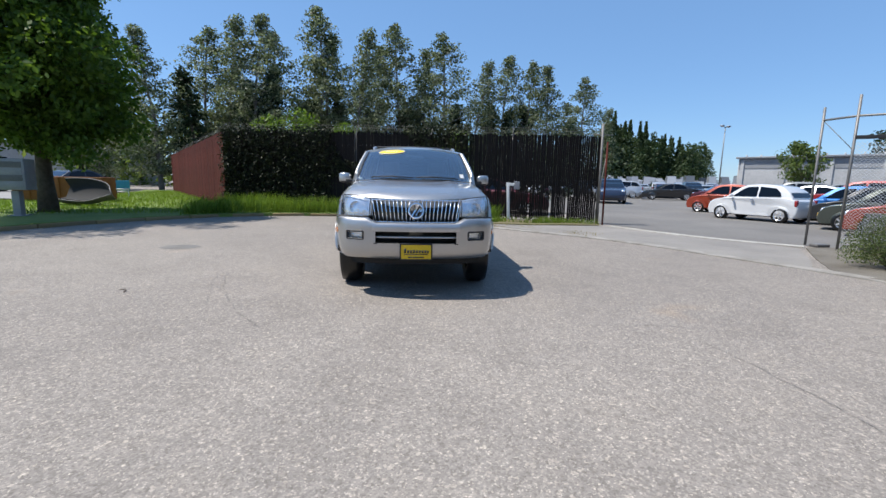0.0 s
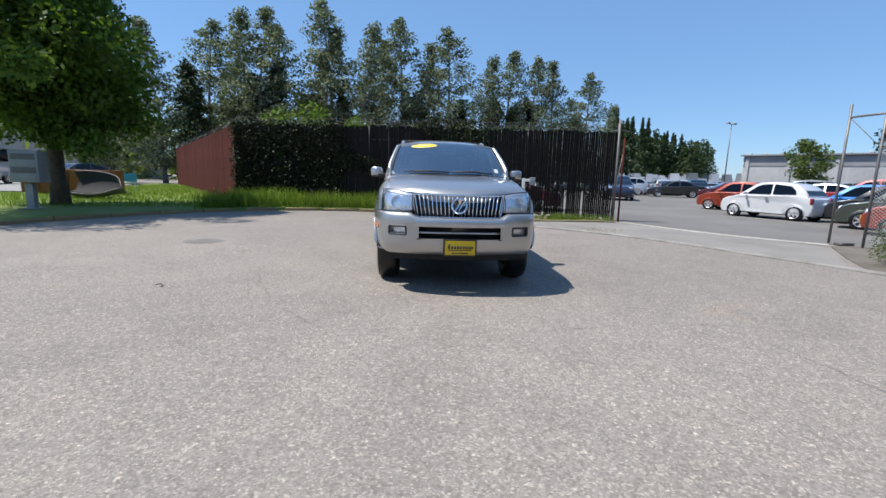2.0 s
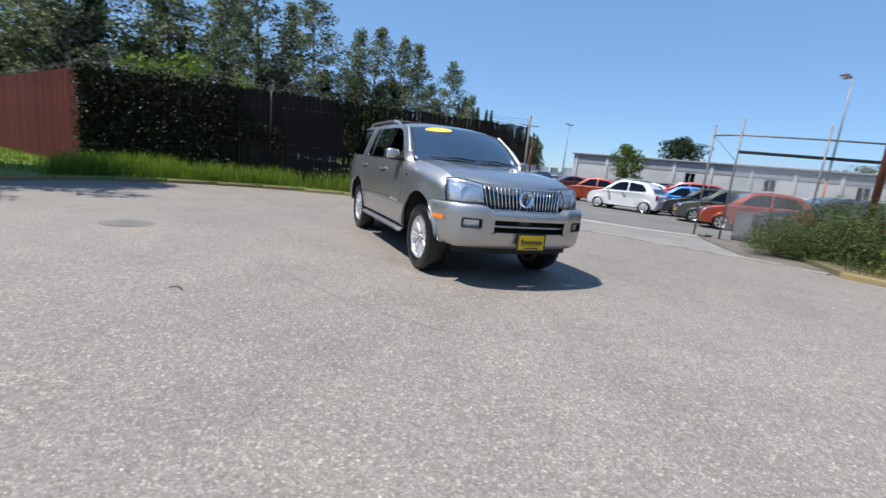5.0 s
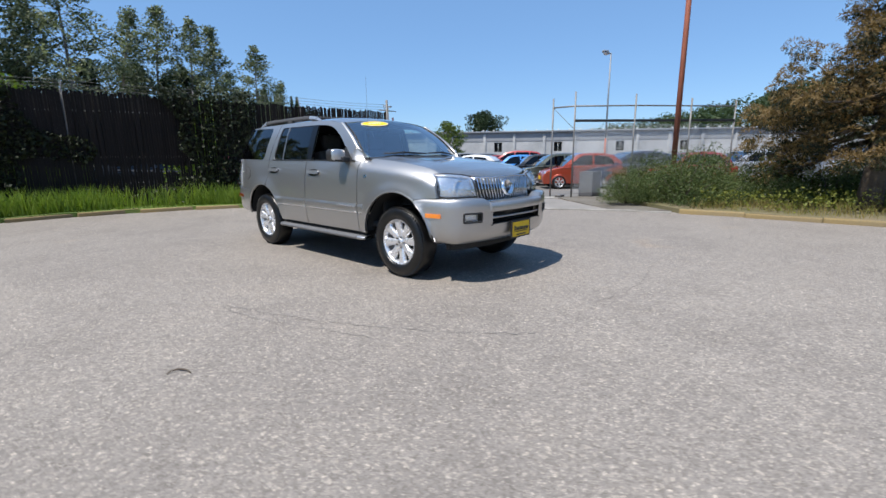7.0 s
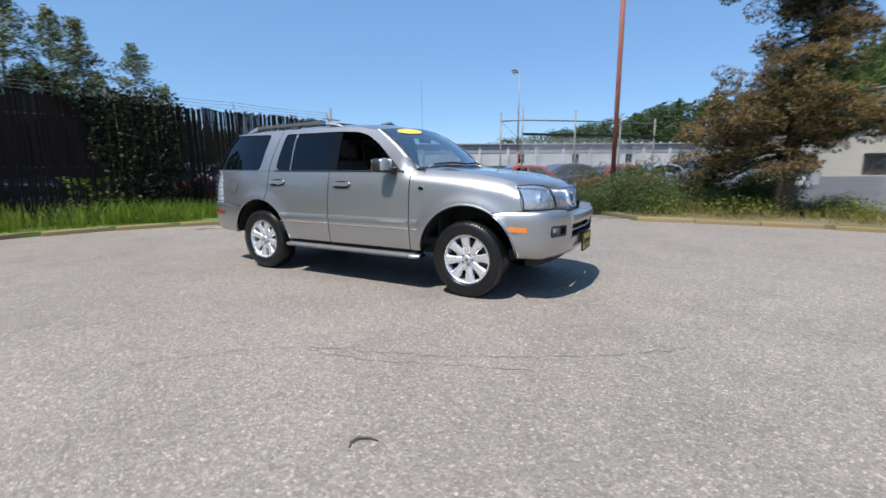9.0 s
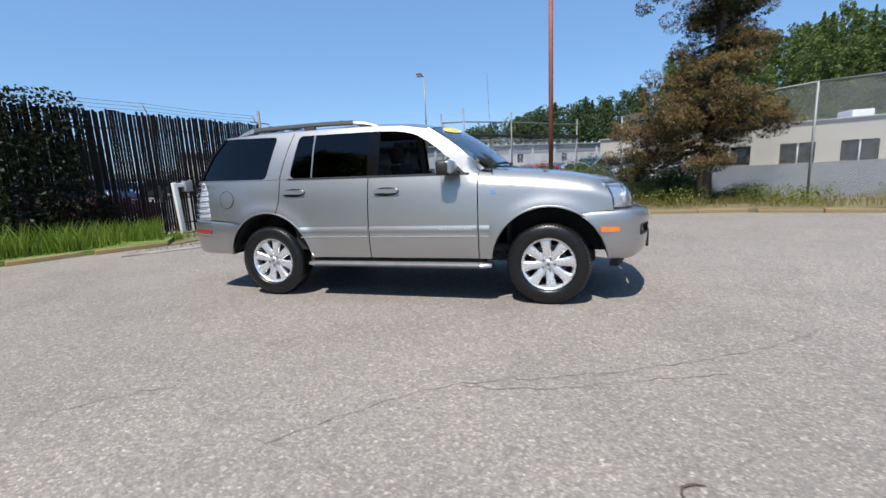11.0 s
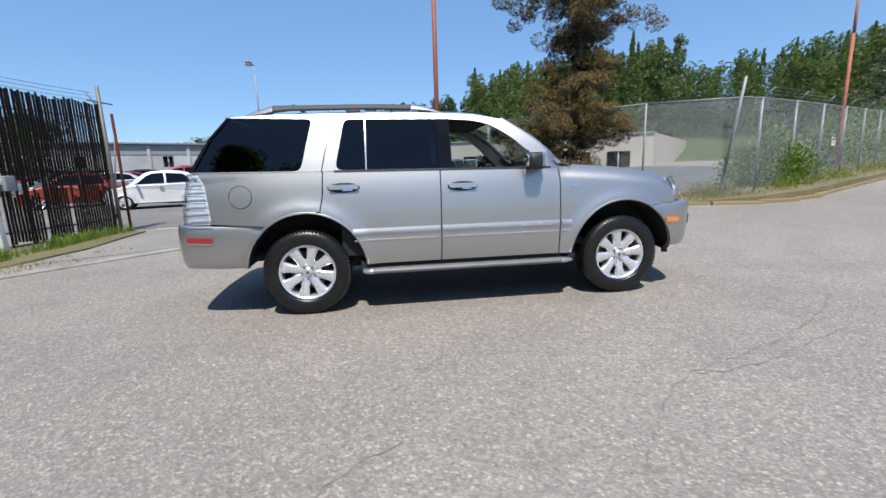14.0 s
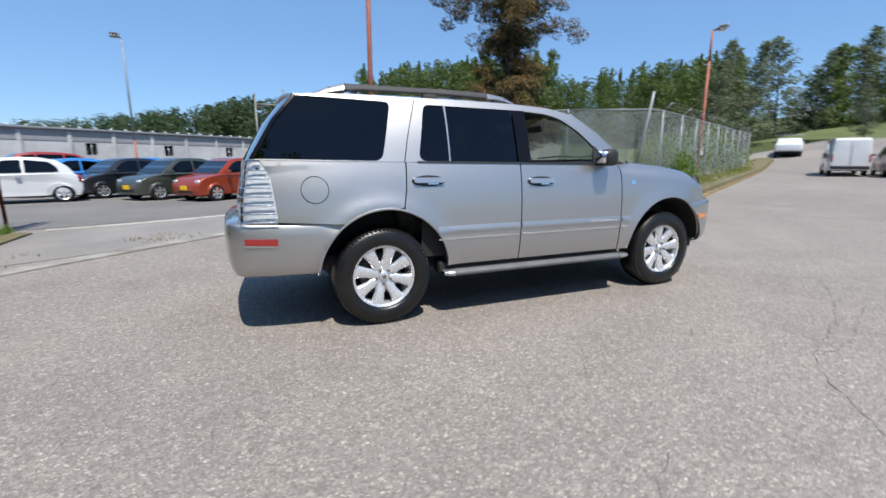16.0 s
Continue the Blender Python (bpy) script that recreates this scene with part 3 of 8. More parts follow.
YARD = pbr("dark_yard_asphalt", (0.135, 0.128, 0.12), (0.185, 0.175, 0.163), 0.35, 0.9, 0.0, 0.5, 70.0)
b = sheet([[(6.3, 8.5), (7.2, 5.9), (8.7, 4.3), (10.3, 2.9), (13.4, 0.4), (40, -3.0), (77, -5.5), (40.3, 47.2), (58, 120), (24, 95), (7.5, 40)]], lambda x, y: Vector((x, y, ground_z(x, y) + 0.008)), (0, 0, 1), 5.0)
tagged(part("yard", b, YARD), "dark worn asphalt of the car yard", "yard", kind="structure")
DARK_ROAD = pbr("dark_street_asphalt", (0.085, 0.085, 0.088), (0.12, 0.118, 0.115), 0.3, 0.9, 0.0, 0.4, 60.0)
b = sheet([[(9.6, -6.0), (13.2, -2.4), (22, -3.5), (57, -7.0), (44.0, -27.5), (20.5, -27.5)]], lambda x, y: Vector((x, y, ground_z(x, y) + 0.03)), (0, 0, 1), 3.0)
tagged(part("road", b, DARK_ROAD), "dark asphalt side street behind the wire fence", "road", kind="structure")

# cracks and marks in the asphalt
CRACK = pbr("dark_crack", (0.15, 0.138, 0.126), (0.205, 0.192, 0.178), 5.0, 0.95)


def crack(line, width, seed):
    g = random.Random(seed)
    pts = []
    for p, d in spaced(line, 0.07):
        pts.append(p + Vector((-d.y, d.x, 0)) * g.gauss(0, 0.012))
    rows = []
    for i, p in enumerate(pts):
        w = width * g.uniform(0.05, 0.6)
        d = (pts[min(i + 1, len(pts) - 1)] - pts[max(i - 1, 0)]).normalized()
        s = Vector((-d.y, d.x, 0)) * w * 0.5
        rows.append([p + s + Vector((0, 0, ground_z(p.x, p.y) + 0.004)), p - s + Vector((0, 0, ground_z(p.x, p.y) + 0.004))])
    b = facing(grid(bmesh.new(), rows), (0, 0, 1))
    tagged(part("crack", b, CRACK), "thin dark crack in the asphalt", "crack", kind="structure")


for i, (ln, w) in enumerate([
    (smooth_line([(-3.3, 2.2), (-2.6, 1.5), (-2.5, 0.9), (-2.1, -0.2)]), 0.012),
    (smooth_line([(2.3, -0.2), (3.2, -1.1), (4.1, -2.6), (4.6, -4.0)]), 0.014),
    (smooth_line([(1.8, -3.2), (3.0, -4.9), (4.2, -5.6), (5.4, -7.6)]), 0.014),
    (smooth_line([(-3.29, 3.56), (-3.07, 3.39), (-2.87, 3.09)]), 0.012),
    (smooth_line([(-2.39, 3.14), (-2.2, 2.96), (-1.96, 2.78)]), 0.012),
    (smooth_line([(-2.13, 2.12), (-1.92, 1.72), (-1.82, 1.22)]), 0.010),
    (smooth_line([(-2.51, 1.37), (-2.21, 0.49), (-1.78, -0.35), (-1.28, -1.02)]), 0.016),
    (smooth_line([(2.11, -0.89), (2.3, -1.39), (2.39, -2.09), (2.39, -2.67)]), 0.014),
    (smooth_line([(-0.8, -0.9), (0.4, -1.1), (1.9, -0.9), (3.6, -1.3), (5.2, -1.0)]), 0.010)]):
    crack(ln, w, i)
b = sheet([[(-4.15 + 0.33 * math.cos(a), 3.45 + 0.27 * math.sin(a)) for a in np.linspace(0, 2 * math.pi, 20)[:-1]]], lambda x, y: Vector((x, y, 0.004)), (0, 0, 1), 0.3)
tagged(part("tar_patch", b, pbr("dark_tar_patch", (0.14, 0.132, 0.12), (0.19, 0.18, 0.165), 3.0, 0.85)), "round dark tar patch in the asphalt", "patch", kind="structure")
tagged(part("twig", tubed([(-3.262, 0.33, 0.006), (-3.235, 0.345, 0.012), (-3.195, 0.335, 0.014), (-3.165, 0.29, 0.010), (-3.16, 0.245, 0.006)], [0.003, 0.005, 0.006, 0.005, 0.003], 6), BARK), "curved dark twig lying on the asphalt", "twig")

# ---- the silver sport utility vehicle: x across, y from its nose to its tail ----
HUB_F, HUB_R, HUB_Z = 0.915, 3.81, 0.378


def shoulder(y):
    return smooth_table(y, [0.30, 0.42, 0.55, 0.8, 1.0, 1.5, 1.6], [1.04, 1.085, 1.135, 1.180, 1.205, 1.245, 1.25])


def roof_edge(y):
    return smooth_table(y, [1.50, 1.75, 2.05, 2.3, 2.7, 3.2, 4.0, 4.40], [1.245, 1.455, 1.655, 1.70, 1.718, 1.722, 1.716, 1.70])


def half_width(y, z):
    """Half the body's width at a place along it and a height."""
    w = smooth_table(z, [0.30, 0.42, 0.55, 0.72, 0.86, 1.0, 1.12, 1.20, 1.25, 1.45, 1.62, 1.72, 1.8], [0.850, 0.888, 0.912, 0.922, 0.919, 0.908, 0.888, 0.869, 0.856, 0.798, 0.735, 0.690, 0.66])
    if y < 1.1:
        w -= 0.15 * ((1.1 - y) / 1.1) ** 2.4
    if y > 4.0:
        w -= (0.10 if z < 1.2 else 0.085) * ((y - 4.0) / 0.85) ** 2
    if y < 1.62:
        s = shoulder(y) - z
        if s < 0.13:
            w -= 0.105 * min(max(1 - s / 0.13, 0), 1.15) ** 2 * min(max((1.62 - y) / 0.12, 0), 1)
    for hy in (HUB_F, HUB_R):
        r = math.hypot(y - hy, z - 0.39)
        if z > 0.25:
            w += 0.02 * math.exp(-((r - 0.52) / 0.075) ** 2)
    return w


def skin(sign, out=0.0):
    return lambda y, z: Vector((sign * (half_width(y, z) + out), y, z))


suv = thing("sport_utility_vehicle", "parked silver-grey sport utility vehicle with chrome trim", "car", pose(-0.022, 0, 0))
ARCH_F, ARCH_R = (0.915, 0.395, 0.505), (3.79, 0.395, 0.495)


def arch_pts(a, z_from, z_to, k=16):
    """Points over a wheel arch, from its rear foot at z_from to its front foot at z_to."""
    cy, cz, r = a
    return arc(cy, cz, r, math.degrees(math.asin((z_from - cz) / r)), 180 - math.degrees(math.asin((z_to - cz) / r)), k)


fender = [(1.535, 0.43), (1.535, 1.21), (1.52, 1.243), (1.3, 1.229), (1.0, 1.205), (0.8, 1.180), (0.62, 1.152), (0.52, 1.125), (0.49, 1.113), (0.445, 1.094), (0.40, 0.98), (0.37, 0.862), (0.66, 0.84)]
fender += arch_pts(ARCH_F, 0.43, 0.835)[::-1]
front_door = [(1.545, 0.43), (2.632, 0.43), (2.622, 1.224), (1.545, 1.212)]
rear_door = [(2.642, 0.43)] + [(y, z) for y, z in arch_pts(ARCH_R, 0.89, 0.43)[::-1] if y < 3.66] + [(3.655, 0.905), (3.63, 1.02), (3.618, 1.232), (2.632, 1.224)]
quarter = [(3.628, 1.232), (3.64, 1.02), (3.665, 0.905)] + [(y, z) for y, z in arch_pts(ARCH_R, 0.80, 0.89)[::-1] if y > 3.67] + [(4.545, 0.83), (4.54, 0.87), (4.57, 1.13), (4.60, 1.2), (4.63, 1.242), (4.2, 1.236)]
cabin = [(1.50, 1.245), (1.75, 1.455), (2.05, 1.655), (2.3, 1.70), (2.7, 1.718), (3.2, 1.722), (4.0, 1.716), (4.38, 1.70), (4.53, 1.52), (4.69, 1.246), (3.56, 1.234), (2.63, 1.226), (1.535, 1.214)]
open_front = rounded([(1.665, 1.224), (2.545, 1.234), (2.545, 1.662), (2.32, 1.650), (2.16, 1.612), (1.97, 1.50)], [0.02, 0.02, 0.02, 0.1, 0.06, 0.1])
open_rear = rounded([(2.62, 1.236), (3.52, 1.243), (3.43, 1.670), (2.62, 1.664)], [0.02, 0.07, 0.05, 0.02])
open_back = rounded([(3.80, 1.242), (4.672, 1.254), (4.516, 1.520), (4.372, 1.692), (3.695, 1.676)], [0.06, 0.01, 0.01, 0.01, 0.05])
divider = [(3.254, 1.243), (3.266, 1.243), (3.259, 1.668), (3.247, 1.668)]
for sign in (-1, 1):
    out, inn = (sign, 0, 0), (-sign, 0, 0)
    part("fender", sheet([fender], skin(sign), out, 0.028, 0.03, inn), SILVER, suv)
    door_f = part("door", sheet([front_door], skin(sign), out, 0.05, 0.03, inn), SILVER, suv)
    door_r = part("door", sheet([rear_door], skin(sign), out, 0.05, 0.03, inn), SILVER, suv)
    part("quarter_panel", sheet([quarter], skin(sign), out, 0.035, 0.03, inn), SILVER, suv)
    part("cabin_frame", sheet([cabin, open_front, open_rear, open_back], skin(sign), out, 0.05, 0.035, inn), SILVER, suv)
    if sign > 0:
        part("window", sheet([open_front], skin(sign, -0.014), out, 0.12), CLEAR, suv, "clear front side window")
    part("window", sheet([open_rear], skin(sign, -0.010), out, 0.12), PRIVACY, suv, "dark tinted rear side window")
    part("window", sheet([open_back], skin(sign, -0.008), out, 0.1), PRIVACY, suv, "dark tinted cargo side window")
    part("rear_pillar_glass", sheet([[(4.66, 1.252), (4.694, 1.252), (4.534, 1.52), (4.384, 1.698), (4.358, 1.698), (4.508, 1.52)]], skin(sign, 0.003), out, 0.1, 0.01, inn), GLOSS_BLACK, suv)
    part("window_divider", sheet([divider], skin(sign, -0.002), out, 0.1, 0.012, inn), SATIN, suv)
    part("pillar_trim", sheet([[(2.52, 1.236), (2.64, 1.237), (2.64, 1.664), (2.52, 1.662)]], skin(sign, 0.003), out, 0.1, 0.02, inn), GLOSS_BLACK, suv, "gloss black door pillar")
    part("belt_trim", sheet([[(1.62, 1.212), (3.53, 1.229), (3.53, 1.243), (1.62, 1.228)]], skin(sign, 0.006), out, 0.1, 0.012, inn), BLACK, suv)
    # Thin black strip laid on the undivided frame, standing in for the dark door gap.
    for line in ([(3.632, 1.232), (3.595, 1.40), (3.54, 1.58), (3.50, 1.70)], ):
        part("door_gap_strip", tubed([skin(sign, 0.0005)(y, z) for y, z in line], 0.004, 5), BLACK, suv)
    # mouldings along the doors: a bright ridge over a flat band and a thin lower line
    for y0, y1 in ((1.435, 1.53), (1.55, 2.626), (2.648, 3.40)):
        part("moulding", sheet([[(y0, 0.700), (y1, 0.700), (y1, 0.745), (y0, 0.745)]], lambda y, z, s=sign: Vector((s * (half_width(y, z) + 0.004 + 0.009 * min((0.745 - z) / 0.03, 1)), y, z)), out, 0.015, 0.02, inn), SILVER, suv, "bright ridge moulding on the door")
        part("moulding_line", sheet([[(y0 + 0.01, 0.640), (y1 - 0.01, 0.640), (y1 - 0.01, 0.649), (y0 + 0.01, 0.649)]], skin(sign, 0.006), out, 0.1, 0.008, inn), CHROME, suv)
    # lettering on the moulding, too small to read
    for k in range(9):
        y = 1.60 + k * 0.036
        part("letter_bar", sheet([[(y, 0.705), (y + 0.020, 0.705), (y + 0.020, 0.722), (y, 0.722)]], skin(sign, 0.015), out, 0.1, 0.005, inn), CHROME, suv)
    part("fender_badge", sheet([rounded([(1.37, 1.035), (1.425, 1.035), (1.425, 1.07), (1.37, 1.07)], 0.012)], skin(sign, 0.005), out, 0.1, 0.006, inn), CHROME, suv)
    # door handles: a shallow dark cup, a rounded grip and a bright plate
    for hy, hz, d in ((2.435, 1.078, door_f), (3.455, 1.095, door_r)):
        cup = [(hy + 0.135 * math.cos(a), hz + 0.042 * math.sin(a)) for a in np.linspace(0, 2 * math.pi, 25)[:-1]]
        handle = part("handle", sheet([rounded([(hy - 0.125, hz - 0.012), (hy + 0.12, hz - 0.012), (hy + 0.125, hz + 0.026), (hy - 0.12, hz + 0.026)], 0.018)], skin(sign, 0.028), out, 0.05, 0.03, inn), SATIN, d, "bright silver grip handle")
        part("handle_cup", sheet([cup], skin(sign, 0.003), out, 0.06, 0.004, inn), BLACK, d)
        part("handle_plate", sheet([rounded([(hy - 0.075, hz - 0.026), (hy + 0.01, hz - 0.026), (hy + 0.01, hz - 0.008), (hy - 0.075, hz - 0.008)], 0.006)], skin(sign, 0.015), out, 0.05, 0.01, inn), CHROME, d)
    # inner door lining
    part("door_lining", sheet([[(1.56, 0.5), (3.5, 0.5), (3.5, 1.215), (1.62, 1.2)]], skin(sign, -0.07), inn, 0.3), DARK, suv)
    # side marker lamps
    part("marker_lamp", sheet([rounded([(0.315, 0.672), (0.475, 0.676), (0.475, 0.718), (0.315, 0.714)], 0.01)], skin(sign, 0.014), out, 0.05, 0.02, inn), AMBER, suv, "amber side marker lamp")
    part("side_reflector", sheet([rounded([(4.55, 0.672), (4.76, 0.682), (4.76, 0.724), (4.55, 0.718)], 0.006)], skin(sign, 0.014), out, 0.05, 0.02, inn), RED_LENS, suv, "red rear side reflector")
    part("reflector_trim", sheet([[(4.55, 0.660), (4.76, 0.670), (4.76, 0.680), (4.55, 0.670)]], skin(sign, 0.015), out, 0.05, 0.02, inn), SATIN, suv)
    # running board on brackets, with bright end caps
    lo = 0.338
    prof = [(0.78, lo + 0.02), (0.79, lo + 0.048), (0.90, lo + 0.052), (0.945, lo + 0.045), (0.957, lo + 0.026), (0.945, lo + 0.008), (0.87, lo), (0.79, lo + 0.004)]
    rows = [[(sign * x, y, z) for x, z in prof + prof[:1]] for y in np.linspace(1.52, 3.26, 12)]
    bm = grid(bmesh.new(), rows)
    bmesh.ops.recalc_face_normals(bm, faces=bm.faces[:])
    board = part("running_board", bm, GREY_PLASTIC, suv, "grey ribbed running board")
    for k in range(3):
        part("tread_strip", boxed((sign * (0.82 + k * 0.032), 2.39, lo + 0.053), (0.012, 1.7, 0.006), 0.002), BLACK, board)
    for y0, y1 in ((1.42, 1.53), (3.25, 3.335)):
        rows = []
        for t in np.linspace(0, 1, 6):
            q = t if y0 < 2 else 1 - t
            s = 0.72 + 0.30 * math.sin(q * math.pi / 2)
            rows.append([(sign * (0.86 + (x - 0.86) * s), y0 + (y1 - y0) * t, lo + 0.03 + (z - lo - 0.03) * s) for x, z in prof + prof[:1]])
        bm = grid(bmesh.new(), rows)
        bmesh.ops.holes_fill(bm, edges=[e for e in bm.edges if e.is_boundary])
        bmesh.ops.recalc_face_normals(bm, faces=bm.faces[:])
        part("end_cap", bm, SATIN, board, "bright silver end cap")
    for y in (1.75, 2.4, 3.05):
        part("bracket", tubed([(sign * 0.82, y, 0.35), (sign * 0.70, y, 0.44)], 0.018, 6), BLACK, board)
    # dark sill under the doors and liners inside the wheel arches
    part("sill", boxed((sign * 0.79, 2.42, 0.40), (0.14, 1.86, 0.10), 0.02), DARK, suv)
    for cy, cz, r in (ARCH_F, ARCH_R):
        rows = []
        for a in np.linspace(-8, 188, 20):
            ca, sa = math.cos(radians(a)), math.sin(radians(a))
            rows.append([(sign * x, cy + (r + 0.004) * ca, max(cz + (r + 0.004) * sa, 0.45)) for x in (0.50, 0.70, 0.885)])
        part("arch_liner", grid(bmesh.new(), rows), DARK, suv)
        rows = []
        for a in np.linspace(-3, 183, 26):
            ca, sa = math.cos(radians(a)), math.sin(radians(a))
            row = []
            for dr, o in ((0.000, -0.012), (0.002, 0.003), (0.010, 0.005), (0.018, 0.001)):
                y, z = cy + (r + dr) * ca, cz + (r + dr) * sa
                row.append(skin(sign, o)(y, max(z, 0.445)))
            rows.append(row)
        part("arch_lip", grid(bmesh.new(), rows), SILVER, suv)
        part("well_wall", sheet([arc(cy, cz, r, -8, 188, 20)], lambda y, z, s=sign: Vector((s * 0.52, y, max(z, 0.45))), out, 0.4), DARK, suv)

# fuel door: a round flap in a fine groove
flap = [(4.29 + 0.088 * math.cos(a), 1.045 + 0.088 * math.sin(a)) for a in np.linspace(0, 2 * math.pi, 33)[:-1]]
part("fuel_door", sheet([flap], skin(-1, 0.004), (-1, 0, 0), 0.05, 0.006, (1, 0, 0)), SILVER, suv)
ring = [skin(-1, 0.002)(4.29 + 0.092 * math.cos(a), 1.045 + 0.092 * math.sin(a)) for a in np.linspace(0, 2 * math.pi, 33)]
part("fuel_door_groove", tubed(ring, 0.0022, 5), BLACK, suv)

# bonnet
def bonnet_pt(u, v):
    """u from -1 to 1 across, v from the nose to the windscreen."""
    y_front = 0.205 + 0.23 * abs(u) ** 2.6
    y_back = 1.52 - 0.20 * (1 - u * u)
    y = y_front + (y_back - y_front) * v
    edge = half_width(max(y, 0.47), shoulder(max(y, 0.47))) - 0.006
    if y < 0.47:
        edge = 0.50 + (edge - 0.50) * max((y - 0.205) / 0.265, 0) ** 0.5
    z = smooth_table(y, [0.165, 0.19, 0.24, 0.35, 0.47, 0.7, 1.0, 1.5], [1.045, 1.075, 1.098, 1.125, 1.147, 1.19, 1.222, 1.268])
    z_line = lerp_table(y_front, [0.165, 0.19, 0.24, 0.35, 0.47], [1.045, 1.075, 1.098, 1.125, 1.147])
    z -= max(z_line - 1.047 - 0.047 * u * u, 0) * math.exp(-(y - y_front) / 0.07)
    ze = shoulder(y) if y > 0.40 else z - 0.02
    k = abs(u) ** 3.2
    z = z * (1 - k) + ze * k
    z += 0.010 * math.exp(-((abs(u) - 0.62) / 0.10) ** 2) * v
    return Vector((u * edge, y, z))


bm = grid(bmesh.new(), [[bonnet_pt(u, v) for u in np.linspace(-1, 1, 41)] for v in np.linspace(0, 1, 30) ** 1.4])
facing(bm, (0, 0, 1))
thicken(bm, (0, 0, -1), 0.03)
part("bonnet", bm, SILVER, suv, "silver-grey bonnet")

# roof
def roof_pt(u, v):
    y0 = 2.05 - 0.10 * (1 - u * u)
    y1 = 4.385 + 0.05 * (1 - u * u)
    y = y0 + (y1 - y0) * v
    ys_ = min(max(y, 2.05), 4.38)
    ze = roof_edge(ys_)
    crown = lerp_table(v, [0, 0.12, 0.4, 0.8, 1.0], [0.05, 0.062, 0.066, 0.06, 0.04])
    w = half_width(ys_, ze) + 0.0
    return Vector((u * w, y, ze + crown * (1 - abs(u) ** 2.6)))


bm = grid(bmesh.new(), [[roof_pt(u, v) for u in np.linspace(-1, 1, 29)] for v in np.linspace(0, 1, 26)])
facing(bm, (0, 0, 1))
thicken(bm, (0, 0, -1), 0.02)
part("roof", bm, SILVER, suv)

# windscreen, its pillars and wipers
def shield_pt(u, v):
    b_ = Vector((u * 0.795, 1.525 - 0.21 * (1 - u * u), 1.243 + 0.012 * (1 - u * u)))
    t_ = Vector((u * 0.672, 2.055 - 0.10 * (1 - u * u), 1.662 + 0.048 * (1 - u * u)))
    p = b_.lerp(t_, v)
    p.z += 0.035 * math.sin(math.pi * v)
    p.y -= 0.015 * math.sin(math.pi * v)
    return p


bm = grid(bmesh.new(), [[shield_pt(u, v) for u in np.linspace(-1, 1, 21)] for v in np.linspace(0, 1, 12)])
facing(bm, (0, -1, 0.6))
part("windscreen", bm, SHIELD, suv, "tinted curved windscreen")
for sign in (-1, 1):
    rows = []
    for v in np.linspace(0, 1, 12):
        p = shield_pt(sign * 1.0, v)
        q = skin(sign)(1.50 + (2.05 - 1.50) * v, lerp_table(v, [0, 0.4545, 1], [1.245, 1.455, 1.655]))
        mid = (p + q) / 2 + Vector((sign * 0.008, -0.022, 0.012))
        rows.append([p, p.lerp(mid, 0.5) + Vector((0, -0.006, 0.004)), mid, q.lerp(mid, 0.5) + Vector((sign * 0.006, -0.005, 0.004)), q])
    part("windscreen_pillar", facing(grid(bmesh.new(), rows), (sign, -0.6, 0.4)), SILVER, suv)
    edge = [shield_pt(sign * 0.985, v) + Vector((0, -0.004, 0.004)) for v in np.linspace(0, 1, 12)]
    part("screen_seal", tubed(edge, 0.008, 5), BLACK, suv)
part("cowl", facing(grid(bmesh.new(), [[shield_pt(u, 0.0) + Vector((0, d, dz)) for u in np.linspace(-1, 1, 21)] for d, dz in ((0.03, 0.015), (-0.02, 0.004), (-0.10, -0.012))]), (0, 0, 1)), BLACK, suv, "black wiper cowl")
for x0, x1 in ((-0.60, -0.02), (0.02, 0.60)):
    wiper = [shield_pt(x0 / 0.8, 0.045) + Vector((0, -0.02, 0.02)), shield_pt((x0 + x1) / 1.6, 0.06) + Vector((0, -0.02, 0.02)), shield_pt(x1 / 0.8, 0.04) + Vector((0, -0.015, 0.015))]
    part("wiper", tubed(wiper, [0.008, 0.011, 0.008], 6), BLACK, suv)
oval = [(-0.335 / 0.70 + 0.265 * math.cos(a), 0.872 + 0.085 * math.sin(a)) for a in np.linspace(0, 2 * math.pi, 33)[:-1]]
part("price_sticker", sheet([oval], lambda u, v: shield_pt(u, v) + Vector((0, -0.005, 0.004)), (0, -1, 0.5), 0.1), YELLOW, suv, "yellow oval sticker on the windscreen")
part("sticker_rim", tubed([shield_pt(u, v) + Vector((0, -0.006, 0.005)) for u, v in oval + oval[:1]], 0.004, 5), WHITE_PAINT, suv)
for k in range(5):
    u = -0.335 / 0.70 - 0.10 + k * 0.05
    part("sticker_bar", sheet([[(u - 0.018, 0.868), (u + 0.010, 0.868), (u + 0.010, 0.902), (u - 0.018, 0.902)]], lambda a, b_: shield_pt(a, b_) + Vector((0, -0.0065, 0.0055)), (0, -1, 0.5), 0.1), WHITE_PAINT, suv)
part("inspection_sticker", sheet([[(0.80, 0.10), (0.87, 0.10), (0.87, 0.20), (0.80, 0.20)]], lambda a, b_: shield_pt(a, b_) + Vector((0, -0.004, 0.003)), (0, -1, 0.5), 0.1), WHITE_PAINT, suv)

# rear: window, tailgate
def rear_y(z):
    return lerp_table(z, [0.45, 0.82, 1.0, 1.246, 1.52, 1.70], [4.75, 4.755, 4.745, 4.69, 4.53, 4.38])


def rear_pt(u, z):
    y = rear_y(z)
    return Vector((u * half_width(y, z), y + 0.06 * (1 - abs(u) ** 2.4), z))


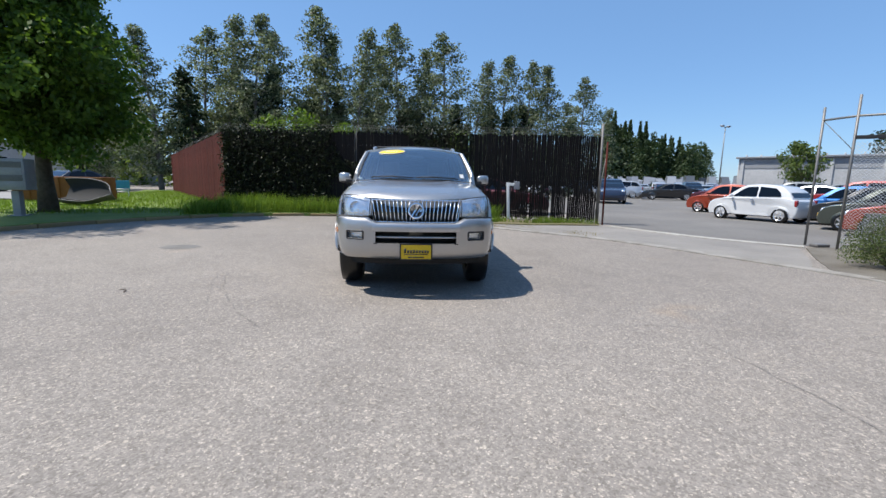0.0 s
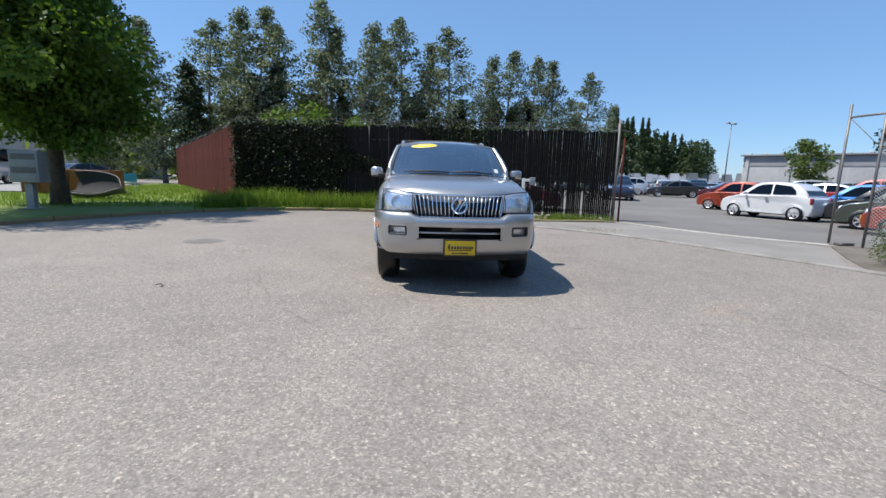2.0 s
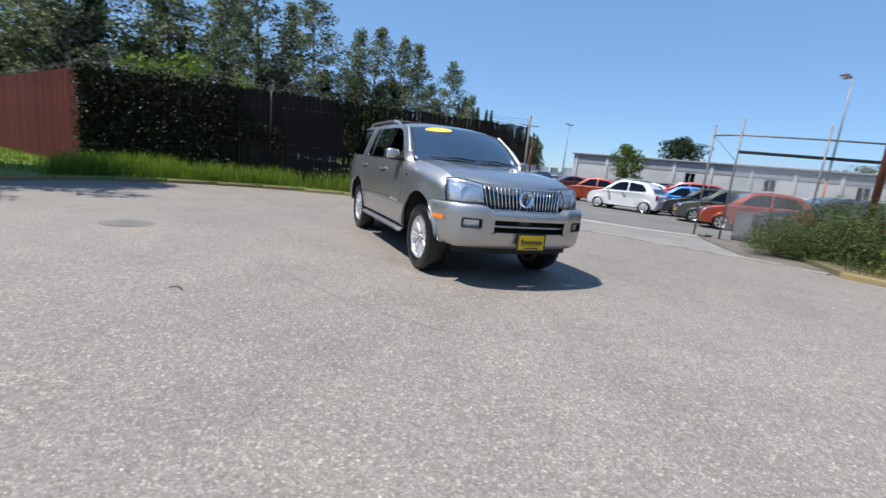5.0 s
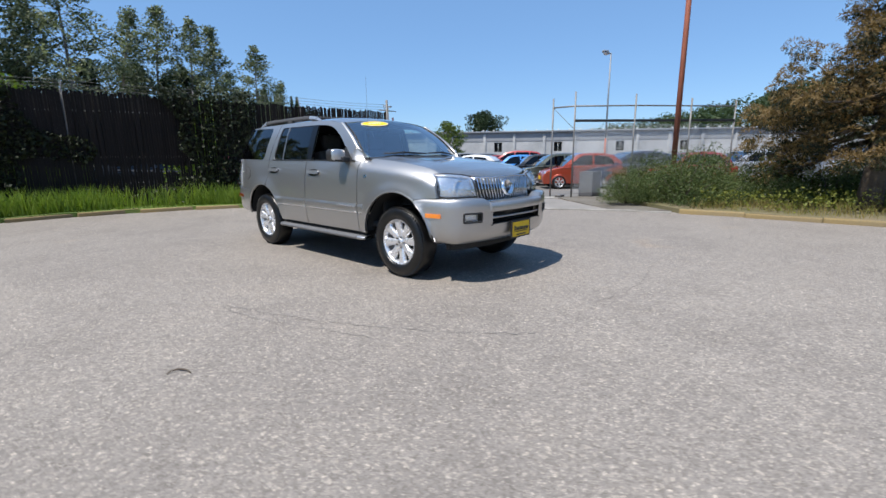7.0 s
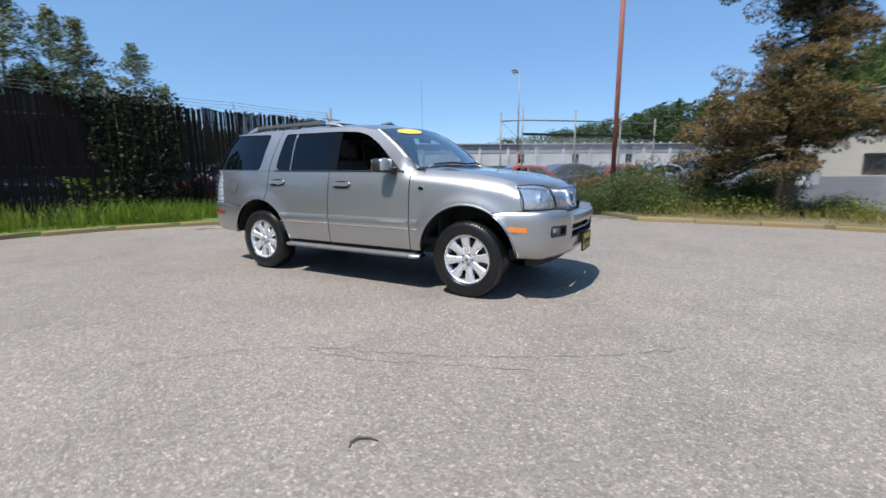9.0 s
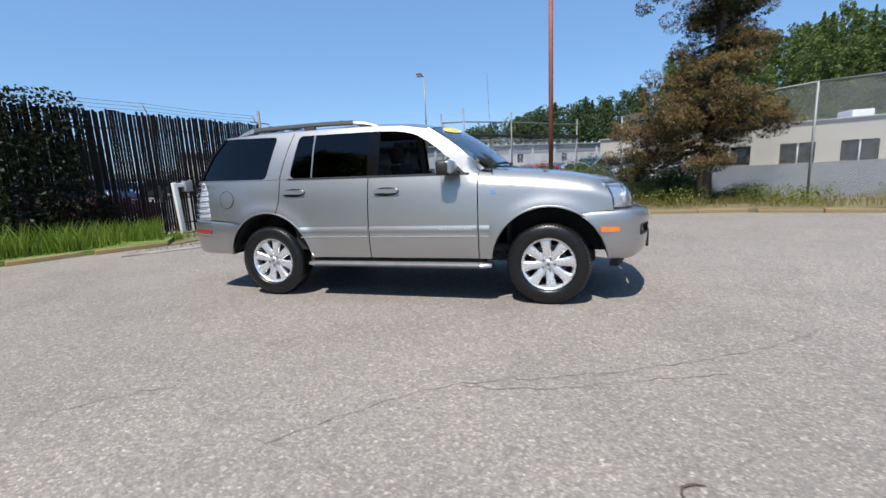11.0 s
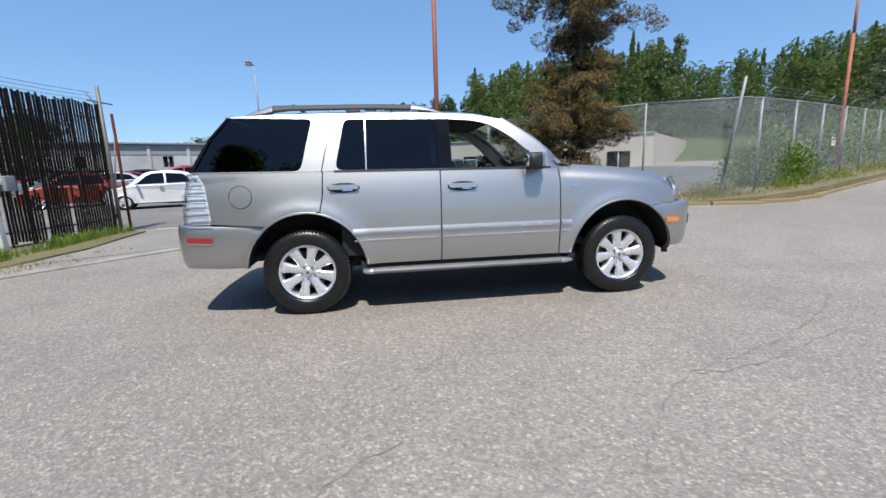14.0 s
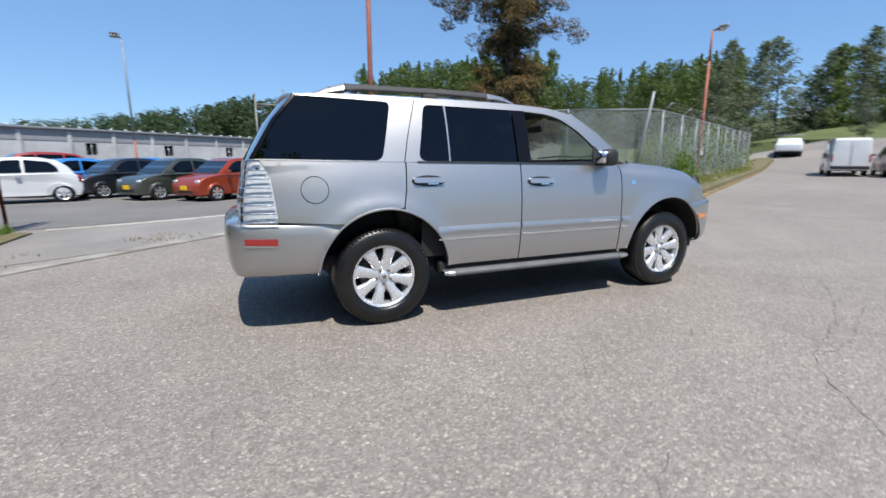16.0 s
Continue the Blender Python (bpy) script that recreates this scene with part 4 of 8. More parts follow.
part("rear_window", facing(grid(bmesh.new(), [[rear_pt(u, z) for u in np.linspace(-1, 1, 21)] for z in np.linspace(1.246, 1.70, 8)]), (0, 1, 0.3)), PRIVACY, suv, "dark tinted wrap-round rear window")
part("tailgate", facing(grid(bmesh.new(), [[rear_pt(u, z) for u in np.linspace(-0.84, 0.84, 19)] for z in np.linspace(0.80, 1.246, 10)]), (0, 1, 0)), SILVER, suv)
part("roof_spoiler", facing(grid(bmesh.new(), [[roof_pt(u, 1.0) + Vector((0, d, dz)) for u in np.linspace(-1, 1, 21)] for d, dz in ((-0.02, 0.004), (0.012, -0.002), (0.014, -0.018), (-0.005, -0.03))]), (0, 1, 1)), SILVER, suv)
# tail lamps: clear ribbed lens with chrome ribs over a red core
for sign in (-1, 1):
    rows, ribs = [], []
    for z in np.linspace(0.832, 1.236, 15):
        y_in = lerp_table(z, [0.832, 1.13, 1.20, 1.24], [4.54, 4.575, 4.603, 4.627])
        row = []
        for t in np.linspace(0, 1, 9):
            y = y_in + (rear_y(z) - y_in) * min(t * 1.7, 1)
            p = Vector((sign * (half_width(y, z) + 0.012), y, z))
            if t > 0.6:
                q = rear_pt(sign * (1 - 0.17 * (t - 0.6) / 0.4), z)
                p = q + Vector((sign * 0.006, 0.012, 0))
            row.append(p)
        rows.append(row)
    lens = part("tail_lamp", facing(grid(bmesh.new(), rows), (sign, 1, 0)), LENS, suv, "clear ribbed tail lamp")
    inner = [[p - Vector((sign * 0.018, 0.018, 0)) for p in r] for r in rows]
    part("lamp_bowl", facing(grid(bmesh.new(), inner), (sign, 1, 0)), PEARL, lens)
    red = [[p - Vector((sign * 0.012, 0.012, 0)) for p in r[6:]] for r in rows[4:11]]
    part("lamp_core", facing(grid(bmesh.new(), red), (sign, 1, 0)), RED_LENS, lens)
    for i in range(0, 15, 2):
        part("lamp_rib", tubed([p + Vector((sign * 0.004, 0.003, 0)) for p in rows[i]], 0.0055, 6), CHROME, lens)

# bumpers
FRONT_X = [0, 0.1, 0.2, 0.3, 0.43, 0.47, 0.52, 0.56, 0.65, 0.74, 0.775, 0.805, 0.83, 0.85, 0.868, 0.884, 0.90, 0.912, 0.92]
FRONT_Y = [0.0, 0.001, 0.005, 0.012, 0.026, 0.034, 0.046, 0.056, 0.088, 0.135, 0.165, 0.20, 0.24, 0.29, 0.35, 0.42, 0.50, 0.58, 0.66]


def bumper_pt(x, z, out=0.0):
    """The front bumper's face at a place across it."""
    a = abs(x)
    y = lerp_table(a, FRONT_X, FRONT_Y)
    o = out + lerp_table(z, [0.42, 0.44, 0.50, 0.60, 0.72, 0.76, 0.80, 0.84, 0.853, 0.857], [-0.09, -0.045, -0.012, 0.0, 0.004, 0.008, 0.006, -0.004, -0.02, -0.13])
    k = min(max((a - 0.70) / 0.2, 0), 1)
    k = k * k * (3 - 2 * k)
    # the top edge dips under the grille
    z -= max(z - 0.77, 0) * 0.55 * min(max((0.50 - a) / 0.05, 0), 1)
    px, py = a + o * k, y - o * (1 - k)
    stop = ARCH_F[0] - math.sqrt(max(ARCH_F[2] ** 2 - (z - ARCH_F[1]) ** 2, 0))
    return Vector((math.copysign(px, x) if x else 0.0, min(py, stop + 0.002), z))


cols = [-x for x in FRONT_X[:0:-1]] + FRONT_X
zs = [0.42, 0.435, 0.46, 0.50, 0.55, 0.595, 0.63, 0.72, 0.74, 0.78, 0.82, 0.845, 0.853, 0.857]


def whole(i, j):
    xm, zm = (cols[j] + cols[j + 1]) / 2, (zs[i] + zs[i + 1]) / 2
    return not (abs(xm) < 0.43 and 0.595 < zm < 0.72) and not (0.56 < abs(xm) < 0.74 and 0.63 < zm < 0.72)


bm = grid(bmesh.new(), [[bumper_pt(x, z) for x in cols] for z in zs], whole)
facing(bm, (0, -1, 0))
for e in bm.edges:
    if e.is_boundary:
        e.smooth = False
bumper = part("front_bumper", bm, SILVER, suv, "silver-grey front bumper")
part("bumper_bar", facing(thicken(facing(grid(bmesh.new(), [[bumper_pt(x, z, 0.014) for x in np.linspace(-0.465, 0.465, 25)] for z in (0.728, 0.745, 0.78, 0.82, 0.842)]), (0, -1, 0)), (0, 1, 0), 0.03), (0, -1, 0)), SATIN, bumper, "bright satin bar under the grille")
for d, z0, z1, x1 in ((0.10, 0.585, 0.73, 0.45),):
    part("air_intake", boxed((0, 0.03 + d, 0.657), (2 * x1, 0.02, z1 - z0)), DARK, bumper)
    part("intake_roof", boxed((0, 0.075, 0.724), (2 * x1, 0.10, 0.01)), BLACK, bumper)
    part("intake_floor", boxed((0, 0.075, 0.591), (2 * x1, 0.10, 0.01)), BLACK, bumper)
part("intake_bar", tubed([bumper_pt(x, 0.66, -0.02) for x in np.linspace(-0.43, 0.43, 13)], 0.012, 6), SATIN, bumper)
for sign in (-1, 1):
    fog = part("fog_lamp", facing(grid(bmesh.new(), [[bumper_pt(sign * x, z, -0.016) for x in np.linspace(0.575, 0.725, 7)] for z in (0.642, 0.66, 0.69, 0.708)]), (0, -1, 0)), LENS, bumper, "clear rectangular fog lamp")
    part("fog_bowl", facing(grid(bmesh.new(), [[bumper_pt(sign * x, z, -0.05) for x in np.linspace(0.565, 0.735, 7)] for z in (0.635, 0.66, 0.69, 0.715)]), (0, -1, 0)), LAMP_BOWL, fog)
    rim = [bumper_pt(sign * x, z, -0.002) for x, z in rounded([(0.562, 0.632), (0.738, 0.632), (0.738, 0.718), (0.562, 0.718)], 0.012)]
    part("fog_rim", tubed(rim + rim[:1], 0.011, 6), BLACK, fog)
part("valance", facing(grid(bmesh.new(), [[bumper_pt(x, z, -0.07) + Vector((0, 0.04, -0.01)) for x in np.linspace(-0.86, 0.86, 25)] for z in (0.35, 0.39, 0.45)]), (0, -1, 0)), DARK, bumper, "black lower valance")
# advertising plate with lettering that cannot be read
plate = part("number_plate", boxed((0, -0.022, 0.512), (0.318, 0.012, 0.155), 0.005), YELLOW_PLATE, bumper, "yellow dealer plate in a black frame")
bm = bmesh.new()
for c, s in (((0, -0.02, 0.594), (0.345, 0.02, 0.014)), ((0, -0.02, 0.430), (0.345, 0.02, 0.014)), ((-0.166, -0.02, 0.512), (0.014, 0.02, 0.178)), ((0.166, -0.02, 0.512), (0.014, 0.02, 0.178))):
    box(bm, c, s, None, 0.003)
part("plate_frame", bm, BLACK, plate)
for k, (x, h) in enumerate(((-0.115, 0.05), (-0.082, 0.03), (-0.052, 0.03), (-0.022, 0.034), (0.008, 0.03), (0.038, 0.03), (0.068, 0.03), (0.098, 0.03), (0.124, 0.026))):
    part("plate_bar", boxed((x, -0.0295, 0.515 + h / 2 - 0.015), (0.021, 0.004, h)), INK, plate)
part("plate_bar", boxed((0.0, -0.0295, 0.487), (0.25, 0.004, 0.008)), INK, plate)
part("plate_bar", boxed((0.0, -0.0295, 0.455), (0.17, 0.004, 0.012)), INK, plate)

REAR_X = [0, 0.2, 0.4, 0.6, 0.70, 0.76, 0.80, 0.83, 0.85, 0.87, 0.89, 0.905, 0.918]
REAR_Y = [4.915, 4.91, 4.90, 4.885, 4.87, 4.85, 4.82, 4.77, 4.70, 4.60, 4.45, 4.26, 4.0]


def rear_bumper_pt(x, z):
    a = abs(x)
    y = lerp_table(a, REAR_X, REAR_Y)
    o = lerp_table(z, [0.44, 0.46, 0.52, 0.62, 0.74, 0.79, 0.815, 0.822], [-0.07, -0.03, -0.008, 0.004, 0.006, 0.0, -0.012, -0.10])
    k = min(max((a - 0.68) / 0.17, 0), 1)
    px, py = a + o * k, y + o * (1 - k)
    stop = ARCH_R[0] + math.sqrt(max(ARCH_R[2] ** 2 - (z - ARCH_R[1]) ** 2, 0))
    return Vector((math.copysign(px, x) if x else 0.0, max(py, stop - 0.002), z + 0.03 * max(y - 4.6, 0)))


rcols = [-x for x in REAR_X[:0:-1]] + REAR_X
rcols = sorted(set(rcols + [(a + b_) / 2 for a, b_ in zip(rcols, rcols[1:])]))
part("rear_bumper", facing(grid(bmesh.new(), [[rear_bumper_pt(x, z) for x in rcols] for z in (0.44, 0.455, 0.48, 0.52, 0.57, 0.62, 0.68, 0.74, 0.78, 0.80, 0.815, 0.822)]), (0, 1, 0)), SILVER, suv, "silver-grey rear bumper")

# Dark filler box added out of sight, blocking light between bumper and tailgate.
part("tail_gap_blocker", boxed((0, 4.58, 0.66), (1.58, 0.16, 0.38), 0.02), DARK, suv)
for sign in (-1, 1):
    part("lamp_pocket", boxed((sign * 0.74, 4.58, 1.03), (0.14, 0.16, 0.36), 0.02), DARK, suv)
part("nose_panel", facing(grid(bmesh.new(), [[bonnet_pt(u, 0.0) + Vector((0, d, dz)) for u in np.linspace(-1, 1, 41)] for d, dz in ((-0.005, 0.001), (-0.006, -0.015), (-0.003, -0.04), (0.012, -0.085))]), (0, -1, 0)), SILVER, suv)
# grille: dark back, bright frame, upright bars, round badge
def grille_pt(x, t, out=0.0):
    """t from the foot to the top of the grille."""
    return Vector((x * (0.455 + 0.045 * t), 0.155 + 0.045 * t + 0.045 * x * x - out, 0.862 + (1.043 - 0.862) * t - 0.055 * (1 - t)))


grille = part("grille", facing(grid(bmesh.new(), [[grille_pt(x, t, -0.05) for x in np.linspace(-1, 1, 17)] for t in (0, 0.5, 1)]), (0, -1, 0)), DARK, suv, "chrome waterfall grille with upright bars")
loop = [grille_pt(x, 0) for x in np.linspace(-1, 1, 17)] + [grille_pt(x, 1) for x in np.linspace(1, -1, 17)]
part("grille_frame", tubed(loop + loop[:1], 0.010, 6), CHROME, grille)
for k in range(22):
    x = -0.95 + 1.9 * k / 21
    part("grille_bar", tubed([grille_pt(x, t, 0.004) for t in (0.03, 0.5, 0.97)], 0.0078, 6), CHROME, grille)
badge_m = Matrix.Translation((0, 0.155, 0.932)) @ Matrix.Rotation(radians(-90), 4, "Z") @ Matrix.Rotation(radians(-15), 4, "Y")
bm = revolve([(-0.004, 0.0), (-0.004, 0.060), (0.010, 0.068), (0.018, 0.078), (0.012, 0.088), (-0.02, 0.090)], 28)
bmesh.ops.transform(bm, matrix=badge_m, verts=bm.verts[:])
bm2 = facing(bm, (0, -1, 0))
badge = part("badge", bm, CHROME, grille, "round chrome badge")
bm = bmesh.new()
for dx in (-0.032, 0.0, 0.032):
    tube(bm, [(dx - 0.02, 0.145, 0.895), (dx + 0.004, 0.141, 0.935), (dx + 0.024, 0.151, 0.972)], 0.006, 6)
part("badge_mark", bm, BLACK, badge)
# head lamps
for sign in (-1, 1):
    plan = [(0.495, 0.175), (0.56, 0.183), (0.62, 0.197), (0.68, 0.220), (0.73, 0.250), (0.77, 0.283), (0.80, 0.320), (0.822, 0.370)]
    tops = [1.055, 1.068, 1.078, 1.085, 1.089, 1.090, 1.088, 1.085]
    lows = [0.868, 0.866, 0.865, 0.865, 0.865, 0.866, 0.868, 0.872]
    rows = []
    for t in np.linspace(0, 1, 8):
        row = []
        for (x, y), a, b_ in zip(plan, lows, tops):
            lean_ = 0.05 * t + 0.02 * t * t
            bulge = 0.018 * math.sin(math.pi * t)
            row.append(Vector((sign * (x - 0.02 * t * (x - 0.4) + bulge * 0.4), y + lean_ - bulge, a + (b_ - a) * t)))
        rows.append(row)
    lamp = part("head_lamp", facing(grid(bmesh.new(), rows), (sign * 0.4, -1, 0)), LENS, suv, "clear wide head lamp")
    back = [[p + Vector((-sign * 0.012, 0.032, 0)) for p in r] for r in rows]
    part("lamp_bowl", facing(grid(bmesh.new(), back), (0, -1, 0)), LAMP_BOWL, lamp)
    for x, y, r in ((0.655, 0.285, 0.06),):
        bm = revolve([(-0.055, 0.012), (-0.05, 0.03), (-0.02, 0.05), (0.02, r), (0.025, r + 0.008)], 20)
        bmesh.ops.transform(bm, matrix=Matrix.Translation((sign * x, y, 0.955)) @ Matrix.Rotation(radians(-90), 4, "Z"), verts=bm.verts[:])
        part("lamp_reflector", bm, LAMP_BOWL, lamp)
    edge_ = rows[0] + [r[-1] for r in rows[1:]] + rows[-1][::-1][1:] + [r[0] for r in rows[::-1][1:]]
    part("lamp_seal", tubed(edge_, 0.006, 5), BLACK, lamp)

# roof rack
for sign in (-1, 1):
    rail = []
    for y, z, w, h in ((2.58, 1.722, 0.050, 0.012), (2.70, 1.758, 0.058, 0.042), (2.84, 1.774, 0.056, 0.048), (3.2, 1.782, 0.056, 0.046), (3.88, 1.776, 0.056, 0.046), (4.02, 1.768, 0.068, 0.060), (4.15, 1.738, 0.066, 0.046), (4.26, 1.706, 0.05, 0.012)):
        cx = sign * (half_width(y, 1.72) - 0.055)
        rail.append([(cx + a * w * 0.5, y, z + b_ * h * 0.5) for a, b_ in ((-1, -0.6), (-0.7, 0.8), (0, 1.0), (0.7, 0.8), (1, -0.6), (0.6, -1.0), (-0.6, -1.0), (-1, -0.6))])
    for y0, mt, lo_, hi in (("front_cap", SATIN, 0, 3), ("rail_bar", RACK, 2, 6), ("rear_cap", SATIN, 5, 8)):
        bm = grid(bmesh.new(), rail[lo_:hi])
        bmesh.ops.recalc_face_normals(bm, faces=bm.faces[:])
        if y0 == "rail_bar":
            rack = part("roof_rail", bm, mt, suv, "grey roof rail with silver end caps")
        else:
            part("rail_cap", bm, mt, suv, "silver roof rail end cap")
    for y in (2.72, 3.35, 4.08):
        part("rail_foot", boxed((sign * (half_width(y, 1.72) - 0.055), y, 1.74), (0.05, 0.12, 0.05), 0.015), RACK, suv)
for y in (3.0, 3.85):
    w = half_width(y, 1.72) - 0.06
    part("cross_bar", tubed([(-w, y, 1.795), (0, y, 1.812), (w, y, 1.795)], 0.014, 8), RACK, suv)

# mirrors
for sign in (-1, 1):
    rows = []
    for t, s in ((0, 0.55), (0.15, 0.9), (0.5, 1.0), (0.85, 0.97), (1.0, 0.7)):
        x = 0.90 + 0.165 * t
        row = []
        for a in np.linspace(0, 2 * math.pi, 19):
            ca, sa = math.cos(a), math.sin(a)
            ey = math.copysign(abs(ca) ** 0.4, ca) * 0.075 * s
            ez = math.copysign(abs(sa) ** 0.36, sa) * 0.070 * s
            row.append((sign * x, 1.785 + ey + 0.035 * t, 1.280 + ez))
        rows.append(row)
    bm = grid(bmesh.new(), rows)
    bmesh.ops.holes_fill(bm, edges=[e for e in bm.edges if e.is_boundary])
    bmesh.ops.remove_doubles(bm, verts=bm.verts[:], dist=1e-5)
    bmesh.ops.recalc_face_normals(bm, faces=bm.faces[:])
    bm.faces.ensure_lookup_table()
    for f in bm.faces:
        c = f.calc_center_median()
        f.material_index = 0 if f.normal.y < -0.15 and c.z > 1.235 and abs(c.x) < 1.06 else 1
    mirror = part("wing_mirror", bm, [SATIN, BLACK], suv, "wing mirror with a bright silver cap")
    part("mirror_arm", boxed((sign * 0.895, 1.765, 1.235), (0.14, 0.12, 0.06), 0.02), BLACK, mirror)
    part("mirror_sail", sheet([[(1.66, 1.226), (1.86, 1.230), (1.86, 1.30), (1.83, 1.385)]], skin(sign, 0.004), (sign, 0, 0), 0.1, 0.012, (-sign, 0, 0)), BLACK, mirror)
    part("mirror_glass", boxed((sign * 0.985, 1.886, 1.283), (0.125, 0.006, 0.10), 0.0), CHROME, mirror)
part("aerial", tubed([(-0.815, 1.415, 1.225), (-0.812, 1.42, 1.26), (-0.80, 1.44, 2.09)], [0.012, 0.002, 0.001], 6), BLACK, suv, "thin black whip aerial")

# underside and cabin
part("underbody", boxed((0, 2.35, 0.43), (1.40, 3.7, 0.12), 0.03), DARK, suv)
# Unseen dark boxes added to keep sun from leaking through into the car's shadow.
part("engine_bay_blocker", boxed((0, 0.92, 0.80), (1.0, 1.0, 0.5), 0.05), DARK, suv)
part("nose_blocker", boxed((0, 0.32, 0.64), (1.2, 0.26, 0.34), 0.02), DARK, suv)
part("tail_blocker", boxed((0, 4.53, 0.60), (1.44, 0.46, 0.28), 0.02), DARK, suv)
part("cabin_floor", boxed((0, 2.9, 0.52), (1.62, 3.3, 0.06)), DARK, suv)
part("firewall", boxed((0, 1.28, 0.85), (1.5, 0.04, 0.70)), DARK, suv)
part("headlining", facing(grid(bmesh.new(), [[roof_pt(u, v) * 1.0 + Vector((0, 0, -0.04)) for u in np.linspace(-0.95, 0.95, 9)] for v in np.linspace(0.03, 0.97, 9)]), (0, 0, -1)), CLOTH, suv)
rows = [[(x, 1.40 + d, z + 0.015 * math.cos(x * 3)) for x in np.linspace(-0.74, 0.74, 13)] for d, z in ((-0.08, 1.20), (0.15, 1.215), (0.34, 1.19), (0.40, 1.12), (0.42, 0.95), (0.36, 0.7))]
part("dashboard", facing(grid(bmesh.new(), rows), (0, 0.5, 1)), DASH, suv, "dark grey dashboard")


def seat(x, y, w, head=True):
    s = part("seat", boxed((x, y - 0.06, 0.72), (w, 0.52, 0.20), 0.06), CLOTH, suv, "grey cloth seat")
    m = Matrix.Translation((x, y + 0.24, 1.03)) @ Matrix.Rotation(radians(-12), 4, "X")
    part("backrest", boxed((0, 0, 0), (w, 0.16, 0.64), 0.06, m), CLOTH, s)
    if head:
        for dx in ((0,) if w < 0.8 else (-0.4, 0.4)):
            m = Matrix.Translation((x + dx, y + 0.34, 1.46)) @ Matrix.Rotation(radians(-10), 4, "X")
            part("headrest", boxed((0, 0, 0), (0.27, 0.11, 0.19), 0.045, m), CLOTH, s)
            part("headrest_post", tubed([(x + dx, y + 0.30, 1.30), (x + dx, y + 0.335, 1.42)], 0.012, 6), CHROME, s)


seat(-0.38, 2.45, 0.52)
seat(0.38, 2.45, 0.52)
seat(0.0, 3.35, 1.30)
wheel_m = Matrix.Translation((0.38, 2.02, 1.135)) @ Matrix.Rotation(radians(28), 4, "X")
bm = bmesh.new()
tube(bm, [(0.185 * math.cos(a), 0, 0.185 * math.sin(a)) for a in np.linspace(0, 2 * math.pi, 25)], 0.016, 7, False)
for a in (0, 180, 270):
    tube(bm, [(0, 0, 0), (0.18 * math.cos(radians(a)), 0, 0.18 * math.sin(radians(a)))], [0.03, 0.014], 6)
bmesh.ops.transform(bm, matrix=wheel_m, verts=bm.verts[:])
part("steering_wheel", bm, BLACK, suv)
part("steering_column", tubed([(0.38, 2.02, 1.135), (0.38, 1.75, 0.99)], 0.035, 8), BLACK, suv)
part("rear_mirror", boxed((0, 1.90, 1.58), (0.24, 0.03, 0.07), 0.015), BLACK, suv)

# wheels: local x points outwards
TYRE_R = 0.378


